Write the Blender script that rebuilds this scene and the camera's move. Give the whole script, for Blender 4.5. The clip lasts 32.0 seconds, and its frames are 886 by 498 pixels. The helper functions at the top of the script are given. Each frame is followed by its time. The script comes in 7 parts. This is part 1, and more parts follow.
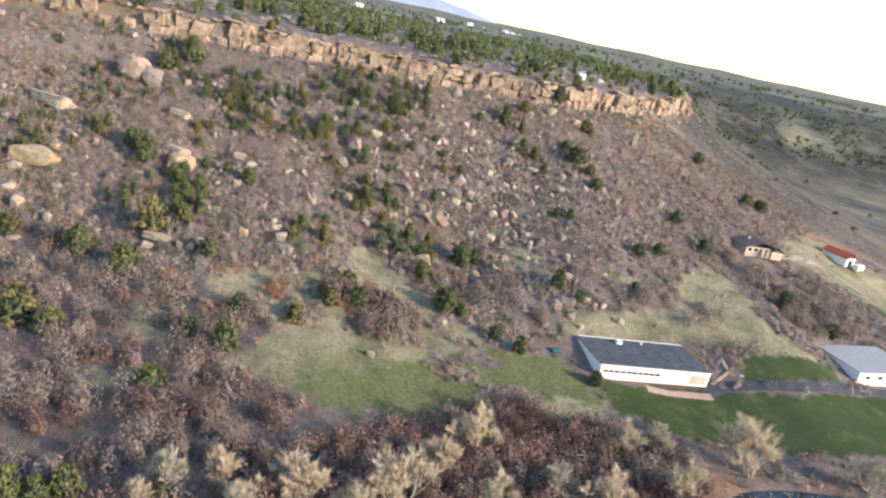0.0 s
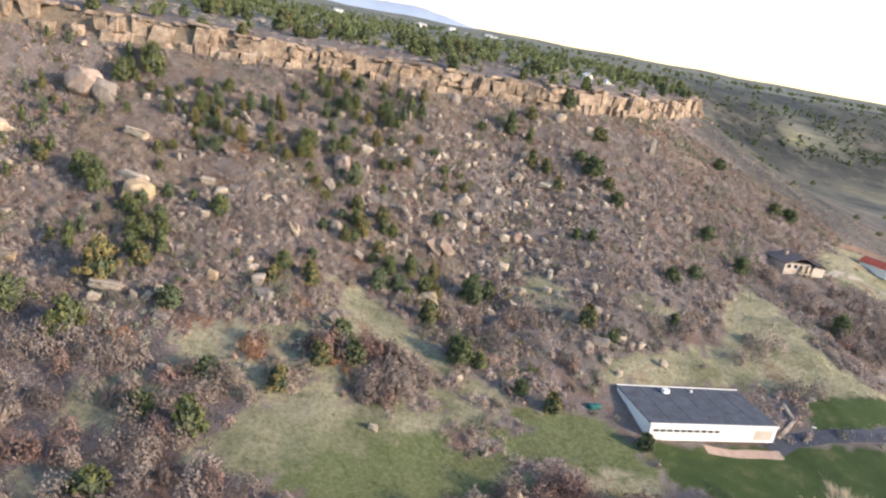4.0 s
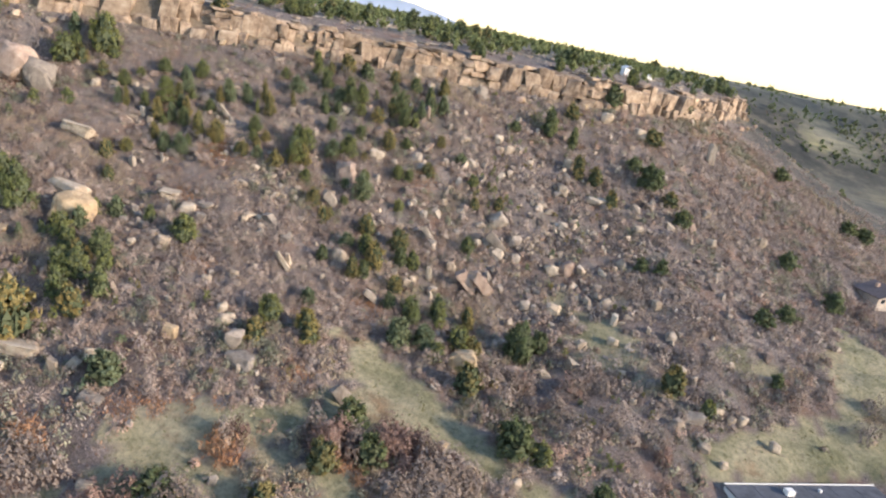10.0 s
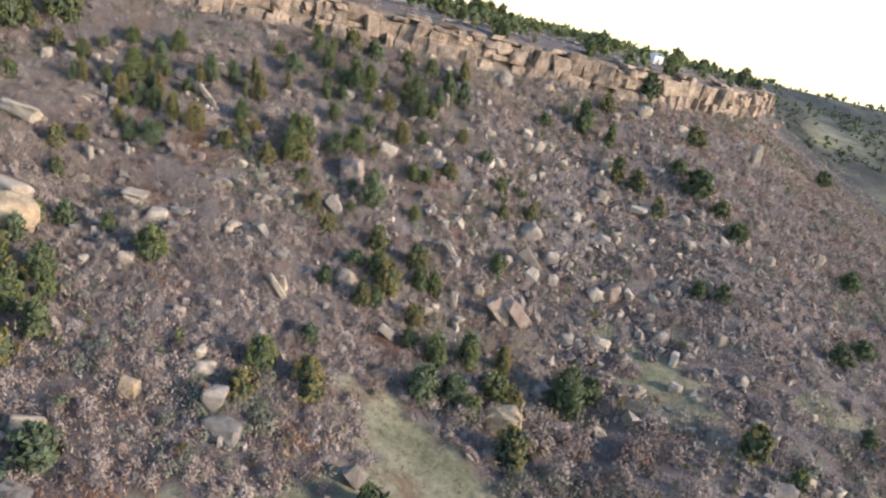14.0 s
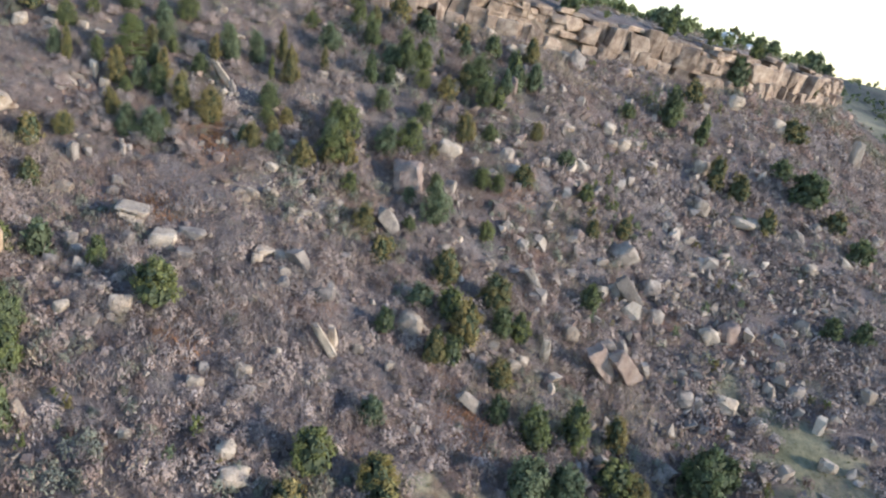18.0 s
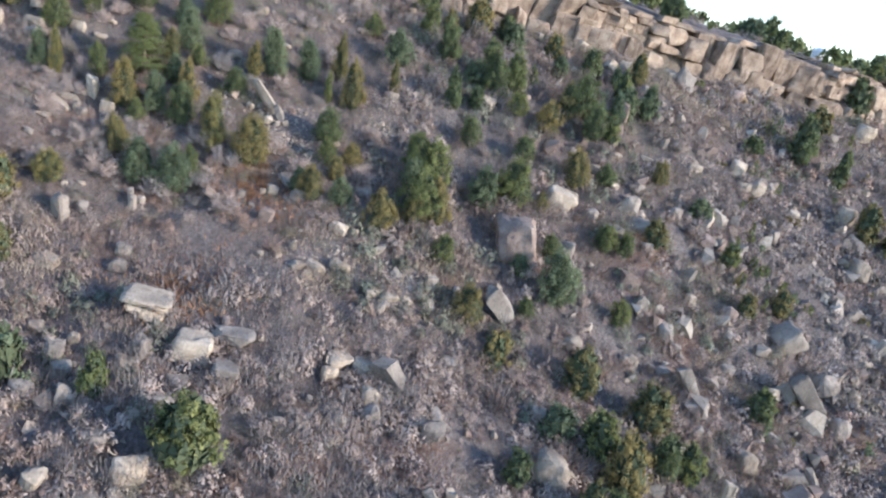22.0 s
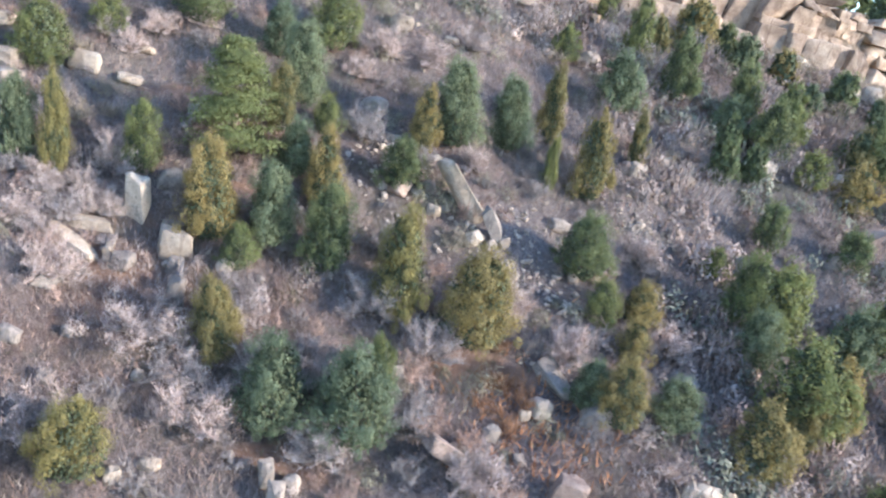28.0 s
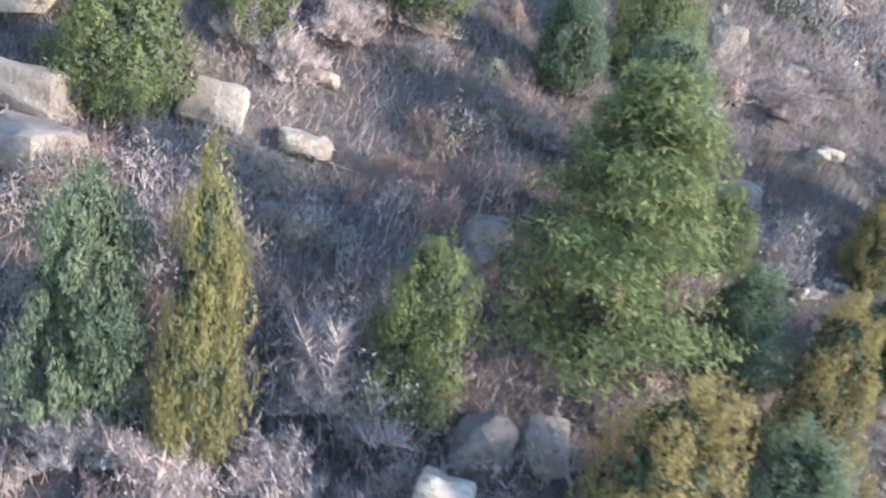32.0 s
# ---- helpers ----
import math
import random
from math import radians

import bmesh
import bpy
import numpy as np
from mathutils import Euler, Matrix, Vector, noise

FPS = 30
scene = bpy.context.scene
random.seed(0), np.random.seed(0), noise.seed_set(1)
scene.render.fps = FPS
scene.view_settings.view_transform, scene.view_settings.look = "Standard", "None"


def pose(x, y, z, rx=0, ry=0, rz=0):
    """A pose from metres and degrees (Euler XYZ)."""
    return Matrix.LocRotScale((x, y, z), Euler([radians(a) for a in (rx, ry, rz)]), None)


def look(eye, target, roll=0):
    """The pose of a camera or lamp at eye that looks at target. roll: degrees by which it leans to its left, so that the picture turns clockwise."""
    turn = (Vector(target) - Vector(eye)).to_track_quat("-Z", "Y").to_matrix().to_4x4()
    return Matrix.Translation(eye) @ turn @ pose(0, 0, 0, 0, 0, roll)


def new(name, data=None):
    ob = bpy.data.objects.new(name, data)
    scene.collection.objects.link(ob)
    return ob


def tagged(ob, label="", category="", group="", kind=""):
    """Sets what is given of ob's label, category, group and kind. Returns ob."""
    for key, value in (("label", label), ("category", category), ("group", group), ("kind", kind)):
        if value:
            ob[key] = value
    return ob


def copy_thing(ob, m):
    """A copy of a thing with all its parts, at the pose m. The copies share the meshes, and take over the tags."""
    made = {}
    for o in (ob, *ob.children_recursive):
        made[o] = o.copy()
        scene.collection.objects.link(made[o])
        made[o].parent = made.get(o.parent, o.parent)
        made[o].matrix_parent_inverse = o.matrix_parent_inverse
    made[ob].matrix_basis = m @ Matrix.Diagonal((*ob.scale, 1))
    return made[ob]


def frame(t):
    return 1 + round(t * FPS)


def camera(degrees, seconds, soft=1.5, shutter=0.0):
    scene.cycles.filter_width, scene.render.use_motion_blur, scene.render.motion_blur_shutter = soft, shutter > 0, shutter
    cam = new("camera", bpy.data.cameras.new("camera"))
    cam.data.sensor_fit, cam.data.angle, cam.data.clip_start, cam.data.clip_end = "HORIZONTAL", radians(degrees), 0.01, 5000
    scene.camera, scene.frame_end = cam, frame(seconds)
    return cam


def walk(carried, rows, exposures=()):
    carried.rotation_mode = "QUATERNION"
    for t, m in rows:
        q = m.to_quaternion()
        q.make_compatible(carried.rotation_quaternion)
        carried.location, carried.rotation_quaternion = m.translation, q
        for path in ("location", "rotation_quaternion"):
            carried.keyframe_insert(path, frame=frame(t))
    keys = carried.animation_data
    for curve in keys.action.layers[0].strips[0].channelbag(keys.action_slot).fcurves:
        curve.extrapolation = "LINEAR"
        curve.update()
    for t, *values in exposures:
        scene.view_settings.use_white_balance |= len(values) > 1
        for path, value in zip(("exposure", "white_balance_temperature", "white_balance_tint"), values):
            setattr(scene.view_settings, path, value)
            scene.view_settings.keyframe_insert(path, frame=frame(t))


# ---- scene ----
# camera: seconds, eye, heading, pitch, lean (degrees)
PATH = [
    (0, (0.00, 0.00, 70.00), 0.17, -18.05, 12.12),
    (0.5, (-0.50, 3.73, 69.86), 0.66, -17.96, 12.66),
    (1, (-1.29, 7.78, 69.51), 0.41, -17.83, 12.64),
    (1.5, (-2.16, 11.86, 68.83), 0.17, -17.50, 12.98),
    (2, (-3.04, 15.64, 68.13), 0.45, -17.27, 12.74),
    (2.5, (-3.94, 19.79, 67.64), 0.83, -17.06, 12.65),
    (3, (-4.66, 23.69, 67.21), 0.94, -16.93, 12.32),
    (3.5, (-5.69, 27.51, 66.18), 1.36, -16.62, 11.96),
    (4, (-6.59, 31.61, 65.72), 1.27, -17.32, 10.69),
    (4.5, (-7.21, 35.07, 65.04), 0.91, -16.21, 10.92),
    (6.5, (-10.70, 50.14, 62.33), 2.18, -16.12, 11.51),
    (7, (-11.63, 53.87, 61.41), 2.38, -16.59, 10.60),
    (7.5, (-12.26, 57.30, 60.59), 1.71, -16.57, 11.12),
    (8, (-13.22, 61.19, 60.49), 2.08, -16.72, 11.63),
    (8.5, (-14.07, 64.75, 59.85), 2.26, -16.86, 11.17),
    (9, (-15.28, 68.53, 59.07), 2.59, -16.48, 11.70),
    (9.5, (-15.85, 71.97, 58.55), 2.60, -16.90, 11.27),
    (10, (-16.86, 75.65, 58.19), 2.50, -17.28, 11.77),
    (10.5, (-18.25, 79.50, 57.57), 2.48, -17.65, 12.63),
    (11, (-19.00, 82.79, 57.07), 2.32, -17.66, 12.66),
    (11.5, (-19.49, 86.01, 56.95), 2.71, -17.40, 12.98),
    (12, (-21.02, 89.54, 55.93), 3.19, -17.10, 12.87),
    (12.5, (-22.07, 92.96, 55.50), 3.48, -17.61, 12.89),
    (13, (-23.03, 96.22, 55.29), 3.78, -17.69, 12.86),
    (13.5, (-23.91, 99.51, 54.89), 4.17, -17.87, 13.11),
    (14, (-25.21, 102.95, 54.33), 4.57, -18.21, 13.75),
    (14.5, (-26.34, 106.35, 53.91), 4.63, -18.55, 13.69),
    (16.5, (-31.90, 120.53, 51.40), 5.20, -18.77, 14.66),
    (17, (-33.13, 124.01, 50.89), 5.51, -19.11, 14.55),
    (17.5, (-34.67, 127.74, 50.14), 5.49, -19.22, 15.20),
    (18, (-36.17, 131.42, 49.47), 5.33, -19.81, 14.89),
    (18.5, (-37.55, 134.96, 48.83), 5.46, -19.67, 15.59),
    (19, (-39.23, 138.68, 47.91), 5.80, -19.40, 15.88),
    (19.5, (-40.57, 141.99, 47.36), 5.98, -19.37, 16.01),
    (20, (-41.96, 145.48, 46.92), 5.65, -19.54, 15.86),
    (20.5, (-43.74, 149.19, 46.28), 5.32, -19.47, 15.97),
    (21, (-45.22, 152.66, 45.50), 5.44, -18.99, 16.00),
    (21.5, (-46.91, 156.22, 44.70), 5.06, -19.02, 15.30),
    (22, (-48.63, 159.83, 44.43), 5.74, -19.00, 15.83),
    (22.5, (-50.14, 163.13, 43.80), 6.11, -18.39, 15.90),
    (23, (-52.16, 166.71, 43.30), 6.12, -17.91, 15.27),
    (23.5, (-54.02, 170.20, 42.85), 6.92, -17.87, 15.43),
    (24, (-55.82, 173.59, 42.59), 7.16, -18.31, 15.37),
    (24.5, (-57.49, 176.86, 42.18), 7.22, -18.20, 15.69),
    (25, (-59.31, 180.23, 41.59), 7.22, -18.07, 15.54),
    (25.5, (-61.55, 183.81, 40.99), 7.61, -18.20, 15.71),
    (27.5, (-68.76, 196.97, 38.87), 10.27, -17.14, 15.85),
    (28, (-70.86, 200.39, 38.35), 10.17, -18.18, 15.37),
    (28.5, (-72.28, 203.45, 37.68), 9.83, -17.41, 15.25),
    (29, (-73.93, 206.64, 37.16), 10.42, -17.64, 15.26),
    (29.5, (-75.42, 209.75, 36.46), 10.14, -17.47, 14.94),
    (30, (-76.92, 212.96, 35.88), 9.89, -17.67, 14.63),
    (30.5, (-78.15, 216.00, 35.15), 9.70, -18.20, 14.36),
    (31, (-79.47, 219.09, 34.70), 10.43, -17.25, 16.18),
    (31.5, (-80.88, 222.13, 34.37), 10.93, -17.41, 17.25),
    (32, (-82.44, 225.00, 33.94), 11.68, -17.24, 17.57),
]


def aim(eye, heading, pitch, lean):
    h, p = radians(heading), radians(pitch)
    way = Vector((math.sin(h) * math.cos(p), math.cos(h) * math.cos(p), math.sin(p)))
    return look(eye, Vector(eye) + way * 50, lean)


cam = camera(62.19, 32.0, soft=2.2, shutter=0.3)
walk(cam, [(t, aim(e, h, p, l)) for t, e, h, p, l in PATH], [(0, 1.6, 7250, 17), (9, 1.56, 7250, 17), (14, 1.39, 6700, 15), (19, 1.38, 6100, 13), (24, 1.82, 5900, 14), (28, 2.22, 5950, 15), (32, 2.34, 5850, 15)])


# ---- landform: the mesa's rim in plan, the fall of the slope below it, and its spurs and gullies ----
RIM = [(-900, 190), (-400, 225), (-220, 238), (-150, 246), (-104, 257), (-66, 267), (-34, 281), (-18, 283), (-3, 288.5), (13, 294.5), (28, 297), (45, 307),
       (69, 329), (111, 397), (128, 470), (120, 600), (190, 690), (420, 740), (700, 700),
       (1200, 560), (4000, 200)]
FALL_D = [-4000, -1500, -600, -250, -60, -12, -4.0, -2.5, 0, 3, 6, 12, 20, 30, 50, 75, 95, 120, 150, 190, 260, 400, 4000]
FALL_Z = [30, 33, 44, 51, 52, 50.5, 49.0, 48.0, 42, 41.2, 40.0, 37.0, 32.6, 27.2, 18.5, 9, 3, -3.5, -7.5, -9.5, -10, -11, -11]
SPURS = [
    [-0.5, -1.6, -1.4, -1.5, 0.0, -2.8, -0.8, -0.3, -0.5, -0.1],
    [-0.8, -2.5, -2.0, 0.5, 1.1, -1.2, -0.1, -2.1, 0.2, -0.5],
    [-0.9, -1.6, -2.3, 2.1, -1.8, 1.3, 0.1, -2.9, 3.2, -4.2],
    [-3.4, -1.2, 1.2, -3.3, 0.3, -6.0, 2.3, -0.5, 2.8, -1.4],
    [-2.9, -4.2, -1.2, -0.2, 3.0, -0.4, 2.8, -2.2, -2.0, -1.2]]
HUMPS = [
    [1.0, 0.6, -0.3, -0.4, -0.3, -0.1],
    [0.0, -0.2, 0.1, -0.0, -0.1, 0.1],
    [-0.1, -0.1, 0.8, -0.1, -0.4, -0.1],
    [-0.2, -0.6, -0.3, 0.1, 0.3, -0.0],
    [-0.1, -0.3, 0.1, 0.6, -0.3, -0.6]]
HUMP_X, HUMP_Y = [-90, -83, -76, -69, -62, -55], [226, 233, 240, 247, 254]
# low swells and hollows: x, y, height, reach
SWELLS = [(-50, 225, 1.9, 11), (35, 255, -1.7, 15), (-75, 215, -2.7, 8), (-15, 230, -1.2, 11), (6, 196, -3.0, 8)]
SPUR_X = [-140, -110, -80, -50, -20, 10, 40, 70, 100, 130]
SPUR_Y = [130, 160, 190, 220, 250]


def smooth(a, b, v):
    u = np.clip((v - a) / (b - a), 0, 1)
    return u * u * (3 - 2 * u)


def rim_distance(x, y):
    """Metres in front of the rim (below the cliff); negative on the mesa. Also the place along the rim."""
    best, sign, along, run = np.full(x.shape, 1e9), np.ones(x.shape), np.zeros(x.shape), 0.0
    for (ax, ay), (bx, by) in zip(RIM, RIM[1:]):
        dx, dy = bx - ax, by - ay
        n = math.hypot(dx, dy)
        u = np.clip(((x - ax) * dx + (y - ay) * dy) / (n * n), 0, 1)
        d = np.hypot(x - ax - u * dx, y - ay - u * dy)
        side = (x - ax) * dy - (y - ay) * dx
        hit = d < best - 1e-6
        best, sign, along = np.where(hit, d, best), np.where(hit, np.sign(side), sign), np.where(hit, run + u * n, along)
        run += n
    return best * sign, along


def relief(x, y, size, seed):
    """Cheap smooth noise in -1..1 at about this size in metres."""
    out, amp, total = np.zeros(x.shape), 1.0, 0.0
    rng = np.random.RandomState(seed)
    for k in range(5):
        a, p, q = rng.uniform(0, 6.28, 3)
        w = 6.28 / size * rng.uniform(0.7, 1.4)
        out += np.sin((x * math.cos(a) + y * math.sin(a)) * w + p) * np.sin((y * math.cos(a) - x * math.sin(a)) * w * 0.8 + q)
        total += 0.45
    return out / total


def field(x, y, size, seed, octaves=2):
    """Value noise in 0..1 at this size in metres."""
    table = np.random.RandomState(seed).uniform(0, 1, (128, 128))
    out, total, amp = np.zeros(np.shape(x)), 0.0, 1.0
    for k in range(octaves):
        u, v = (np.asarray(x, float) + np.asarray(y, float) * 0.37 + 500) / size * 2 ** k, (np.asarray(y, float) - np.asarray(x, float) * 0.41 + 900) / size * 2 ** k
        i, j = np.floor(u).astype(int), np.floor(v).astype(int)
        p, q = u - i, v - j
        p, q = p * p * (3 - 2 * p), q * q * (3 - 2 * q)
        a, b, c, d = table[i % 128, j % 128], table[(i + 1) % 128, j % 128], table[i % 128, (j + 1) % 128], table[(i + 1) % 128, (j + 1) % 128]
        out += amp * ((a * (1 - p) + b * p) * (1 - q) + (c * (1 - p) + d * p) * q)
        total += amp
        amp *= 0.5
    return out / total


def ground(x, y):
    x, y = np.asarray(x, float), np.asarray(y, float)
    d, s = rim_distance(x, y)
    # the rim bends in and out by a few metres
    z = np.interp(d + (relief(x, y, 37, 5) * 1.2 ) * smooth(60, 0, np.abs(d)), FALL_D, FALL_Z)
    lump = np.zeros(x.shape)
    for i, cy in enumerate(SPUR_Y):
        for j, cx in enumerate(SPUR_X):
            lump += SPURS[i][j] * np.exp(-((x - cx) ** 2 + (y - cy) ** 2) / (2 * 20.0 ** 2))
    for i, cy in enumerate(HUMP_Y):
        for j, cx in enumerate(HUMP_X):
            lump += HUMPS[i][j] * np.exp(-((x - cx) ** 2 + (y - cy) ** 2) / (2 * 6.0 ** 2))
    for cx, cy, high, reach in SWELLS:
        lump += high * np.exp(-((x - cx) ** 2 + (y - cy) ** 2) / (2 * reach ** 2))
    z = z + lump * smooth(2, 16, d)
    slope = smooth(4, 20, d) * smooth(170, 90, d)
    z = z + slope * (relief(x, y, 16, 1) * 0.55 + relief(x, y, 6, 2) * 0.22)
    far = smooth(500, 1400, np.hypot(x, y))
    z = z + far * relief(x, y, 700, 3) * 5
    return z

# ---- world, sun ----
SUN_FROM = Vector((0.92, -0.34, 0.38)).normalized()
world = bpy.data.worlds.new("sky")
scene.world = world
world.use_nodes = True
sky = world.node_tree.nodes.new("ShaderNodeTexSky")
sky.sky_type, sky.sun_disc = "NISHITA", False
sky.sun_elevation, sky.sun_rotation = math.asin(SUN_FROM.z), math.atan2(SUN_FROM.x, SUN_FROM.y)
sky.air_density, sky.dust_density, sky.ozone_density = 1.0, 0.15, 2.2
background = world.node_tree.nodes["Background"]
world.node_tree.links.new(sky.outputs["Color"], background.inputs["Color"])
background.inputs["Strength"].default_value = 0.12
sun = new("sun", bpy.data.lights.new("sun", "SUN"))
sun.data.energy, sun.data.angle, sun.data.color = 2.15, radians(8.0), (1.0, 0.89, 0.74)
sun.matrix_world = look((0, 0, 300), Vector((0, 0, 300)) - SUN_FROM)


# ---- materials ----
def material(name, rough=0.9):
    m = bpy.data.materials.new(name)
    m.use_nodes = True
    b = m.node_tree.nodes["Principled BSDF"]
    b.inputs["Roughness"].default_value = rough
    b.inputs["Specular IOR Level"].default_value = 0.2
    return m, m.node_tree, b


def noise_node(tree, scale, detail=4, vec=None, rough=0.6):
    n = tree.nodes.new("ShaderNodeTexNoise")
    n.inputs["Scale"].default_value, n.inputs["Detail"].default_value, n.inputs["Roughness"].default_value = scale, detail, rough
    if vec is not None:
        tree.links.new(vec, n.inputs["Vector"])
    return n.outputs["Fac"]


def ramp(tree, fac, stops):
    r = tree.nodes.new("ShaderNodeValToRGB")
    els = r.color_ramp.elements
    while len(els) < len(stops):
        els.new(0.5)
    for e, (p, c) in zip(els, stops):
        e.position, e.color = p, (*c, 1)
    tree.links.new(fac, r.inputs["Fac"])
    return r.outputs["Color"]


def mix(tree, fac, a, b, mode="MIX"):
    n = tree.nodes.new("ShaderNodeMix")
    n.data_type, n.blend_type = "RGBA", mode
    for value, socket in ((fac, n.inputs[0]), (a, n.inputs[6]), (b, n.inputs[7])):
        if isinstance(value, bpy.types.NodeSocket):
            tree.links.new(value, socket)
        else:
            socket.default_value = value if isinstance(value, float) else (*value, 1)
    return n.outputs[2]


def maths(tree, op, a, b=0.0):
    n = tree.nodes.new("ShaderNodeMath")
    n.operation, n.use_clamp = op, True
    for value, socket in ((a, n.inputs[0]), (b, n.inputs[1])):
        if isinstance(value, bpy.types.NodeSocket):
            tree.links.new(value, socket)
        else:
            socket.default_value = value
    return n.outputs[0]


def place_of(tree, stretch=(1, 1, 1)):
    g = tree.nodes.new("ShaderNodeNewGeometry")
    s = tree.nodes.new("ShaderNodeVectorMath")
    s.operation = "MULTIPLY"
    s.inputs[1].default_value = stretch
    tree.links.new(g.outputs["Position"], s.inputs[0])
    return s.outputs[0]


def bumped(tree, shader, height, strength, distance):
    b = tree.nodes.new("ShaderNodeBump")
    b.inputs["Strength"].default_value, b.inputs["Distance"].default_value = strength, distance
    tree.links.new(height, b.inputs["Height"])
    tree.links.new(b.outputs["Normal"], shader.inputs["Normal"])


def rock_material(name, dark, mid, light, stain, bands=0.0):
    m, t, b = material(name, 0.92)
    p = place_of(t)
    n1 = noise_node(t, 0.55, 5, p)
    col = ramp(t, n1, [(0.3, dark), (0.5, mid), (0.72, light)])
    fine = noise_node(t, 5.0, 5, p, 0.7)
    col = mix(t, 0.55, col, ramp(t, fine, [(0.25, (0.42, 0.40, 0.38)), (0.6, (1.0, 0.98, 0.95)), (0.85, (1.2, 1.15, 1.1))]), "MULTIPLY")
    drip = noise_node(t, 1.0, 3, place_of(t, (1.3, 1.3, 0.12)))
    col = mix(t, maths(t, "MULTIPLY", maths(t, "GREATER_THAN", drip, 0.6), 0.55), col, stain)
    lichen = noise_node(t, 2.2, 4, p, 0.75)
    col = mix(t, maths(t, "MULTIPLY", maths(t, "GREATER_THAN", lichen, 0.62), 0.5), col, (0.16, 0.15, 0.13))
    if bands:
        layer = noise_node(t, 1.0, 2, place_of(t, (0.05, 0.05, 1.6)))
        col = mix(t, bands, col, ramp(t, layer, [(0.35, (0.55, 0.5, 0.45)), (0.5, (1, 1, 1)), (0.65, (1.15, 1.05, 0.95))]), "MULTIPLY")
    o = t.nodes.new("ShaderNodeObjectInfo")
    tint = ramp(t, o.outputs["Random"], [(0.0, (0.72, 0.7, 0.68)), (0.5, (1.0, 0.97, 0.93)), (1.0, (1.2, 1.14, 1.06))])
    col = mix(t, 1.0, col, tint, "MULTIPLY")
    t.links.new(col, b.inputs["Base Color"])
    bumped(t, b, noise_node(t, 2.2, 7, p, 0.75), 0.9, 0.2)
    return m


PALE_ROCK = rock_material("pale_sandstone", (0.35, 0.295, 0.24), (0.50, 0.43, 0.35), (0.63, 0.565, 0.475), (0.32, 0.255, 0.20))
RUBBLE_ROCK = rock_material("broken_sandstone", (0.42, 0.36, 0.30), (0.57, 0.50, 0.42), (0.68, 0.62, 0.54), (0.38, 0.31, 0.25))
GREY_ROCK = rock_material("grey_sandstone", (0.23, 0.20, 0.178), (0.34, 0.305, 0.272), (0.45, 0.405, 0.36), (0.17, 0.15, 0.135))
PINK_ROCK = rock_material("pink_sandstone", (0.30, 0.225, 0.19), (0.43, 0.335, 0.285), (0.53, 0.44, 0.385), (0.27, 0.19, 0.155))
GOLD_ROCK = rock_material("golden_sandstone", (0.33, 0.25, 0.17), (0.49, 0.385, 0.265), (0.6, 0.495, 0.36), (0.27, 0.18, 0.11))
CLIFF_ROCK = rock_material("cliff_sandstone", (0.2, 0.15, 0.118), (0.38, 0.3, 0.235), (0.56, 0.475, 0.385), (0.15, 0.105, 0.082), 0.2)


def leaf_material(name, dark, mid, light, rough=0.75, thin=0.0, toned=False):
    m, t, b = material(name, rough)
    g = t.nodes.new("ShaderNodeNewGeometry")
    col = ramp(t, g.outputs["Random Per Island"], [(0.05, dark), (0.5, mid), (0.95, light)])
    o = t.nodes.new("ShaderNodeObjectInfo")
    col = mix(t, 1.0, col, ramp(t, o.outputs["Random"], [(0.0, (0.78, 0.82, 0.8)), (1.0, (1.2, 1.12, 1.0))]), "MULTIPLY")
    col = mix(t, 0.5, col, ramp(t, noise_node(t, 1.7, 3, place_of(t)), [(0.3, (0.6, 0.62, 0.6)), (0.7, (1.25, 1.2, 1.1))]), "MULTIPLY")
    if toned:
        a = t.nodes.new("ShaderNodeAttribute")
        a.attribute_name = "tone"
        col = mix(t, 1.0, col, ramp(t, a.outputs["Fac"], [(0.0, (0.5, 0.48, 0.48)), (0.12, (0.66, 0.64, 0.64)), (0.5, (0.98, 0.97, 0.97)), (1.0, (1.4, 1.38, 1.35))]), "MULTIPLY")
    t.links.new(col, b.inputs["Base Color"])
    if thin:
        thin_leaf = t.nodes.new("ShaderNodeBsdfTranslucent")
        t.links.new(col, thin_leaf.inputs["Color"])
        blend = t.nodes.new("ShaderNodeMixShader")
        blend.inputs[0].default_value = thin
        t.links.new(b.outputs[0], blend.inputs[1])
        t.links.new(thin_leaf.outputs[0], blend.inputs[2])
        t.links.new(blend.outputs[0], t.nodes["Material Output"].inputs["Surface"])
    return m


LEAF = {
    "g": leaf_material("green_juniper", (0.168, 0.196, 0.084), (0.228, 0.259, 0.113), (0.29, 0.313, 0.141), 0.8, 0.4),
    "b": leaf_material("blue_green_juniper", (0.161, 0.203, 0.13), (0.215, 0.267, 0.173), (0.274, 0.322, 0.215), 0.8, 0.4),
    "o": leaf_material("olive_juniper", (0.227, 0.196, 0.091), (0.303, 0.258, 0.122), (0.364, 0.309, 0.149), 0.8, 0.4),
    "y": leaf_material("yellow_olive_juniper", (0.25, 0.224, 0.095), (0.328, 0.291, 0.126), (0.382, 0.335, 0.15), 0.8, 0.4),
    "d": leaf_material("dark_juniper", (0.133, 0.164, 0.086), (0.181, 0.22, 0.115), (0.227, 0.268, 0.14), 0.8, 0.4),
    "p": leaf_material("pine_needles", (0.154, 0.184, 0.082), (0.206, 0.241, 0.11), (0.254, 0.286, 0.134), 0.8, 0.4),
}
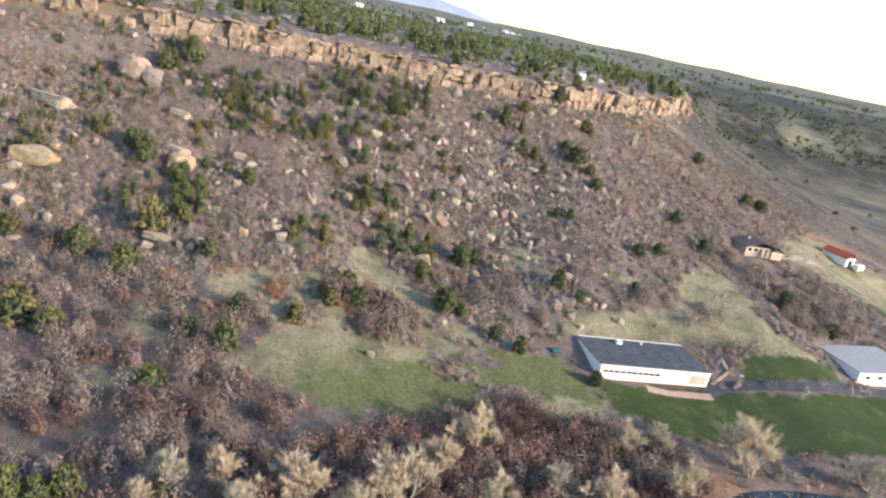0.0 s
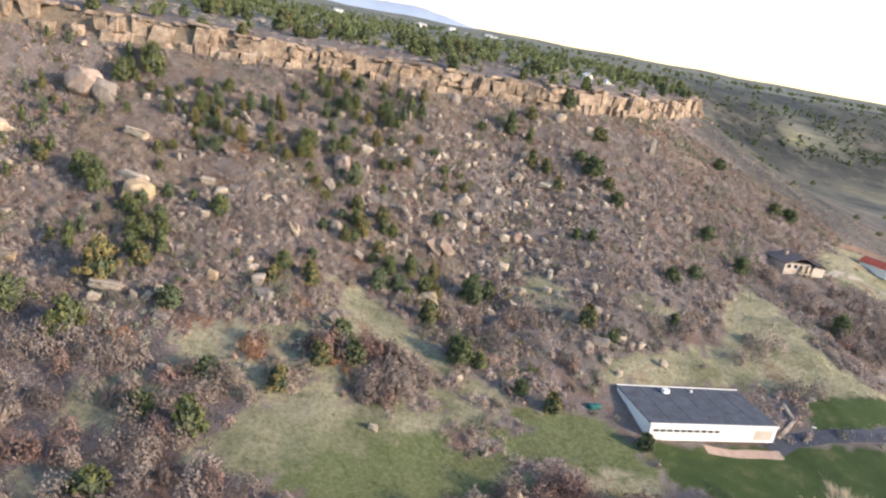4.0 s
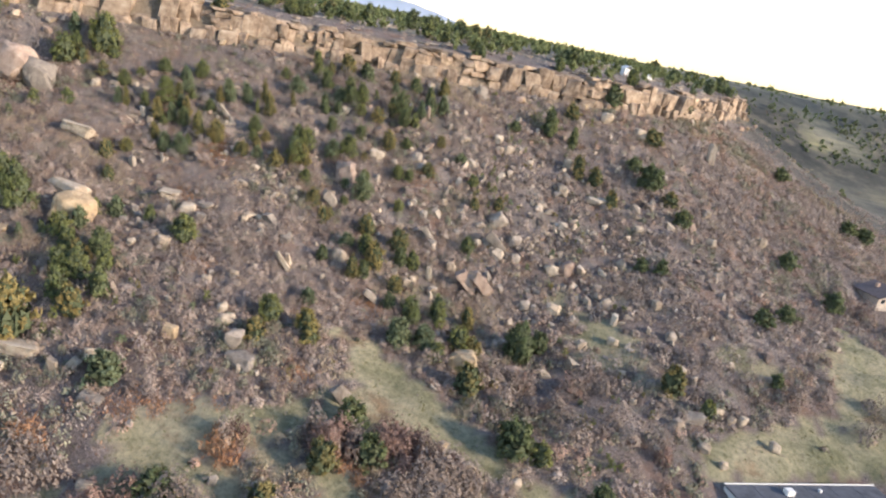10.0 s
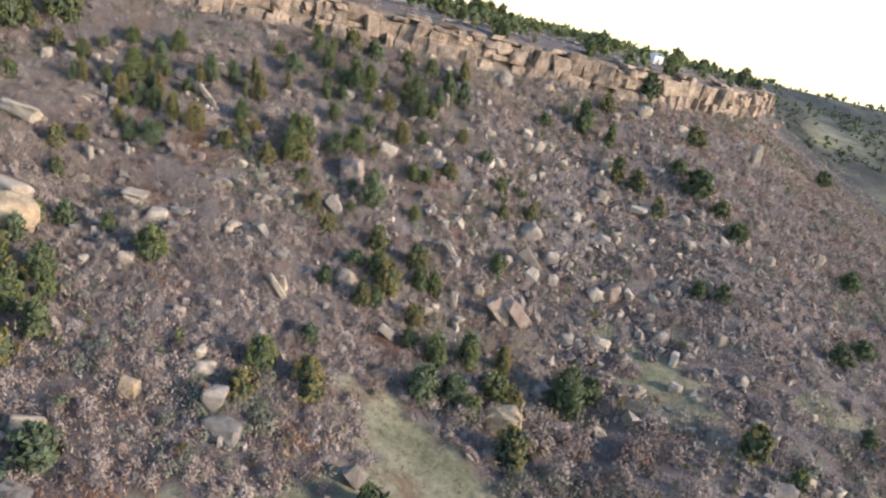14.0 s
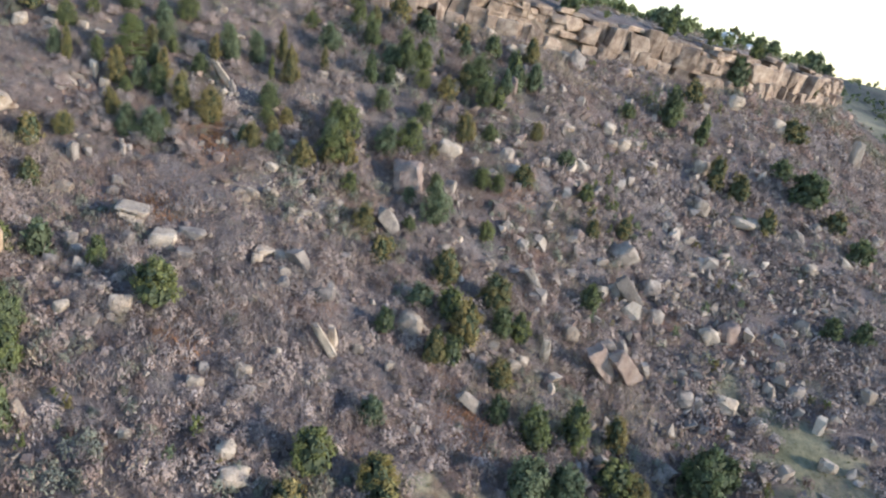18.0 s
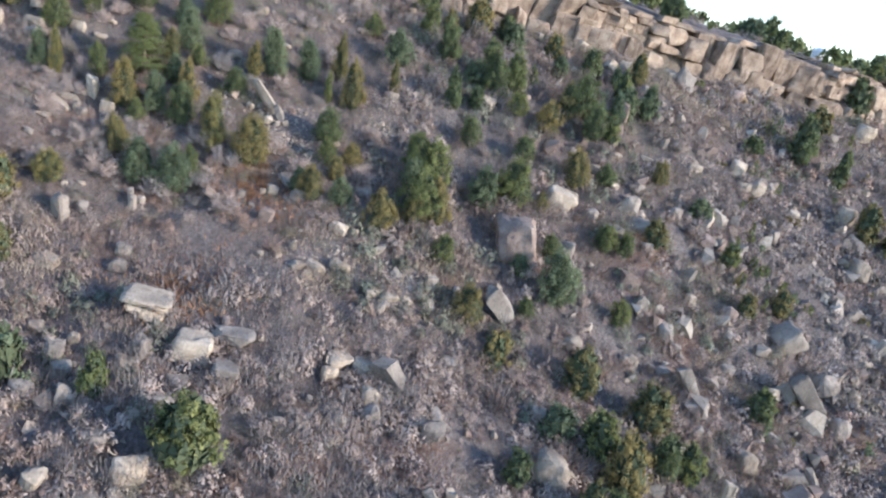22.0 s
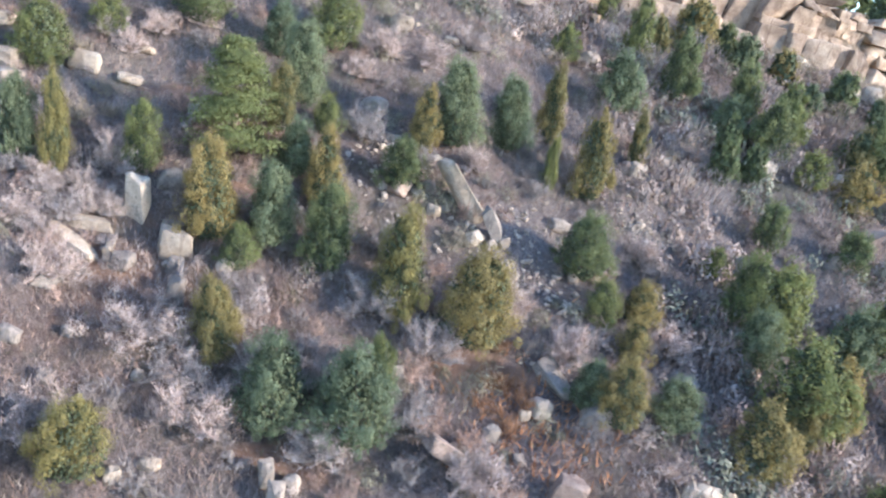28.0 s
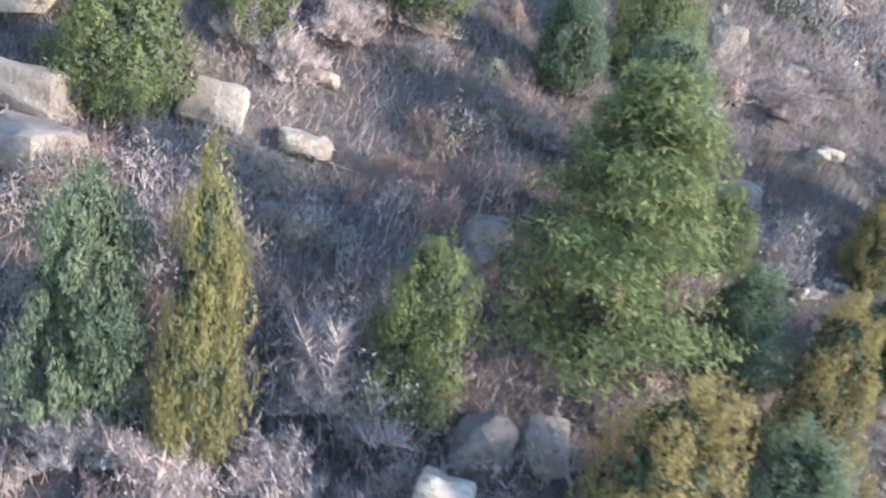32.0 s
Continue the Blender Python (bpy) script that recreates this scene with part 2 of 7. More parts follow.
TWIG_GREY = leaf_material("grey_oak_twigs", (0.32, 0.272, 0.262), (0.372, 0.32, 0.31), (0.425, 0.37, 0.358), 0.9, 0.0, True)
TWIG_RED = leaf_material("russet_oak_twigs", (0.285, 0.21, 0.188), (0.335, 0.252, 0.228), (0.385, 0.295, 0.268), 0.9, 0.0, True)
TWIG_RUST = leaf_material("rust_red_brush", (0.26, 0.135, 0.08), (0.38, 0.205, 0.125), (0.48, 0.285, 0.18), 0.9, 0.0, True)
TWIG_BLOND = leaf_material("pale_oak_twigs", (0.31, 0.25, 0.25), (0.48, 0.405, 0.40), (0.62, 0.545, 0.535), 0.9)
TWIG_TAN = leaf_material("tan_brush_twigs", (0.3, 0.262, 0.21), (0.36, 0.315, 0.252), (0.42, 0.37, 0.3), 0.9, 0.0, True)
TWIG_SAGE = leaf_material("grey_green_sage", (0.22, 0.215, 0.165), (0.285, 0.28, 0.215), (0.35, 0.345, 0.27), 0.9, 0.0, True)
TWIG_UMBER = leaf_material("grey_brown_oak_twigs", (0.24, 0.19, 0.172), (0.29, 0.235, 0.214), (0.345, 0.284, 0.26), 0.9, 0.0, True)
TWIG_SLATE = leaf_material("slate_grey_twigs", (0.215, 0.188, 0.185), (0.262, 0.23, 0.226), (0.31, 0.275, 0.27), 0.9, 0.0, True)
TWIG_DARK = leaf_material("dark_thicket_twigs", (0.15, 0.1, 0.094), (0.2, 0.14, 0.13), (0.26, 0.19, 0.178), 0.9, 0.0, True)
TWIG_PALE = leaf_material("pale_cottonwood_twigs", (0.42, 0.36, 0.28), (0.6, 0.53, 0.43), (0.74, 0.67, 0.56), 0.9)
SAGE = leaf_material("sage_and_dry_grass", (0.13, 0.135, 0.09), (0.21, 0.21, 0.145), (0.33, 0.31, 0.22), 0.9)
GRASS = leaf_material("green_grass_blades", (0.125, 0.135, 0.065), (0.20, 0.205, 0.105), (0.29, 0.275, 0.155), 0.9)


def plain(name, colour, rough=0.7, vary=0.25, scale=1.5, bump=0.0):
    m, t, b = material(name, rough)
    p = place_of(t)
    lo, hi = tuple(c * (1 - vary) for c in colour), tuple(min(1, c * (1 + vary)) for c in colour)
    col = ramp(t, noise_node(t, scale, 5, p, 0.7), [(0.3, lo), (0.7, hi)])
    t.links.new(col, b.inputs["Base Color"])
    if bump:
        bumped(t, b, noise_node(t, scale * 12, 4, p), 0.5, bump)
    return m


# darker than the leaves: the shade inside a crown, put into the colour
INNER_SHADE = plain("inner_foliage", (0.085, 0.1, 0.055), 0.95, 0.4, 9)
BARK = plain("grey_brown_bark", (0.16, 0.125, 0.10), 0.95, 0.4, 6, 0.03)
DEAD_WOOD = plain("weathered_dead_wood", (0.17, 0.16, 0.155), 0.95, 0.4, 7, 0.03)
PALE_BARK = plain("pale_bark", (0.42, 0.38, 0.31), 0.95, 0.3, 4, 0.03)
WHITE_PAINT = plain("white_painted_wall", (0.78, 0.77, 0.74), 0.6, 0.06, 0.8)
ROOFING = plain("dark_grey_roofing", (0.095, 0.103, 0.12), 0.85, 0.3, 0.5, 0.02)
ASPHALT = plain("asphalt_drive", (0.075, 0.08, 0.095), 0.9, 0.2, 0.7, 0.01)
DIRT_TRACK = plain("pale_gravel_track", (0.36, 0.32, 0.26), 0.95, 0.2, 0.8, 0.02)
PATIO = plain("pink_flagstone", (0.46, 0.33, 0.26), 0.9, 0.2, 0.8, 0.02)
DARK_GLASS = plain("dark_window_glass", (0.03, 0.035, 0.04), 0.15, 0.2, 2)
TAN_WALL = plain("tan_stucco", (0.54, 0.46, 0.385), 0.9, 0.15, 0.6, 0.01)
BROWN_ROOF = plain("brown_shingle_roof", (0.165, 0.135, 0.13), 0.9, 0.25, 1.2, 0.02)
RED_ROOF = plain("red_metal_roof", (0.46, 0.10, 0.06), 0.6, 0.15, 0.8)
GREY_METAL = plain("grey_metal", (0.34, 0.35, 0.36), 0.45, 0.15, 1.0)
# the blue haze of distance is mixed into this base colour
HAZED_MOUNTAIN = plain("hazed_far_mountain", (0.42, 0.5, 0.6), 1.0, 0.08, 0.004)
TEAL_TARP = plain("teal_tarpaulin", (0.02, 0.12, 0.11), 0.6, 0.2, 1.0)
WATER, _t, _b = material("pond_water", 0.08)
_b.inputs["Base Color"].default_value = (0.02, 0.03, 0.035, 1)
_b.inputs["Specular IOR Level"].default_value = 0.5
bumped(_t, _b, noise_node(_t, 1.2, 3, place_of(_t)), 0.12, 0.05)


def ground_material():
    m, t, b = material("hillside_ground", 0.97)
    p = place_of(t)

    def zone(name):
        a = t.nodes.new("ShaderNodeAttribute")
        a.attribute_name = name
        return a.outputs["Fac"]

    soil = ramp(t, noise_node(t, 0.12, 6, p, 0.7), [(0.3, (0.14, 0.116, 0.106)), (0.5, (0.21, 0.178, 0.165)), (0.7, (0.28, 0.25, 0.232))])
    litter = ramp(t, noise_node(t, 2.6, 6, p, 0.8), [(0.36, (0.6, 0.58, 0.57)), (0.5, (1.0, 0.98, 0.97)), (0.66, (1.5, 1.47, 1.45))])
    col = mix(t, 0.9, soil, litter, "MULTIPLY")
    stems = ramp(t, noise_node(t, 9.0, 5, place_of(t, (1.3, 1.3, 0.4)), 0.8), [(0.4, (0.68, 0.66, 0.66)), (0.52, (1.0, 1.0, 1.0)), (0.64, (1.4, 1.38, 1.36))])
    col = mix(t, 0.85, col, stems, "MULTIPLY")
    red = maths(t, "MULTIPLY", maths(t, "SUBTRACT", noise_node(t, 0.09, 4, p), 0.53), 7.0)
    col = mix(t, maths(t, "MULTIPLY", red, 0.55), col, (0.23, 0.12, 0.075))
    sage = maths(t, "MULTIPLY", maths(t, "SUBTRACT", noise_node(t, 0.14, 5, place_of(t, (1, 1.3, 1)), 0.7), 0.52), 6.0)
    col = mix(t, maths(t, "MULTIPLY", sage, 0.6), col, (0.19, 0.185, 0.13))
    streak = noise_node(t, 1.1, 7, p, 0.8)
    meadow = ramp(t, noise_node(t, 0.07, 5, p, 0.65), [(0.36, (0.185, 0.182, 0.108)), (0.48, (0.275, 0.258, 0.165)), (0.58, (0.345, 0.31, 0.208)), (0.68, (0.24, 0.175, 0.112))])
    meadow = mix(t, 0.6, meadow, ramp(t, streak, [(0.38, (0.45, 0.5, 0.45)), (0.5, (1.0, 1.0, 1.0)), (0.62, (1.5, 1.42, 1.35))]), "MULTIPLY")
    lush = ramp(t, streak, [(0.35, (0.075, 0.10, 0.035)), (0.55, (0.135, 0.165, 0.065)), (0.7, (0.22, 0.22, 0.11))])
    meadow = mix(t, zone("lush"), meadow, lush)
    col = mix(t, zone("meadow"), col, meadow)
    lawn = ramp(t, noise_node(t, 0.12, 5, p, 0.7), [(0.3, (0.038, 0.062, 0.02)), (0.55, (0.058, 0.09, 0.03)), (0.75, (0.14, 0.14, 0.065))])
    col = mix(t, zone("lawn"), col, lawn)
    col = mix(t, zone("bare"), col, ramp(t, streak, [(0.3, (0.25, 0.145, 0.10)), (0.7, (0.37, 0.24, 0.17))]))
    plain_far = ramp(t, noise_node(t, 0.012, 8, p, 0.7), [(0.36, (0.075, 0.085, 0.082)), (0.47, (0.145, 0.15, 0.125)), (0.56, (0.2, 0.195, 0.155)), (0.66, (0.27, 0.265, 0.165))])
    plain_far = mix(t, 0.7, plain_far, ramp(t, noise_node(t, 0.06, 6, place_of(t, (0.5, 1.4, 1)), 0.75), [(0.38, (0.5, 0.52, 0.55)), (0.5, (1.0, 1.0, 1.0)), (0.6, (1.35, 1.3, 1.15))]), "MULTIPLY")
    col = mix(t, zone("distance"), col, plain_far)
    strips = ramp(t, noise_node(t, 0.02, 5, place_of(t, (0.12, 1.0, 1)), 0.65), [(0.4, (0.7, 0.74, 0.76)), (0.52, (1.0, 1.0, 1.0)), (0.6, (1.55, 1.45, 1.25))])
    col = mix(t, zone("strip"), col, mix(t, 1.0, col, strips, "MULTIPLY"))
    scrub = ramp(t, noise_node(t, 0.035, 7, p, 0.75), [(0.36, (0.032, 0.036, 0.036)), (0.5, (0.062, 0.064, 0.058)), (0.62, (0.15, 0.135, 0.105))])
    col = mix(t, zone("scarp"), col, scrub)
    col = mix(t, zone("rim"), col, ramp(t, streak, [(0.3, (0.13, 0.10, 0.075)), (0.7, (0.33, 0.265, 0.195))]))
    t.links.new(col, b.inputs["Base Color"])
    bumped(t, b, noise_node(t, 4.5, 7, p, 0.8), 1.0, 0.3)
    return m


GROUND = ground_material()


# ---- mesh helpers ----
def mesh_of(name, verts, faces, mat, smooth=False, sharp=None):
    """A mesh from arrays of places and of triangles or quads."""
    verts, faces = np.asarray(verts, np.float32), np.asarray(faces, np.int32)
    me = bpy.data.meshes.new(name)
    n, k = faces.shape
    me.vertices.add(len(verts))
    me.vertices.foreach_set("co", verts.ravel())
    me.loops.add(n * k)
    me.loops.foreach_set("vertex_index", faces.ravel())
    me.polygons.add(n)
    me.polygons.foreach_set("loop_start", np.arange(0, n * k, k, dtype=np.int32))
    me.polygons.foreach_set("use_smooth", np.full(n, smooth))
    me.update(calc_edges=True)
    me.materials.append(mat)
    if sharp:
        me.set_sharp_from_angle(angle=radians(sharp))
    return me


def part(name, me, parent, label=""):
    ob = new(name, me)
    ob.parent = parent
    return tagged(ob, label)


def box_part(name, size, at, mat, parent, rz=0.0, label="", bevel=0.04):
    bm = bmesh.new()
    bmesh.ops.create_cube(bm, size=1.0)
    bmesh.ops.scale(bm, vec=size, verts=bm.verts)
    bmesh.ops.bevel(bm, geom=bm.edges[:], offset=min(bevel, min(size) * 0.2), segments=1, affect="EDGES")
    me = bpy.data.meshes.new(name)
    bm.to_mesh(me)
    bm.free()
    me.materials.append(mat)
    ob = part(name, me, parent, label)
    ob.matrix_local = pose(*at, 0, 0, rz)
    return ob


def inside(x, y, ring, soft=0.0):
    hit = np.zeros(x.shape, bool)
    if soft:
        x, y = x + relief(x, y, 7, 11) * soft, y + relief(x, y, 6, 12) * soft
    for (ax, ay), (bx, by) in zip(ring, ring[1:] + ring[:1]):
        cross = ((ay > y) != (by > y)) & (x < (bx - ax) * (y - ay) / ((by - ay) or 1e-9) + ax)
        hit ^= cross
    return hit


MEADOWS = [
    [(-27, 190), (-19, 190), (-3, 178), (14, 166), (34, 166), (44, 159), (44, 140), (20, 132), (-20, 128), (-40, 133), (-30, 146), (-50, 152),
     (-52, 159), (-44, 165), (-34, 167), (-27, 172), (-22, 178)],
    [(75, 224), (90, 243), (97, 222), (98, 210), (114, 200), (96, 190), (74, 191), (38, 178), (37, 186), (54, 196), (72, 203)],
    [(134, 294), (172, 324), (192, 306), (168, 256), (150, 268), (128, 272)],
    [(-62, 146), (-54, 150), (-46, 143), (-52, 134), (-62, 136)],
    [(20, 218), (30, 214), (28, 204), (18, 206)],
]
LAWNS = [
    [(43, 162), (76, 172), (100, 175), (140, 202), (150, 190), (116, 158), (90, 150), (66, 148), (46, 152)],
    [(86, 187), (119, 201), (119, 192), (98, 180), (85, 178)],
    [(150, 268), (168, 258), (196, 300), (230, 330), (230, 270), (180, 230)],
]
BARE = [[(60, 138), (67, 137), (73, 129), (66, 120), (56, 122)], [(150, 318), (178, 334), (212, 345), (212, 338), (180, 327), (152, 313)]]
POND = (90, 131, 22, 6.5)
# the damp green swale of the meadow
GREEN_SWALE = [(-29.9, 110.2), (-36.3, 122), (-11.3, 142.5), (14.4, 162.5), (41.9, 169.1), (43.8, 152.1), (16.7, 146.7), (-11.1, 118.3)]
# brush islands in the meadow, grassy openings in the brush, bare red earth: ellipses x, y, and the two radii
ISLANDS = [(-23.5, 163.3, 6.5, 3.2), (-28, 155.4, 5, 3), (-35.5, 159, 3.2, 2.2), (-13, 169, 5, 2.6), (-16.5, 162.5, 5, 3), (-6.4, 166.7, 4, 2.6), (-14, 156.6, 5, 3), (-5.7, 161.3, 5, 3), (8, 152, 6, 3), (22, 148, 7, 3), (2, 166, 5, 2.2), (11, 163, 5, 2), (-2, 158, 4, 1.8), (15, 158, 5, 1.8), (7, 171, 4, 1.8)]
OPENINGS = [(-56.3, 122.3, 5, 4), (-62.1, 115.1, 5, 3), (24.8, 204.1, 7, 4), (31.7, 197.7, 5, 3), (14.7, 219.5, 3, 3), (53.9, 210.6, 7, 4), (20.2, 216.3, 3, 2.5)]
RED_EARTH = [(-79.4, 231.4, 1.3, 0.8), (-79.7, 230.5, 1.2, 0.6), (-85, 237.9, 1.6, 0.5), (-80.9, 243.6, 1.8, 0.4), (-75.2, 236.7, 1.2, 0.6), (-80.5, 243.2, 1.5, 0.4), (-70.1, 225.1, 2, 0.8), (-61.8, 231.2, 2.5, 1)]


def ellipses(x, y, rows, wobble=1.5):
    hit = np.zeros(x.shape, bool)
    ex, ey = x + relief(x, y, 4, 13) * wobble, y + relief(x, y, 4, 14) * wobble
    for cx, cy, rx, ry in rows:
        hit |= np.hypot((ex - cx) / rx, (ey - cy) / ry) < 1
    return hit


def zones(x, y):
    m = sum(inside(x, y, r, 2.5) for r in MEADOWS).clip(0, 1).astype(float)
    m = np.where(ellipses(x, y, ISLANDS), 0.0, np.where(ellipses(x, y, OPENINGS), 0.8, m))
    l = sum(inside(x, y, r, 0.8) for r in LAWNS).clip(0, 1).astype(float)
    b = sum(inside(x, y, r, 1.5) for r in BARE).clip(0, 1).astype(float)
    b = np.maximum(b, 0.85 * ellipses(x, y, RED_EARTH, 0.5))
    return m, l, b


def earth(x, y):
    """The ground with the pond's hollow in it."""
    x, y = np.asarray(x, float), np.asarray(y, float)
    px, py, pw, ph = POND
    e = np.hypot((x - px) / pw, (y - py - 0.18 * (x - px)) / ph)
    return ground(x, y) - 1.6 * smooth(1.25, 0.8, e)


# ---- ground ----
def spread(lo, hi, step, far_lo, far_hi, growth=1.16):
    mid = list(np.arange(lo, hi + 0.01, step))
    left, right, s = [], [], step
    while (left[-1] if left else lo) > far_lo:
        s *= growth
        left.append((left[-1] if left else lo) - s)
    s = step
    while (right[-1] if right else hi) < far_hi:
        s *= growth
        right.append((right[-1] if right else hi) + s)
    return np.array(left[::-1] + mid + right)


def build_ground():
    xs, ys = spread(-130, 125, 1.7, -4600, 4600), spread(90, 320, 1.7, -1800, 4700)
    xs = np.unique(np.concatenate([xs, np.arange(-96, -52, 0.7)]))
    ys = np.unique(np.concatenate([ys, np.arange(218, 258, 0.7)]))
    gx, gy = np.meshgrid(xs, ys)
    gz = earth(gx, gy)
    v = np.stack([gx, gy, gz], -1).reshape(-1, 3)
    nx, ny = len(xs), len(ys)
    i = (np.arange(ny - 1)[:, None] * nx + np.arange(nx - 1)[None, :]).ravel()
    me = mesh_of("ground", v, np.stack([i, i + 1, i + nx + 1, i + nx], 1), GROUND, True)
    x, y = v[:, 0], v[:, 1]
    m, l, b = zones(x.astype(float), y.astype(float))
    d, _ = rim_distance(x.astype(float), y.astype(float))
    far = np.maximum(smooth(420, 700, np.hypot(x, y)), smooth(-8, -40, d) * 0.75)
    far = np.maximum(far, smooth(160, 260, x - y * 0.1) * 0.8)
    lush = 0.85 * inside(x.astype(float), y.astype(float), GREEN_SWALE, 3.0).astype(float)
    lush = np.maximum(lush, 0.7 * smooth(149, 138, y.astype(float) + 5 * relief(x.astype(float), y.astype(float), 14, 15)) * smooth(-40, -10, x.astype(float)))
    fx, fy = x.astype(float), y.astype(float)
    scarp = smooth(-30, 0, d) * smooth(170, 70, d) * smooth(330, 460, fy + 0.35 * fx) * smooth(0.22, 0.5, field(fx, fy, 70, 205, 3)) * (fx > 100)
    rim = smooth(-5.5, -4, d) * smooth(2.2, 1.0, d) * (fy < 420)
    strip = smooth(300, 420, fy + 0.5 * np.abs(fx))
    for name, values in (("scarp", scarp), ("rim", rim), ("strip", strip), ("lush", lush), ("meadow", m), ("lawn", l), ("bare", b), ("distance", far)):
        me.attributes.new(name, "FLOAT", "POINT").data.foreach_set("value", values.astype(np.float32))
    return tagged(new("ground", me), "brushy sandstone hillside with a grassy meadow below it", "hillside", kind="structure")


build_ground()


# ---- rocks ----
def hull_rock(name, seed, mat, points, square, bevel=0.035, rough=0.026, chip=0.6):
    """A broken rock that fills a unit box: the hull of scattered corners, its edges worn. square: how boxy it is."""
    rng = np.random.RandomState(seed)
    p = rng.uniform(-1, 1, (points, 3))
    p /= (np.abs(p) ** (2 + 6 * square)).sum(1, keepdims=True) ** (1 / (2 + 6 * square))
    p *= rng.uniform(0.86, 1.0, (points, 1))
    if square > 0.4:
        # a block: its eight corners, some of them broken off
        corner = np.array([(a, b, c) for a in (-1, 1) for b in (-1, 1) for c in (-1, 1)], float)
        corner *= rng.uniform(chip, 1.0, (8, 3)) * np.where(rng.uniform(0, 1, (8, 1)) < 0.3 * (1.2 - chip) / 0.6, 0.62, 1.0)
        p = np.concatenate([corner, p[:6] * 0.93])
    p[:, 0] += p[:, 2] * rng.uniform(-0.25, 0.25)
    p = (p - p.min(0)) / (p.max(0) - p.min(0)) - 0.5
    bm = bmesh.new()
    for c in p:
        bm.verts.new(c)
    bmesh.ops.convex_hull(bm, input=bm.verts[:])
    bmesh.ops.delete(bm, geom=[v for v in bm.verts if not v.link_faces], context="VERTS")
    bmesh.ops.dissolve_limit(bm, angle_limit=0.22, verts=bm.verts[:], edges=bm.edges[:])
    bmesh.ops.bevel(bm, geom=bm.edges[:], offset=bevel, segments=1, affect="EDGES")
    bmesh.ops.triangulate(bm, faces=bm.faces[:])
    for length in (0.3, 0.17):
        bmesh.ops.subdivide_edges(bm, edges=[e for e in bm.edges if e.calc_length() > length], cuts=1)
        bmesh.ops.triangulate(bm, faces=[f for f in bm.faces if len(f.verts) > 3])
    bm.normal_update()
    off = Vector(rng.uniform(0, 50, 3))
    beds = rng.uniform(3.5, 6.0)
    for w in bm.verts:
        q = w.co * 2.1 + off
        ledge = abs((w.co.z * beds + noise.noise(q) * 0.8) % 1.0 - 0.5) - 0.25
        side = 1 - abs(w.normal.z)
        w.co += w.normal * (noise.noise(q * 1.4) * rough * 2.2 + noise.noise(q * 3.7) * rough * 1.1 + ledge * side * rough * 1.1)
    me = bpy.data.meshes.new(name)
    bm.to_mesh(me)
    bm.free()
    me.materials.append(mat)
    me.polygons.foreach_set("use_smooth", np.full(len(me.polygons), True))
    me.set_sharp_from_angle(angle=radians(32))
    return me


ROCK_MATS = {"w": PALE_ROCK, "g": GREY_ROCK, "p": PINK_ROCK, "o": GOLD_ROCK}
ROCK_WORDS = {"w": "pale tan sandstone", "g": "grey weathered sandstone", "p": "pinkish sandstone", "o": "golden orange sandstone"}
SHAPE_WORDS = {"b": "blocky boulder", "s": "flat slab", "r": "rounded boulder", "l": "long leaning slab", "c": "capped layered boulder", "q": "squared block"}
ROCKS = {}
for _k, _m in ROCK_MATS.items():
    for _s, _a in (("b", (18, 0.62, 0.05, 0.032)), ("s", (18, 0.5, 0.04, 0.03)), ("r", (30, 0.3, 0.05, 0.035)), ("l", (18, 0.7, 0.04, 0.028)), ("q", (16, 0.9, 0.06, 0.045, 0.8))):
        ROCKS[_k + _s] = [hull_rock("boulder", hash_ + ord(_k) * 7 + ord(_s), _m, *_a) for hash_ in (3, 11, 29, 41, 57)]


def boulder(x, y, w, h, kind, tilt=0.0, deep=0.8):
    """A boulder w wide and h high, sunk a little into the slope."""
    rng = random.Random(x * 31 + y * 17 + w)
    d = w * deep * rng.uniform(0.8, 1.1)
    if kind[1] in "br":
        h = min(h, w)
    if kind[1] == "l":
        d = max(w * 0.8, 0.35 * h)
    z = float(earth(x, y))
    m = pose(x, y, z + h * 0.36, rng.uniform(-8, 8), tilt + rng.uniform(-4, 4), rng.uniform(-25, 25)) @ Matrix.Diagonal((w, d, h * 1.08, 1))
    label = f"{ROCK_WORDS[kind[0]]} {SHAPE_WORDS[kind[1]]} lying among brush on the slope"
    if kind[1] == "c":
        ob = tagged(new("layered_boulder"), label, "boulder", "boulders on the slope")
        ob.matrix_world = pose(x, y, z, 0, tilt, rng.uniform(-10, 10))
        lower = part("base_block", rng.choice(ROCKS[kind[0] + "q"]), ob)
        lower.matrix_local = pose(0, 0, h * 0.25) @ Matrix.Diagonal((w * 0.92, d, h * 0.7, 1))
        cap = part("cap_slab", rng.choice(ROCKS[kind[0] + "q"]), ob)
        cap.matrix_local = pose(0, 0, h * 0.68, 0, 3, 4) @ Matrix.Diagonal((w * 1.05, d * 1.1, h * 0.28, 1))
        return ob
    ob = tagged(new("boulder", rng.choice(ROCKS[kind])), label, "boulder", "boulders on the slope")
    ob.matrix_world = m
    return ob


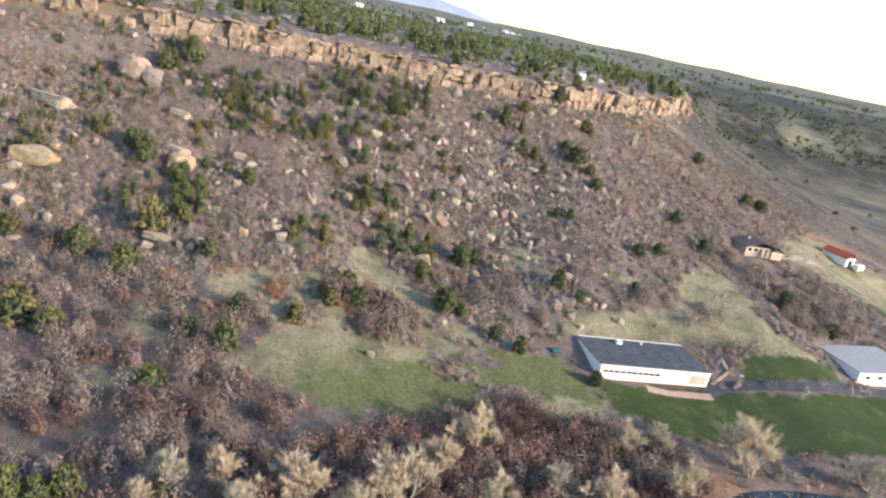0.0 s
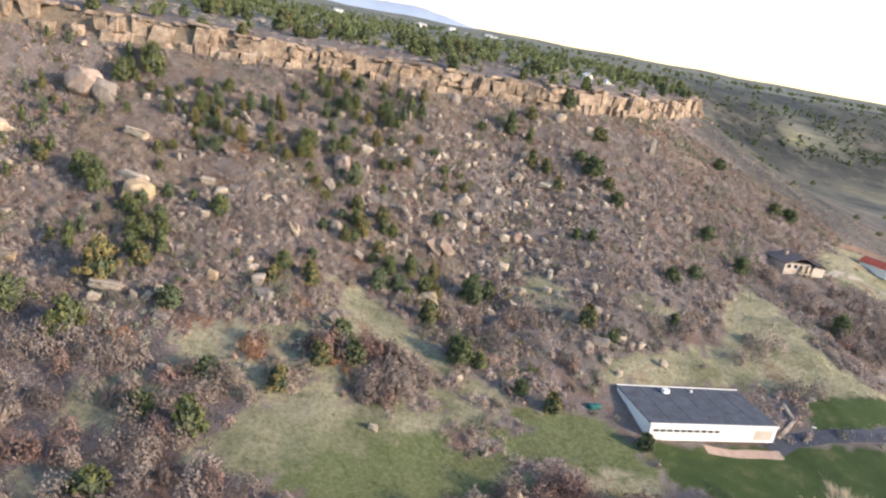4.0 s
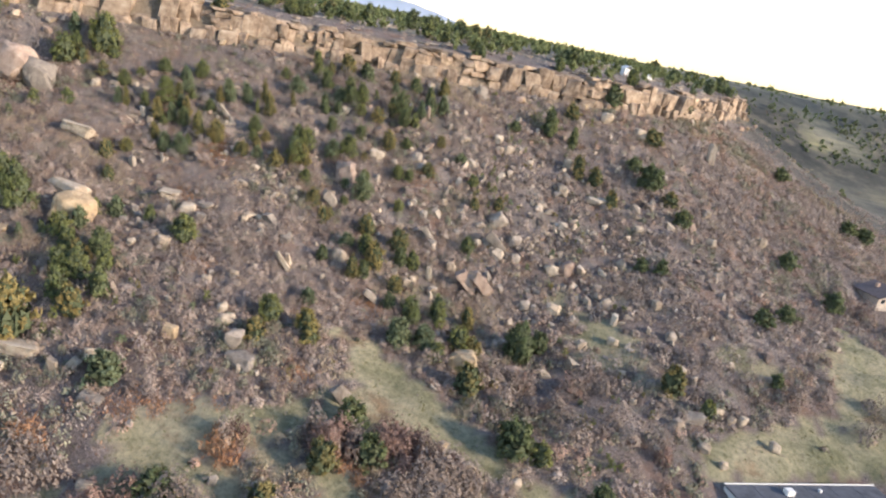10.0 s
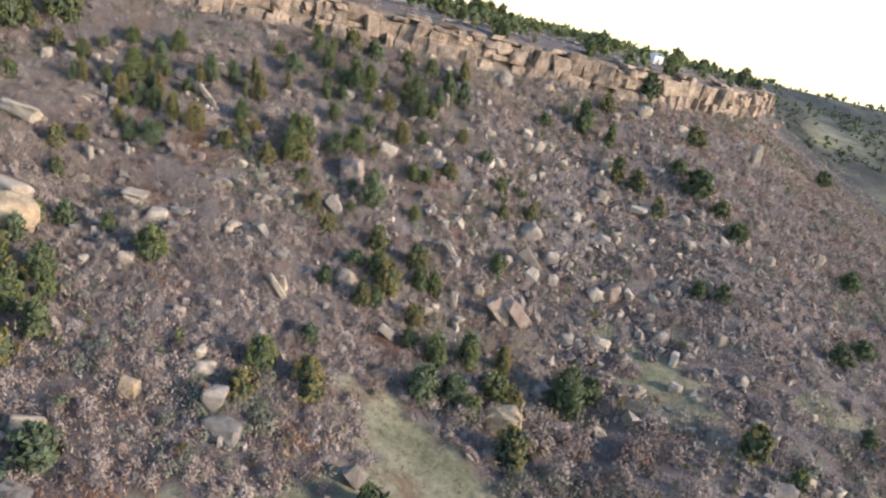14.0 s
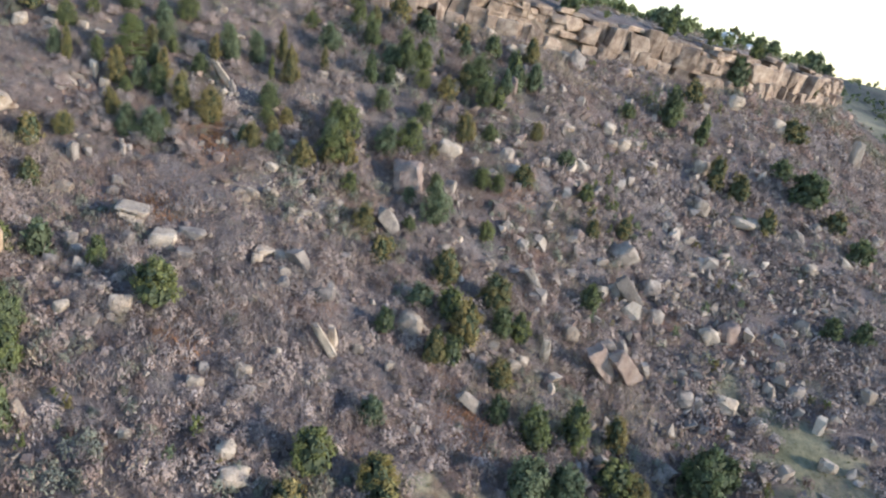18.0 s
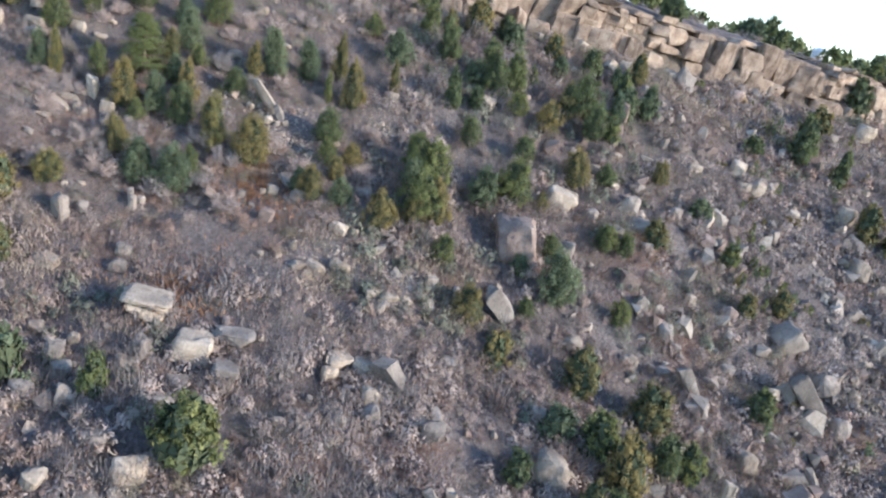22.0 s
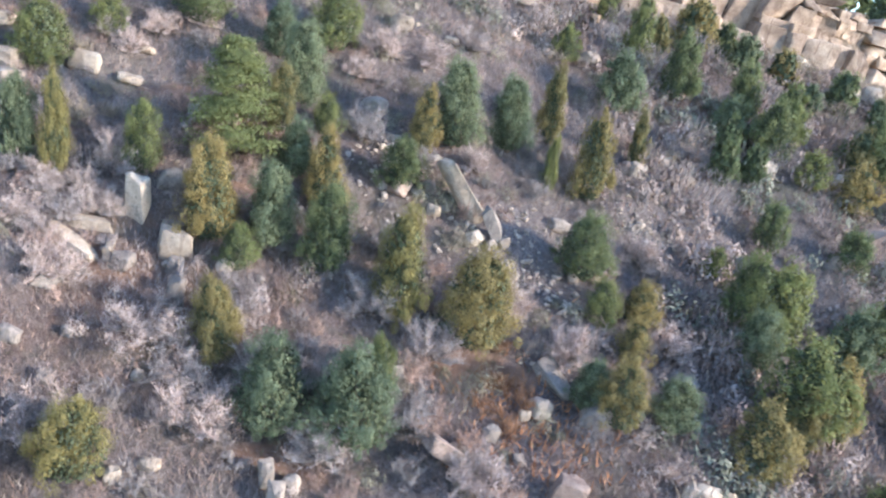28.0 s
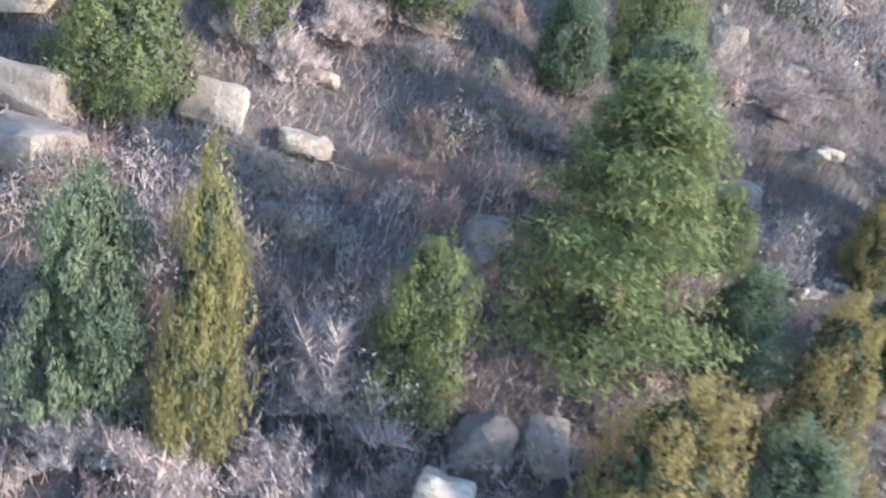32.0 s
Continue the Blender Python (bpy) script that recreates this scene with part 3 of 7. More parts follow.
def lying_slab(x, y, length, w, turn, kind):
    """A long flat slab lying along the slope."""
    rng = random.Random(x * 7 + y)
    ca, sa = math.cos(radians(turn)), math.sin(radians(turn))
    zs = [float(earth(x + ca * length * k, y + sa * length * k)) for k in (-0.5, 0.5)]
    ob = tagged(new("sandstone_slab", rng.choice(ROCKS[kind + "l"])), f"long {ROCK_WORDS[kind]} slab lying flat on the slope", "slab", "boulders on the slope")
    ob.matrix_world = pose(x, y, sum(zs) / 2 + 0.12, 0, 0, turn) @ pose(0, 0, 0, rng.uniform(-14, 4), -math.degrees(math.atan2(zs[1] - zs[0], length)), 0) @ Matrix.Diagonal((length * 1.05, w, max(0.55, w * 0.55), 1))
    return ob


# ---- the cliff below the mesa's rim ----
def build_cliff():
    cliff = tagged(new("cliff"), "golden sandstone cliff band of jointed blocks along the mesa rim", "cliff", kind="structure")
    rng = random.Random(8)
    tall = [hull_rock("upper_block", s, CLIFF_ROCK, 14, 0.8, 0.025, 0.022, 0.84) for s in range(101, 113)]
    low = [hull_rock("lower_block", s, CLIFF_ROCK, 14, 0.7, 0.035, 0.026, 0.74) for s in range(121, 131)]
    thin = [hull_rock("cap_slab", s, CLIFF_ROCK, 14, 0.7, 0.03, 0.026, 0.78) for s in range(141, 149)]
    line = [p for p in RIM if -230 < p[0] < 135 and p[1] < 600]
    legs = list(zip(line, line[1:]))
    total = sum(math.dist(a, b) for a, b in legs)

    def at(s):
        for a, b in legs:
            n = math.dist(a, b)
            if s <= n:
                break
            s -= n
        ux, uy = (b[0] - a[0]) / n, (b[1] - a[1]) / n
        return a[0] + ux * s, a[1] + uy * s, ux, uy

    def wave(s, size, seed):
        return float(relief(np.array(s), np.array(seed * 100.0), size, seed))

    def block(name, shapes, s, w, out, foot, top, deep, skew=10):
        x, y, ux, uy = at(s)
        out -= float(relief(np.array(x), np.array(y), 37, 5)) * 1.2
        x, y = x + uy * out, y - ux * out
        if foot is None:
            foot = float(ground(x + uy * 1.6, y - ux * 1.6)) - 0.5
        ob = part(name, rng.choice(shapes), cliff)
        flip = rng.choice((1, -1))
        ob.matrix_world = pose(x - uy * deep * 0.36, y + ux * deep * 0.36, (foot + top) / 2, rng.uniform(-3, 3), rng.uniform(-2, 2),
                               math.degrees(math.atan2(uy, ux)) + rng.uniform(-skew, skew)) @ Matrix.Diagonal((w * 1.26 * flip, deep * flip, (top - foot) * 1.08, 1))

    # massive upper courses, higher and bolder in some stretches, broken down in others
    s = 0.0
    while s < total:
        x = at(s)[0]
        bold = 0.5 + 0.5 * wave(s, 38, 3)
        weak = 0.0 if x > -75 else 0.45 * smooth(-75, -130, np.array(x))
        w = rng.uniform(1.6, 3.2) + bold * rng.uniform(0.4, 5.0)
        out = wave(s, 17, 4) * 1.5 + rng.uniform(-0.7, 0.7) + bold * 0.9 - 0.6
        top = 48.4 + wave(s, 30, 6) * 1.0 + rng.uniform(-0.7, 0.6)
        foot = 44.3 - bold * 0.9 + rng.uniform(-0.7, 0.5)
        if rng.random() > 0.07 + weak:
            # a column of two or three beds of unequal thickness
            beds = [foot]
            if x > -80 and bold < 0.42:
                beds += [foot + (top - foot) * rng.uniform(0.18, 0.42)]
                if bold < 0.2:
                    beds += [foot + (top - foot) * rng.uniform(0.62, 0.85)]
            beds += [top]
            for k, (lo, hi) in enumerate(zip(beds, beds[1:])):
                step = (-0.7 if k == 0 and bold > 0.45 and len(beds) > 2 else 0.0) + rng.uniform(-0.35, 0.35)
                block("upper_block" if k else "ledge_block", tall if hi - lo > 1.6 else thin, s + w / 2 + rng.uniform(-0.3, 0.3), w * rng.uniform(0.95, 1.1), out + step, lo - 0.15, hi, rng.uniform(4, 6.5), 5)
        s += w * rng.uniform(0.86, 1.04)
    # the lower ledge: smaller, rounder blocks, standing out further
    s = 1.0
    while s < total:
        x = at(s)[0]
        bold = 0.5 + 0.5 * wave(s, 29, 7)
        w = rng.uniform(1.8, 5.0)
        gone = 0.04 + 0.1 * (1 - bold) + (0.4 if x < -90 else 0.0)
        top = 44.0 + bold * 1.0 + rng.uniform(-1.1, 0.5)
        if rng.random() > gone:
            block("lower_block", low, s + w / 2, w, 1.3 + wave(s, 15, 9) * 0.9 + rng.uniform(-0.5, 0.7), None, top, rng.uniform(3.5, 5), 16)
        s += w * rng.uniform(0.85, 1.15)
    # thin slabs that cap the upper blocks
    s = 3.0
    while s < total:
        w = rng.uniform(2.5, 6.5)
        top = 49.3 + wave(s, 30, 6) * 0.9 + rng.uniform(-0.2, 0.5)
        block("cap_slab", thin, s, w, rng.uniform(-2.4, -0.4), top - rng.uniform(0.7, 1.4), top, rng.uniform(2.5, 4.5), 30)
        s += w * rng.uniform(0.8, 1.9)
    # fallen blocks at the foot
    for _ in range(46):
        s = rng.uniform(60, total)
        w = rng.uniform(0.9, 2.8)
        x, y, ux, uy = at(s)
        out = rng.uniform(3.5, 9)
        x, y = x + uy * out, y - ux * out
        ob = tagged(new("fallen_block", rng.choice(ROCKS[rng.choice(("wb", "ob", "pr", "gb"))])), "broken sandstone block fallen below the cliff", "boulder", "blocks fallen from the cliff")
        ob.matrix_world = pose(x, y, float(ground(x, y)) + w * 0.2, rng.uniform(-30, 30), rng.uniform(-30, 30), rng.uniform(0, 180)) @ Matrix.Diagonal((w, w * 0.8, w * 0.75, 1))


build_cliff()


# ---- trees and brush ----
def sprays(rng, p, out, size, lift=0.6, wide=0.42):
    """Leaf sprays, a triangle each, at the places p, facing out and reaching up."""
    n = len(p)
    out = out / np.maximum(np.linalg.norm(out, axis=1, keepdims=True), 1e-6)
    face = out + rng.normal(scale=0.38, size=(n, 3))
    face /= np.linalg.norm(face, axis=1, keepdims=True)
    way = out * 0.5 + np.array([0, 0, lift]) + rng.normal(scale=0.35, size=(n, 3))
    way -= face * (way * face).sum(1, keepdims=True)
    way /= np.maximum(np.linalg.norm(way, axis=1, keepdims=True), 1e-6)
    side = np.cross(face, way)
    s = size * rng.uniform(0.6, 1.4, size=(n, 1))
    a = p - way * s * 0.45
    v = np.stack([a - side * s * wide, a + side * s * wide, p + way * s * 0.75], 1).reshape(-1, 3)
    return v, np.arange(3 * n).reshape(-1, 3)


def crown_arrays(seed, tufts, clumps, size, shape, wide=0.42):
    """A juniper's crown, one metre high and wide: upright plumes side by side, each of many clumps of sprays."""
    rng = np.random.RandomState(seed)
    plumes, spread_, low = {"cone": (11, 0.3, 0.72), "column": (8, 0.24, 0.6), "round": (15, 0.34, 0.55)}[shape]
    a = np.arange(plumes) * 2.4 + rng.uniform(-0.5, 0.5, plumes)
    r = spread_ * np.sqrt((np.arange(plumes) + 0.15) / plumes) * rng.uniform(0.75, 1.15, plumes)
    top = np.clip((1 - low * (r / spread_) ** 2 * rng.uniform(0.55, 1.15, plumes)), 0.3, 1.0)
    top[0] = 1.0
    foot = rng.uniform(0.02, 0.2, plumes)
    fat = rng.uniform(0.12, 0.2, plumes)
    which = rng.choice(plumes, clumps, p=top * fat / (top * fat).sum())
    u = rng.uniform(0.02, 0.98, clumps)
    girth = fat[which] * np.clip(u * 2.4 + 0.3, 0, 1) * np.clip(1.04 - u, 0, 1) ** 0.75
    b = rng.uniform(0, 6.283, clumps)
    c = np.stack([np.cos(a[which]) * r[which] + np.cos(b) * girth, np.sin(a[which]) * r[which] + np.sin(b) * girth, foot[which] + u * (top[which] - foot[which])], 1)
    outward = np.stack([np.cos(b), np.sin(b), 0.3 + 0 * b], 1)
    big = rng.uniform(0.04, 0.1, clumps)
    pick = rng.randint(0, clumps, tufts)
    off = rng.normal(size=(tufts, 3))
    off /= np.linalg.norm(off, axis=1, keepdims=True)
    off = off + outward[pick] * 0.45
    off *= rng.uniform(0.55, 1.0, (tufts, 1))
    p = c[pick] + off * big[pick][:, None] * np.array([1, 1, 1.25])
    p[:, 2] = np.clip(p[:, 2], 0.0, 1.04)
    out = off * 1.2 + outward[pick] * 0.5 + np.stack([p[:, 0], p[:, 1], 0 * p[:, 2]], 1) * 0.8
    return sprays(rng, p, out, size, 0.5, wide)


def pine_arrays(seed):
    """An open pine of flat, layered boughs."""
    rng = np.random.RandomState(seed)
    pts, outs = [], []
    for _ in range(170):
        h, a = rng.uniform(0.03, 0.98), rng.uniform(0, 6.283)
        far = 0.56 * (1.02 - h) ** 0.5 * rng.uniform(0.7, 1.1)
        m = 150
        u = rng.uniform(0.25, 1, m) * far
        w = rng.normal(scale=0.06, size=m)
        pts.append(np.stack([np.cos(a) * u - np.sin(a) * w, np.sin(a) * u + np.cos(a) * w, h + u * 0.1 + rng.normal(scale=0.016, size=m)], 1))
        outs.append(np.stack([np.cos(a) + 0 * u, np.sin(a) + 0 * u, 1.6 + 0 * u], 1))
    return sprays(rng, np.concatenate(pts), np.concatenate(outs), 0.026, 0.25, 0.2)


def limb(p, q, r0, r1, sides=5):
    p, q = np.array(p, float), np.array(q, float)
    w = q - p
    w /= max(np.linalg.norm(w), 1e-6)
    s = np.cross(w, [0.3, 0.9, 0.2])
    s /= np.linalg.norm(s)
    t = np.cross(w, s)
    a = np.arange(sides) * 6.283 / sides
    ring = np.cos(a)[:, None] * s + np.sin(a)[:, None] * t
    v = np.concatenate([p + ring * r0, q + ring * r1])
    f = []
    for j in range(sides):
        k = (j + 1) % sides
        f += [(j, k, sides + k), (j, sides + k, sides + j)]
    return v, np.array(f)


def join(parts):
    vs, fs, n = [], [], 0
    for v, f in parts:
        vs.append(v)
        fs.append(f + n)
        n += len(v)
    return np.concatenate(vs), np.concatenate(fs)


TRUNK = join([limb((0, 0, -0.05), (0.02, 0.01, 0.35), 0.05, 0.035), limb((0.02, 0.01, 0.35), (0, 0.01, 0.85), 0.035, 0.008),
              limb((0.01, 0, 0.12), (0.17, 0.05, 0.3), 0.02, 0.008), limb((0.01, 0, 0.2), (-0.15, -0.08, 0.4), 0.018, 0.006)])
TRUNK_MESH = mesh_of("trunk", *TRUNK, BARK, True)
NEAR_CROWN = [crown_arrays(s, 7600, 140, 0.034, sh, 0.22) for s, sh in ((1, "cone"), (2, "column"), (3, "round"), (4, "cone"), (5, "round"))]
NEXT_CROWN = [crown_arrays(s, 26000, 190, 0.02, sh, 0.16) for s, sh in ((1, "cone"), (2, "column"), (3, "round"), (4, "cone"), (5, "round"))]
MID_CROWN = [crown_arrays(s, 3600, 130, 0.044, sh, 0.3) for s, sh in ((21, "cone"), (22, "column"), (23, "round"), (24, "cone"), (25, "round"))]
FAR_CROWN = [crown_arrays(s, 1100, 70, 0.075, sh, 0.36) for s, sh in ((11, "cone"), (12, "column"), (13, "round"), (14, "cone"), (15, "round"))]


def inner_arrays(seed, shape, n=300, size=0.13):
    """The dense inside of a crown, its shade painted dark: larger sprays close to the trunk."""
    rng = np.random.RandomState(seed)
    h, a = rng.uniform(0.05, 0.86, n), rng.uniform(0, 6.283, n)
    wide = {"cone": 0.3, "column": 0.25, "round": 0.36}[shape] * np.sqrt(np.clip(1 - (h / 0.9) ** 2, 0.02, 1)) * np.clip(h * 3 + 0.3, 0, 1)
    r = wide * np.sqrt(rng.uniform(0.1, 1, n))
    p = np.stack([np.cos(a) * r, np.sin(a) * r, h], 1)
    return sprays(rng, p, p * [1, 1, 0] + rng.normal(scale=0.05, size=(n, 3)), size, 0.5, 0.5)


INNER = [mesh_of("inner_foliage", *inner_arrays(s, sh), INNER_SHADE) for s, sh in ((1, "cone"), (2, "column"), (3, "round"), (4, "cone"), (5, "round"))]
FINE_INNER = [mesh_of("inner_foliage", *inner_arrays(s, sh, 2600, 0.026), INNER_SHADE) for s, sh in ((1, "cone"), (2, "column"), (3, "round"), (4, "cone"), (5, "round"))]
CROWN_WORDS = {"g": "green", "b": "blue-green", "o": "olive-brown", "y": "yellowish olive", "d": "dark green"}
JUNIPERS = {}


def juniper(x, y, h, w, kind, near=0, group="junipers on the slope", where="on the brushy slope"):
    rng = random.Random(x * 13 + y * 7 + h)
    shape = 0 if kind == "p" else 1 if w < h * 0.4 else rng.choice((0, 3)) if w < h * 0.62 else rng.choice((2, 4))
    key = (kind, near, shape)
    m = pose(x, y, float(earth(x, y)) - 0.05, rng.uniform(-3, 3), -7 + rng.uniform(-3, 3), 0) @ pose(0, 0, 0, 0, 0, rng.uniform(0, 360)) @ Matrix.Diagonal((w * 1.46, w * 1.46, h * 1.06, 1))
    if key not in JUNIPERS:
        if kind == "p":
            ob = tagged(new("pine_tree"), f"green pine with layered open boughs {where}", "pine tree", group)
            arrays = pine_arrays(7)
        else:
            ob = tagged(new("juniper_tree"), f"{CROWN_WORDS[kind]} juniper with a dense crown {where}", "juniper tree", group)
            arrays = (FAR_CROWN, MID_CROWN, NEAR_CROWN, NEXT_CROWN)[near][shape]
            part("inner_foliage", (FINE_INNER if near > 1 else INNER)[shape], ob, "dense inner foliage with the crown's shade in its colour")
        part("trunk", TRUNK_MESH, ob)
        part("crown", mesh_of("crown", *arrays, LEAF[kind]), ob)
        ob.matrix_world = m
        JUNIPERS[key] = ob
        return ob
    first = JUNIPERS[key]
    keep = first.matrix_basis.copy()
    first.matrix_basis = Matrix.Identity(4)
    ob = copy_thing(first, m)
    first.matrix_basis = keep
    return tagged(ob, "", "", group)


def shrub_arrays(seed, stems, twigs, blade, tufts=0, tuft=0.1, flat=0.8, long=1.0, bare=False):
    """A leafless shrub one metre across: stems from the root, then many fine twigs towards a domed outline. One triangle a twig."""
    rng = np.random.RandomState(seed)

    def spikes(p, q, width):
        n = len(p)
        w = q - p
        s = np.cross(w, rng.normal(size=(n, 3)))
        s *= width / np.maximum(np.linalg.norm(s, axis=1, keepdims=True), 1e-6)
        return np.stack([p - s, p + s, q], 1).reshape(-1, 3)

    def dome(n, lo, hi):
        a, u = rng.uniform(0, 6.283, n), rng.uniform(0.05, 1, n)
        r = rng.uniform(lo, hi, n)
        c = np.sqrt(1 - u * u * 0.9)
        return np.stack([np.cos(a) * c * r * 0.5, np.sin(a) * c * r * 0.5, u * r * flat], 1)

    lumps = dome(9, 0.8, 1.1)
    tips = dome(stems, 0.6, 1.05)
    root = rng.normal(scale=0.07, size=(stems, 3)) * [1, 1, 0]
    v = [] if bare else [spikes(root, tips, blade * 1.5)]
    pick = rng.randint(0, stems, twigs)
    start = root[pick] + (tips[pick] - root[pick]) * rng.uniform(0.35, 0.95, (twigs, 1))
    end = lumps[rng.randint(0, 9, twigs)] * 0.35 + start * 0.65 + rng.normal(scale=0.12, size=(twigs, 3)) + start * rng.uniform(0.1, 0.45, (twigs, 1))
    end = start + (end - start) * long
    end[:, 2] = np.abs(end[:, 2]) + 0.05
    v.append(spikes(start, end, blade))
    if tufts:
        # sprays of twig ends over the lumps of the outline
        pick = rng.randint(0, 9, tufts)
        off = rng.normal(size=(tufts, 3))
        off[:, 2] = np.abs(off[:, 2])
        off /= np.linalg.norm(off, axis=1, keepdims=True)
        p = lumps[pick] * 0.72 + off * rng.uniform(0.16, 0.24, (tufts, 1))
        v.append(sprays(rng, p, p * [1, 1, 1.2] + off * 0.5, tuft, 0.7, 0.2)[0])
    v = np.concatenate(v)
    f = np.arange(len(v)).reshape(-1, 3)
    return v, f


def tuft_arrays(seed, blades, tall, wide):
    rng = np.random.RandomState(seed)
    a, r = rng.uniform(0, 6.283, blades), rng.uniform(0, 0.5, blades)
    p = np.stack([np.cos(a) * r, np.sin(a) * r, np.full(blades, -0.02)], 1)
    q = p * 1.5 + rng.normal(scale=0.1, size=(blades, 3))
    q[:, 2] = tall * rng.uniform(0.5, 1, blades)
    s = np.stack([-np.sin(a), np.cos(a), 0 * a], 1) * wide
    v = np.stack([p - s, p + s, q], 1).reshape(-1, 3)
    return v, np.arange(len(v)).reshape(-1, 3)


def pebble_arrays(seed):
    """A small broken stone: the hull of a few scattered corners."""
    rng = np.random.RandomState(seed)
    p = rng.uniform(-1, 1, (11, 3))
    p /= (np.abs(p) ** 5).sum(1, keepdims=True) ** 0.2
    p = (p - p.min(0)) / (p.max(0) - p.min(0)) - 0.5
    bm = bmesh.new()
    for c in p:
        bm.verts.new(c)
    bmesh.ops.convex_hull(bm, input=bm.verts[:])
    bmesh.ops.delete(bm, geom=[v for v in bm.verts if not v.link_faces], context="VERTS")
    bmesh.ops.triangulate(bm, faces=bm.faces[:])
    bm.verts.index_update()
    v = np.array([w.co[:] for w in bm.verts])
    f = np.array([[w.index for w in g.verts] for g in bm.faces])
    bm.free()
    return v * [1, rng.uniform(0.5, 0.9), rng.uniform(0.55, 0.9)] + [0, 0, 0.12], f


def scatter(name, kinds, places, mat, label, category, seed, tilt=0.0):
    """One object of many copies of the kinds, at rows of x, y, width, height."""
    rng = np.random.RandomState(seed)
    places = np.asarray(places, float)
    if not len(places):
        return None
    z = earth(places[:, 0], places[:, 1])
    which = rng.randint(0, len(kinds), len(places))
    vs, fs, tones, base = [], [], [], 0
    for k, (v, f) in enumerate(kinds):
        sel = np.where(which == k)[0]
        if not len(sel):
            continue
        a = rng.uniform(0, 6.283, len(sel))
        c, s = np.cos(a)[:, None], np.sin(a)[:, None]
        w, h = places[sel, 2][:, None], places[sel, 3][:, None]
        lx, ly, lz = v[:, 0][None] * w, v[:, 1][None] * w, v[:, 2][None] * h
        t1, t2 = rng.normal(scale=tilt, size=(len(sel), 1)), rng.normal(scale=tilt, size=(len(sel), 1))
        lz = lz + lx * t1 + ly * t2
        out = np.stack([lx * c - ly * s + places[sel, 0][:, None], lx * s + ly * c + places[sel, 1][:, None], lz + z[sel][:, None]], -1)
        vs.append(out.reshape(-1, 3))
        tone = np.repeat(np.clip(rng.normal(0.5, 0.13, len(sel)), 0.1, 1)[:, None], len(v), 1)
        tones.append(tone.ravel())
        fs.append((f[None] + (np.arange(len(sel)) * len(v))[:, None, None]).reshape(-1, 3) + base)
        base += len(sel) * len(v)
    me = mesh_of(name, np.concatenate(vs), np.concatenate(fs), mat)
    me.attributes.new("tone", "FLOAT", "POINT").data.foreach_set("value", np.concatenate(tones).astype(np.float32))
    return tagged(new(name, me), label, category, kind="stuff")


def carpet(name, x, y, tall, wide, mat, label, seed):
    """Single upright twigs, close together, as the low growth between the shrubs."""
    rng = np.random.RandomState(seed)
    n = len(x)
    p = np.stack([x, y, earth(x, y) - 0.03], 1)
    a = rng.uniform(0, 6.283, n)
    s = np.stack([np.cos(a), np.sin(a), 0 * a], 1) * (wide * rng.uniform(0.6, 1.4, n))[:, None]
    h = tall * rng.uniform(0.45, 1.2, n)
    q = p + np.stack([rng.normal(scale=0.45, size=n) * h, rng.normal(scale=0.45, size=n) * h, h], 1)
    v = np.stack([p - s, p + s, q], 1).reshape(-1, 3)
    me = mesh_of(name, v, np.arange(3 * n).reshape(-1, 3), mat)
    tone = np.clip(0.4 + 0.3 * relief(x, y, 2.5, seed) + 0.2 * relief(x, y, 9, seed + 1), 0, 1)
    me.attributes.new("tone", "FLOAT", "POINT").data.foreach_set("value", np.repeat(tone, 3).astype(np.float32))
    return tagged(new(name, me), label, "brush", kind="stuff")


def cover(name, x, y, wide, long, mat, label, seed):
    """Twigs of a continuous low scrub: its canopy swells into clumps and thins out between them."""
    rng = np.random.RandomState(seed)
    clump = smooth(0.34, 0.74, field(x, y, 2.9, 301))
    high = 0.12 + 2.3 * clump * (0.3 + field(x, y, 13, 302))
    high *= 1 - 0.5 * np.exp(-((x - 12) / 42) ** 2 - ((y - 238) / 34) ** 2)
    keep = rng.uniform(0, 1, len(x)) < 0.2 + 0.8 * clump
    x, y, high = x[keep], y[keep], high[keep]
    n = len(x)
    p = np.stack([x, y, earth(x, y) - 0.03 + high * rng.uniform(0, 1, n) ** 0.4], 1)
    way = np.stack([rng.normal(0, 0.34, n), rng.normal(0, 0.34, n), rng.uniform(0.55, 1.0, n)], 1)
    q = p + way * (long * rng.uniform(0.5, 1.3, n))[:, None]
    a = rng.uniform(0, 6.283, n)
    s = np.stack([np.cos(a), np.sin(a), 0 * a], 1) * (wide * rng.uniform(0.6, 1.4, n))[:, None]
    v = np.stack([p - s, p + s, q], 1).reshape(-1, 3)
    me = mesh_of(name, v, np.arange(3 * n).reshape(-1, 3), mat)
    tone = np.clip(0.2 + 0.45 * field(x, y, 8, seed + 5) + rng.normal(0, 0.1, n), 0, 1)
    me.attributes.new("tone", "FLOAT", "POINT").data.foreach_set("value", np.repeat(tone, 3).astype(np.float32))
    return tagged(new(name, me), label, "brush", kind="stuff")


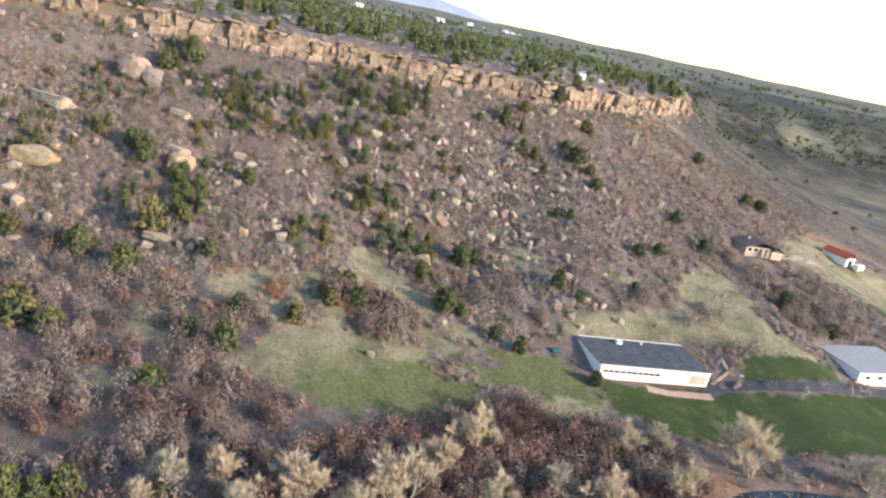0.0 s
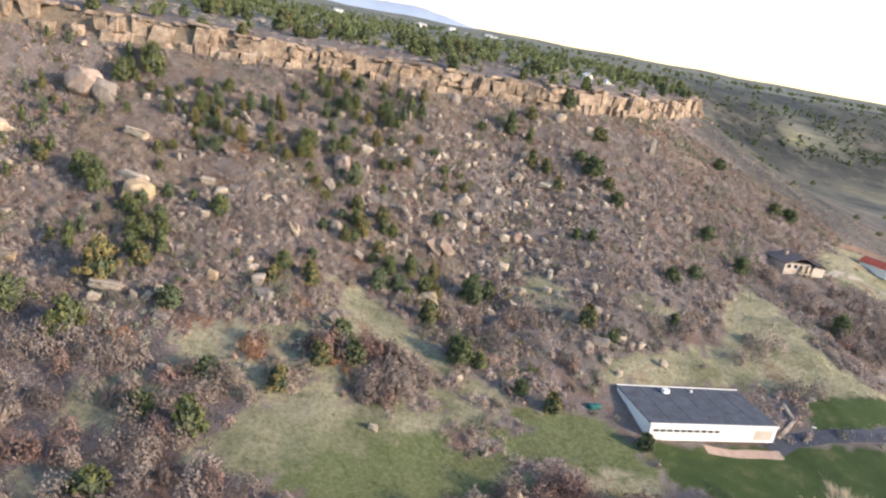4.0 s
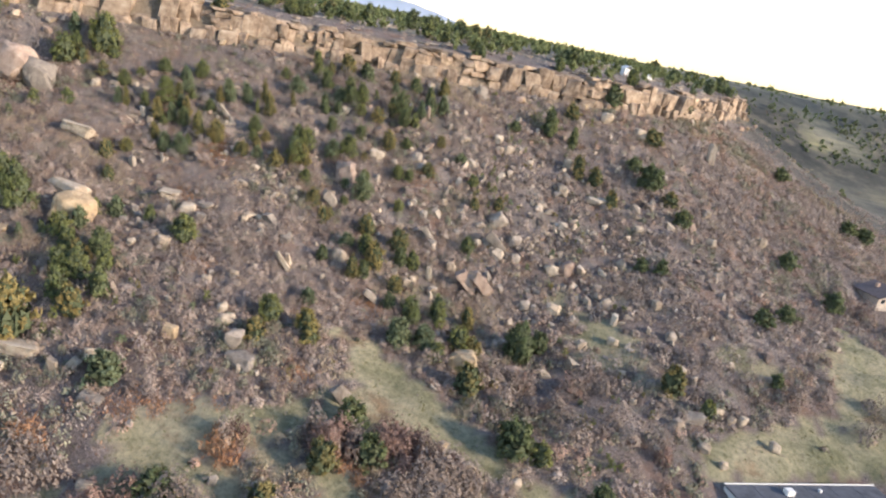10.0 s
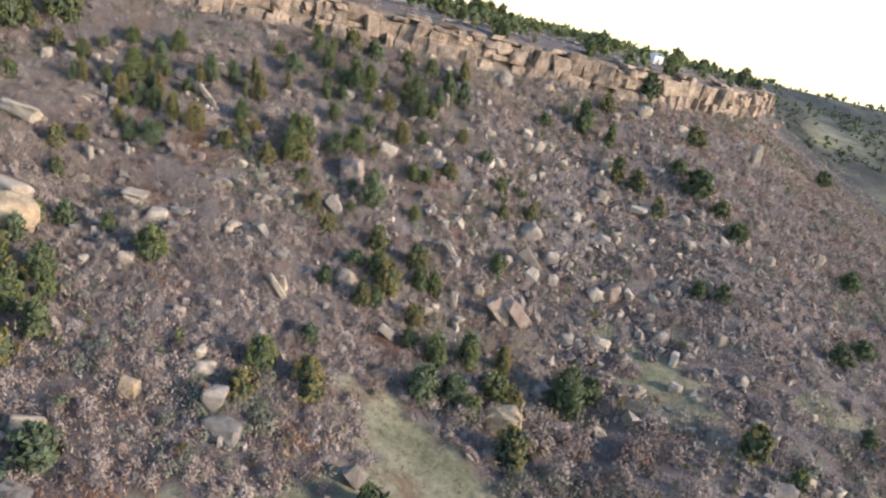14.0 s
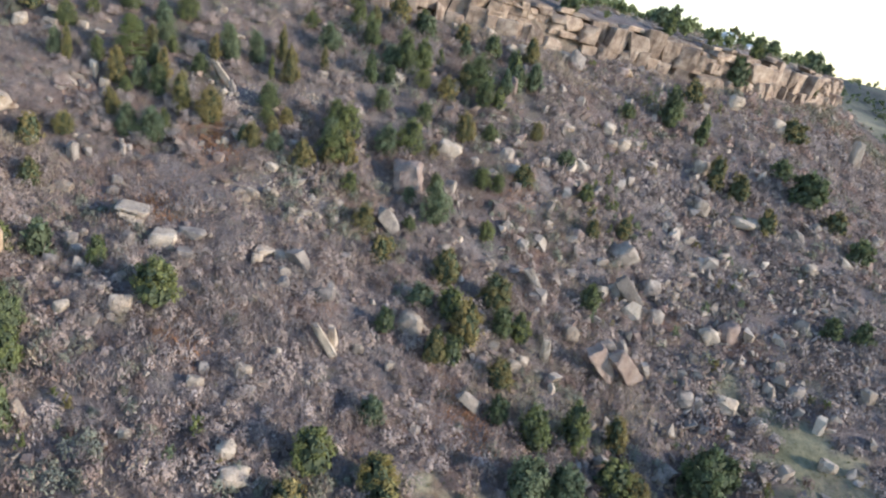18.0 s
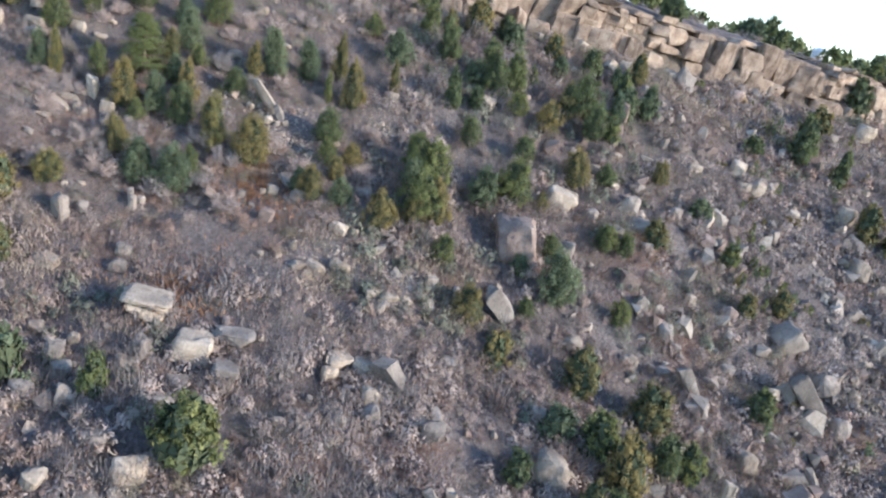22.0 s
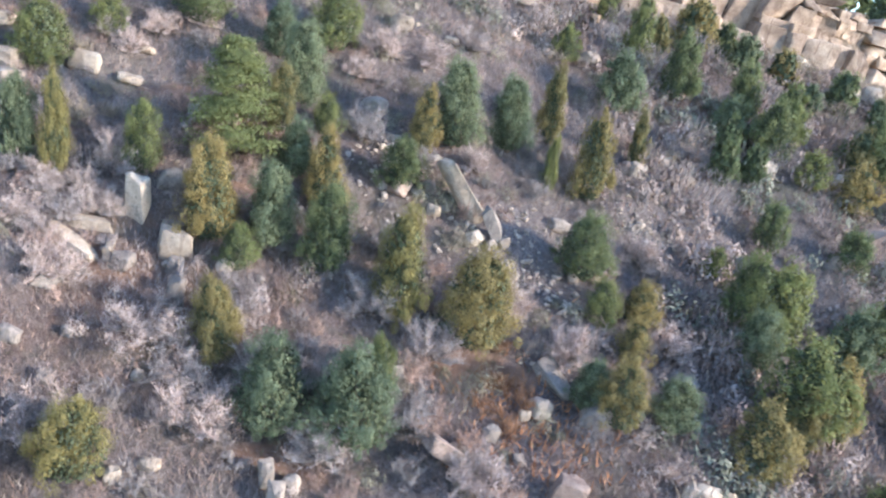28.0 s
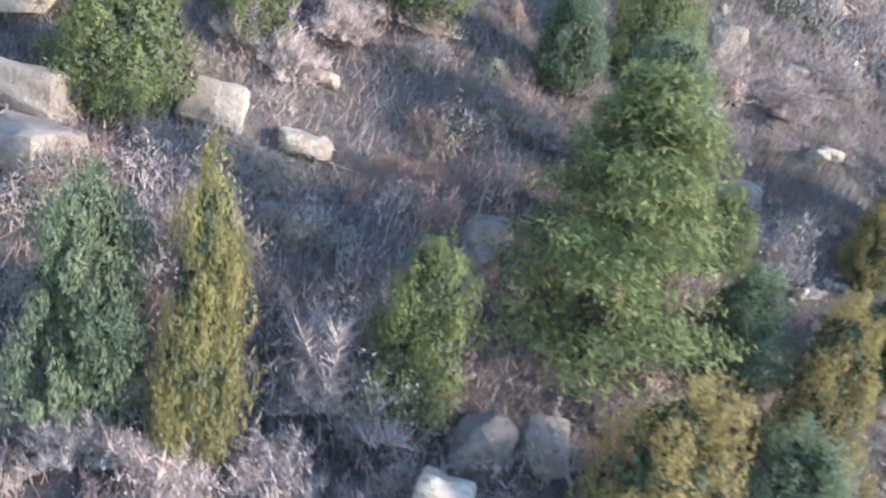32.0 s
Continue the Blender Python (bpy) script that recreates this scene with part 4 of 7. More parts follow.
def mounds(name, rows, twigs, size, wide, mat, label, seed):
    """Rounded leafless shrubs, close together: a lumpy dome of fine twigs each, at rows of x, y, width, height."""
    rng = np.random.RandomState(seed)
    rows = np.asarray(rows, float)
    if not len(rows):
        return None
    n = len(rows) * twigs
    x, y, w, h = (np.repeat(rows[:, k], twigs) for k in range(4))
    own = np.repeat(rng.uniform(0, 6.283, len(rows)), twigs)
    a, up = rng.uniform(0, 6.283, n), rng.uniform(0.0, 1.0, n) ** 0.8
    flat = np.sqrt(1 - up * up)
    lump = 1 + 0.2 * np.sin(3 * a + own) + 0.14 * np.sin(5 * a - 2 * own + 6 * up)
    deep = rng.uniform(0.55, 1.05, n) ** 0.7 * lump
    u = np.stack([np.cos(a) * flat, np.sin(a) * flat, up], 1)
    p = np.stack([x + u[:, 0] * w * 0.5 * deep, y + u[:, 1] * w * 0.5 * deep, np.repeat(earth(rows[:, 0], rows[:, 1]), twigs) - 0.1 + u[:, 2] * h * deep], 1)
    p[:, 2] = np.maximum(p[:, 2], earth(p[:, 0], p[:, 1]))
    v, f = sprays(rng, p, u + np.array([0, 0, 0.25]), size, 0.7, wide)
    me = mesh_of(name, v, f, mat)
    tone = np.repeat(np.clip(rng.normal(0.44, 0.26, len(rows)), 0.02, 1), twigs) + rng.normal(0, 0.08, n)
    me.attributes.new("tone", "FLOAT", "POINT").data.foreach_set("value", np.repeat(np.clip(tone, 0, 1), 3).astype(np.float32))
    return tagged(new(name, me), label, "brush", kind="stuff")


def oak_shrub(x, y, w, h):
    rng = random.Random(x * 5 + y)
    ob = tagged(new("oak_shrub"), "pale leafless scrub oak with dense fine twigs on the slope", "shrub", "scrub oaks on the slope")
    stems, twigs = rng.choice(OAK_SHRUBS)
    part("woody_base", stems, ob)
    part("twig_crown", twigs, ob)
    ob.matrix_world = pose(x, y, float(earth(x, y)) - 0.05, 0, -5, rng.uniform(0, 360)) @ Matrix.Diagonal((w * 1.05, w * 1.05, h * 1.2, 1))


OAK_SHRUBS = [(mesh_of("woody_base", *shrub_arrays(s, 40, 60, 0.005), BARK), mesh_of("twig_crown", *shrub_arrays(s, 40, 3200, 0.0034, 500, 0.02, 0.8, 0.42, True), TWIG_BLOND)) for s in (71, 72, 73, 74)]


# ---- brush, grass and rubble over the slopes ----
FAR_SHRUB = [shrub_arrays(s, 3, 18, 0.018, 44, 0.12) for s in (1, 2, 3, 4)]
MID_SHRUB = [shrub_arrays(s, 10, 120, 0.011, 150, 0.062) for s in (5, 6, 7, 8)]
NEAR_SHRUB = [shrub_arrays(s, 24, 640, 0.005, 220, 0.03, 0.8, 0.5) for s in (9, 10, 11)]
TUFT = [tuft_arrays(s, 16, 1.0, 0.05) for s in (1, 2, 3)]
FINE_TUFT = [tuft_arrays(s, 26, 1.0, 0.022) for s in (4, 5, 6)]
PEBBLE = [pebble_arrays(s) for s in range(10)]
THICKETS = [(-62, 142, 26, 14), (-45, 124, 26, 9), (-20, 98, 55, 20), (35, 114, 42, 16), (-65, 108, 30, 20), (-22, 165, 5, 3), (-13, 167, 4, 3), (-6, 164, 5, 3), (-35, 159.5, 3, 2), (-9, 157, 5, 3),
            (70, 202, 12, 5), (80, 206, 13, 7), (118, 222, 16, 8), (112, 240, 14, 9),
            (125, 255, 14, 7), (100, 252, 12, 7), (23, 184, 12, 7), (-33, 147, 9, 6), (10, 190, 12, 7), (-95, 150, 25, 18), (90, 193, 14, 3), (130, 235, 15, 8)]


# stony ground, rust-red patches, open talus: x, y, reach
ROCKY = [(-52, 222, 4), (-45, 221, 4), (-62, 238, 4), (-67, 243, 4), (-67, 204, 4), (-65, 198, 4), (9, 260, 4), (47, 238, 4), (33, 205, 4), (-51, 245, 4), (-49, 244, 4), (-48, 211, 4)]
RUSTY = [(-49.1, 162.7, 4.5), (-42.1, 164.8, 3.5), (-35.5, 159, 3), (-22.4, 199.5, 4), (-19.5, 160, 4), (-62.7, 215.9, 4), (-60.9, 156.5, 4), (-30.2, 176.7, 3), (-52.5, 196.8, 3), (-59.5, 229, 4), (-15.9, 241.1, 3)]
TALUS = [(-62, 238, 3), (-67.5, 242, 2.6), (-60.8, 238.7, 3), (-50.5, 244, 3), (-55.3, 221.6, 2.2), (-51.4, 222.8, 2.6), (-46.9, 223, 2.2), (-44.2, 222.5, 1.8), (-68.3, 242.8, 2.6), (-58, 236.5, 2.5), (-57.5, 232, 2.2)]


POND_THICKET = [(-25.4, 105.9), (-10.9, 117.3), (5.2, 132.8), (16.8, 144.4), (34.7, 145), (44.6, 142.2), (59.3, 140.3), (64.6, 134.9), (58.6, 112.3), (20.8, 94.4), (-18.5, 82.6)]


def near_any(x, y, rows):
    t = np.zeros(x.shape)
    for cx, cy, r in rows:
        t = np.maximum(t, np.exp(-((x - cx) ** 2 + (y - cy) ** 2) / (r * r)))
    return t


def thicket_share(x, y):
    t = np.zeros(x.shape)
    for cx, cy, rx, ry in THICKETS:
        t = np.maximum(t, 1.3 - np.hypot((x - cx) / rx, (y - cy) / ry))
    return np.maximum(np.clip(t * 2.2, 0, 1), inside(x, y, POND_THICKET, 2.0).astype(float))


def on_shed(x, y):
    return inside(x, y, [(42, 161), (76, 170), (72, 192), (36, 180)]) | inside(x, y, [(120, 196), (152, 205), (150, 228), (120, 216)])


def build_brush():
    rng = np.random.RandomState(21)
    n = 58000
    x, y = rng.uniform(-150, 200, n), rng.uniform(82, 390, n)
    d, _ = rim_distance(x, y)
    m, l, b = zones(x, y)
    thick = thicket_share(x, y)
    patchy = relief(x, y, 18, 31) * 0.5 + relief(x, y, 7, 32) * 0.5
    close = (x < -56) & (x > -93) & (y > 222) & (y < 254) & (d > 2)
    mid = ~close & (np.hypot(x + 58, y - 228) < 46) & (d > 2)
    want = np.where(d > 2.5, 0.07 + 0.12 * patchy, 0.03)
    want = np.where(mid, 0.14 + 0.2 * patchy, want)
    want = np.where(close, 0.26 + 0.25 * patchy, want)
    want = np.where(close & (x > -76) & (y < 237), 0.5 + 0.2 * patchy, want)
    want = np.where(d > 118, 0.06, want)
    want = want * (1 - 0.96 * m) * (1 - l) * (1 - b)
    want = np.maximum(want * (1 - 0.8 * (thick > 0.5)), 0.085 * thick * (1 - l) * (1 - 0.7 * m))
    want = want * (1 - 0.75 * near_any(x, y, TALUS))
    want = np.where(ellipses(x, y, ISLANDS), 0.8, want)
    band = inside(x, y, POND_THICKET, 2.0)
    want = np.where(band, 0.3, want)
    px, py, pw, ph = POND
    want[np.hypot((x - px) / pw, (y - py - 0.18 * (x - px)) / ph) < 1.2] = 0
    want[on_shed(x, y) | (np.hypot(x - 163, y - 301) < 15) | (np.hypot(x - 113, y - 266) < 13)] = 0
    want[(y < 0.9 * (x - 60) - 40) | (d < -60) | ((d > -1) & (d < 3))] = 0
    ok = rng.uniform(0, 1, n) < want
    x, y, d, thick, close, mid = x[ok], y[ok], d[ok], thick[ok], close[ok], mid[ok]
    w = np.where(close, rng.uniform(1.5, 2.8, len(x)), np.where(mid, rng.uniform(1.5, 2.9, len(x)), rng.uniform(2.0, 4.0, len(x))))
    w = np.where(thick > 0.5, rng.uniform(3.0, 6.6, len(x)), w)
    h = w * np.where(thick > 0.5, rng.uniform(0.65, 1.0, len(x)), rng.uniform(0.5, 0.8, len(x)))
    tone = relief(x, y, 23, 41) + rng.normal(scale=0.45, size=len(x))
    rusty = near_any(x, y, RUSTY) > rng.uniform(0.3, 0.8, len(x))
    tone = np.where(ellipses(x, y, ISLANDS), tone + 0.45, tone)
    w = np.where(ellipses(x, y, ISLANDS), w * 0.75, w)
    tone = np.where(thick > 0.5, np.where(inside(x, y, POND_THICKET, 2.0), np.where(tone > 0.5, 0.0, 7.0), tone - 0.35), tone)
    tone, thick = np.where(rusty, 9, tone), np.where(rusty, 0, thick)
    rows = np.stack([x, y, w, h], 1)
    for name, sel, mat, label in (
            ("rust_brush", tone > 8, TWIG_RUST, "rust-red dry brush and dead leaves on the slope"),
            ("oak_brush", (tone < 0.35) & (thick < 0.5), TWIG_GREY, "leafless grey-mauve scrub oak covering the slope"),
            ("russet_brush", (tone >= 0.35) & (tone < 0.8) & (thick < 0.5), TWIG_RED, "leafless russet brush on reddish soil"),
            ("tan_brush", (tone >= 0.8) & (tone < 8) & (thick < 0.5), TWIG_TAN, "dry tan brush between the rocks"),
            ("oak_thicket", (thick >= 0.5) & (tone < 0.25), TWIG_UMBER, "tall leafless grey-brown oak thicket at the slope's foot"),
            ("dark_thicket", (thick >= 0.5) & (tone >= 0.25), TWIG_DARK, "dark brown leafless thicket at the slope's foot")):
        if "thicket" in name:
            mounds(name, rows[sel & ~close & ~mid], 420, 0.42, 0.27, mat, label, 51)
        else:
            scatter(name, FAR_SHRUB, rows[sel & ~close & ~mid], mat, label, "brush", 51, 0.1)
        scatter(name, MID_SHRUB, rows[sel & mid], mat, label, "brush", 52, 0.1)
        scatter(name, NEAR_SHRUB, rows[sel & close], mat, label, "brush", 53, 0.1)
    # low growth between the shrubs
    for name, mat, x0, x1, y0, y1, count, tall, wide, seed, label in (
            ("low_brush", TWIG_GREY, -93, -54, 218, 258, 70000, 0.55, 0.014, 61, "low grey twigs between the shrubs"),
            ("low_russet_brush", TWIG_RED, -93, -54, 218, 258, 45000, 0.5, 0.014, 62, "low russet twigs between the shrubs"),
            ("low_brush", TWIG_GREY, -108, 5, 180, 285, 60000, 0.45, 0.036, 63, "low grey twigs between the shrubs"),
            ("low_russet_brush", TWIG_RED, -108, 5, 180, 285, 60000, 0.42, 0.04, 64, "low russet twigs between the shrubs"),
            ("low_rust_brush", TWIG_RUST, -95, 10, 135, 245, 300000, 0.55, 0.055, 68, "low rust-red grass and dead leaves"),
            ("low_brush", TWIG_GREY, -150, 190, 105, 380, 60000, 0.4, 0.07, 65, "low grey twigs between the shrubs"),
            ("low_dark_brush", TWIG_DARK, -95, 75, 80, 152, 40000, 0.9, 0.06, 66, "low dark twigs under the thickets"),
            ("low_russet_brush", TWIG_RED, -150, 110, 120, 290, 60000, 0.4, 0.07, 67, "low russet twigs between the shrubs")):
        x, y = rng.uniform(x0, x1, count), rng.uniform(y0, y1, count)
        d, _ = rim_distance(x, y)
        m, l, b = zones(x, y)
        px, py, pw, ph = POND
        wet = np.hypot((x - px) / pw, (y - py - 0.18 * (x - px)) / ph) < 1.2
        if "dark" in name:
            share = thicket_share(x, y) * 1.2
        elif "rust_" in name:
            share = near_any(x, y, RUSTY) ** 1.5
        else:
            share = 0.75 + 0.5 * relief(x, y, 9, 33 + seed % 2) + 0.4 * relief(x, y, 3.5, 35)
            share = np.where(d > 116, thicket_share(x, y), share)
        if "rust_" not in name:
            share = share * (1 - 0.6 * near_any(x, y, RUSTY))
        share = share * (1 - 0.985 * m) * (1 - l) * (1 - b) * (1 - 0.8 * near_any(x, y, TALUS))
        if seed in (65, 67):
            share = np.where((x > -104) & (x < 0) & (y > 186) & (y < 280), share * 0.12, share)
        if seed in (63, 64):
            share = np.where((x > -90) & (x < -57) & (y > 221) & (y < 255), 0, share)
        keep = (d > 2.5) & ~on_shed(x, y) & ~wet & (rng.uniform(0, 1, count) < share)
        carpet(name, x[keep], y[keep], tall, wide, mat, label, seed)
    # the continuous scrub of the open slope, in patches of grey, russet and tan
    fine = 300000
    n = 620000 + fine
    x, y = rng.uniform(-150, 150, n), rng.uniform(128, 345, n)
    x[:fine], y[:fine] = rng.uniform(-104, 0, fine), rng.uniform(188, 280, fine)
    d, _ = rim_distance(x, y)
    m, l, b = zones(x, y)
    kind = field(x, y, 20, 311, 3) + rng.normal(0, 0.07, n)
    mid = (x > -104) & (x < 0) & (y > 190) & (y < 280)
    near = (x > -93) & (x < -55) & (y > 220) & (y < 256)
    share = np.where(d > 120, 0.15, 0.9) * (1 - 0.85 * thicket_share(x, y)) * (1 - 0.985 * m) * (1 - l) * (1 - b) * (1 - 0.75 * near_any(x, y, TALUS)) * (1 - 0.5 * near_any(x, y, RUSTY))
    keep = (d > 2.5) & ~on_shed(x, y) & ~near & (y > 0.9 * (x - 60) - 40) & (rng.uniform(0, 1, n) < share)
    for name, lo, hi, mat, label in (("grey_scrub", -1, 0.47, TWIG_GREY, "continuous grey-mauve leafless scrub over the slope"),
                                     ("russet_scrub", 0.47, 0.60, TWIG_RED, "continuous russet leafless scrub over the slope"),
                                     ("tan_scrub", 0.60, 2, TWIG_TAN, "dry tan scrub and grass over the slope")):
        sel = keep & (kind >= lo) & (kind < hi)
        cover(name, x[sel & ~mid], y[sel & ~mid], 0.085, 0.6, mat, label, 321)
        cover(name, x[sel & mid], y[sel & mid], 0.03, 0.68, mat, label, 331)
    # the rounded shrubs that stand in that scrub, coarser with distance
    for x0, x1, y0, y1, count, twigs, size, wide, lo_w, hi_w, seed in (
            (-150, 160, 128, 345, 19000, 62, 0.4, 0.33, 1.4, 3.3, 411),
            (-104, 5, 165, 282, 6200, 170, 0.27, 0.22, 0.9, 2.7, 412),
            (-94, -52, 218, 258, 900, 420, 0.17, 0.055, 0.7, 2.2, 413)):
        x, y = rng.uniform(x0, x1, count), rng.uniform(y0, y1, count)
        d, _ = rim_distance(x, y)
        m, l, b = zones(x, y)
        mid = (x > -104) & (x < 5) & (y > 165) & (y < 282)
        near = (x > -94) & (x < -52) & (y > 218) & (y < 258)
        share = np.where(d > 120, 0.25, 0.25 + 1.1 * field(x, y, 11, 421)) * (1 - 0.99 * m) * (1 - l) * (1 - b) * (1 - 0.85 * near_any(x, y, TALUS)) * (1 - 0.6 * near_any(x, y, RUSTY)) * (1 - 0.85 * thicket_share(x, y))
        share = share * (1 - 0.3 * np.exp(-((x - 12) / 42) ** 2 - ((y - 238) / 34) ** 2))
        keep = (d > 3) & ~on_shed(x, y) & (np.hypot(x - 163, y - 301) > 15) & (np.hypot(x - 113, y - 266) > 13) & (y > 0.9 * (x - 60) - 40) & (rng.uniform(0, 1, count) < share)
        keep &= ~mid if seed == 411 else ~near if seed == 412 else near
        x, y = x[keep], y[keep]
        w = rng.uniform(lo_w, hi_w, len(x))
        rows = np.stack([x, y, w, w * rng.uniform(0.5, 0.8, len(x))], 1)
        kind = field(x, y, 15, 431, 3) + rng.normal(0, 0.09, len(x))
        kind = np.where((rng.uniform(0, 1, len(x)) < 0.75 * smooth(-6, 16, x) * smooth(285, 262, y) * smooth(178, 192, y) * smooth(75, 45, x)), 5.0, kind)
        for name, lo, hi, mat, label in (("oak_mounds", -1, 0.5, TWIG_GREY, "rounded leafless grey-mauve oak shrubs over the slope"),
                                         ("russet_mounds", 0.5, 0.62, TWIG_RED, "rounded leafless russet shrubs over the slope"),
                                         ("sage_mounds", 0.62, 2, TWIG_SAGE, "low grey-green sage shrubs over the slope"),
                                         ("slate_mounds", 2, 9, TWIG_SLATE, "rounded dark grey leafless shrubs between the rockfall")):
            mounds(name, rows[(kind >= lo) & (kind < hi)], twigs, size, wide, mat, label, seed)
    # young evergreens between the shrubs
    n = 3000
    x, y = rng.uniform(-145, 30, n), rng.uniform(170, 285, n)
    d, _ = rim_distance(x, y)
    m, l, b = zones(x, y)
    green = relief(x, y, 30, 81) * 0.6 + relief(x, y, 11, 82) * 0.5 + np.where((x < -62) & (y < 226), 0.35, 0.0) + np.where(d < 26, 0.3, 0.0)
    keep = (d > 3) & (m < 0.5) & (green > rng.uniform(-0.1, 0.9, n)) & ~((x < -55) & (x > -92) & (y > 226) & (y < 252))
    x, y = x[keep], y[keep]
    w = rng.uniform(0.8, 2.0, len(x))
    rows = np.stack([x, y, w, w * rng.uniform(0.8, 1.5, len(x))], 1)
    inside_mid = (x > -104) & (x < -5) & (y > 188) & (y < 285)
    rows = rows[~inside_mid]
    bush = [crown_arrays(s, 150, 22, 0.14, "round") for s in (41, 42, 43)]
    for k, (kind, words) in enumerate((("o", "olive"), ("g", "green"), ("b", "blue-green"))):
        scatter("young_junipers", bush, rows[k::3], LEAF[kind], f"low {words} young junipers among the brush", "shrubs", 83 + k)
    # dry grass and sage tufts
    n = 16000
    x, y = rng.uniform(-110, 110, n), rng.uniform(120, 290, n)
    m, l, b = zones(x, y)
    d, _ = rim_distance(x, y)
    near = (x < -35) & (x > -98) & (y > 212) & (y < 262)
    keep = (d > 3) & ~on_shed(x, y) & (l < 0.5) & (near | (m > 0.5) | (rng.uniform(0, 1, n) < 0.25))
    x, y, m, near = x[keep], y[keep], m[keep], near[keep]
    rows = np.stack([x, y, rng.uniform(0.25, 0.7, len(x)), rng.uniform(0.15, 0.42, len(x))], 1)
    scatter("meadow_grass", TUFT, rows[(m > 0.5)], GRASS, "short green and straw-coloured meadow grass", "grass", 54)
    scatter("sage_tufts", TUFT, rows[(m <= 0.5) & ~near], SAGE, "dry grass and sage between the brush", "grass", 55)
    n = 1800
    x, y = rng.uniform(-98, -38, n), rng.uniform(214, 262, n)
    scatter("dry_grass", FINE_TUFT, np.stack([x, y, rng.uniform(0.2, 0.5, n), rng.uniform(0.1, 0.32, n)], 1), SAGE, "dry grass and sage between the brush", "grass", 56)
    # rubble: denser in the rockfall below the cliff
    n = 30000
    x, y = rng.uniform(-150, 110, n), rng.uniform(150, 300, n)
    d, _ = rim_distance(x, y)
    m, l, b = zones(x, y)
    rocky = 0.35 + 0.5 * relief(x, y, 26, 61) + 0.25 * relief(x, y, 9, 62) + 0.5 * np.exp(-((x - 8) / 42) ** 2 - ((y - 238) / 34) ** 2)
    for cx, cy, r in ROCKY:
        rocky += 1.1 * np.exp(-((x - cx) ** 2 + (y - cy) ** 2) / (2 * r * r))
    keep = (d > 4) & (d < 112) & ~on_shed(x, y) & (rng.uniform(0, 1, n) < rocky * (1 - 0.93 * m) * (1 - l) * 0.3)
    x, y = x[keep], y[keep]
    w = 0.25 + rng.gamma(1.2, 0.34, len(x))
    w = np.minimum(w * (1 + 0.6 * np.exp(-((x - 12) / 45) ** 2 - ((y - 232) / 40) ** 2)), 2.9)
    w = np.where((x < -48) & (y > 214) & (y < 262), np.minimum(w, 0.42), w)
    h = w * rng.uniform(0.6, 1.7, len(x))
    tone = rng.uniform(0, 1, len(x))
    rows = np.stack([x, y, w, h], 1)
    for lo, hi, mat, words in ((0, 0.66, RUBBLE_ROCK, "pale tan sandstone rubble strewn over the slope"), (0.66, 0.86, GREY_ROCK, "grey sandstone rubble strewn over the slope"),
                               (0.86, 1, PINK_ROCK, "pinkish sandstone rubble strewn over the slope")):
        scatter("rubble", PEBBLE, rows[(tone >= lo) & (tone < hi)], mat, words, "rubble", 57, 0.25)
    # the rockfall below the cliff's prow: larger blocks standing out of the scrub
    n = 700
    x, y = rng.normal(14, 32, n), rng.normal(240, 24, n)
    d, _ = rim_distance(x, y)
    m, l, b = zones(x, y)
    keep = (x > -30) & (d > 6) & (d < 100) & (m < 0.5) & ~on_shed(x, y) & (rng.uniform(0, 1, n) < 0.25 + field(x, y, 9, 341))
    x, y = x[keep], y[keep]
    w = 0.6 + rng.gamma(1.5, 0.42, len(x))
    rows = np.stack([x, y, np.minimum(w, 2.8), np.minimum(w, 2.8) * rng.uniform(0.8, 2.0, len(x))], 1)
    scatter("rockfall", PEBBLE, rows[::3], GREY_ROCK, "grey sandstone blocks of the rockfall standing out of the scrub", "rubble", 61, 0.3)
    scatter("rockfall", PEBBLE, rows[1::3], RUBBLE_ROCK, "light sandstone blocks of the rockfall standing out of the scrub", "rubble", 62, 0.3)
    scatter("rockfall", PEBBLE, rows[2::3], PINK_ROCK, "pinkish sandstone blocks of the rockfall standing out of the scrub", "rubble", 63, 0.3)
    # pale broken stone on the open talus
    rows = []
    for cx, cy, r in TALUS:
        k = int(11 * r * r)
        rows.append(np.stack([rng.normal(cx, r * 0.7, k), rng.normal(cy, r * 0.6, k), np.minimum(0.1 + rng.gamma(1.4, 0.11, k), 0.8), np.zeros(k)], 1))
    rows = np.concatenate(rows)
    rows[:, 3] = rows[:, 2] * rng.uniform(0.6, 1.1, len(rows))
    scatter("talus", PEBBLE, rows, RUBBLE_ROCK, "pale broken sandstone lying on the open talus", "rubble", 59, 0.25)
    n = 1500
    x, y = rng.uniform(-260, 150, n), rng.uniform(240, 420, n)
    d, _ = rim_distance(x, y)
    keep = (d < -4) & (d > -70)
    rows = np.stack([x, y, rng.uniform(0.8, 5, n), rng.uniform(0.3, 0.9, n)], 1)[keep]
    scatter("rim_slabs", PEBBLE, rows, PALE_ROCK, "flat pale bedrock slabs on the mesa top", "rubble", 58)


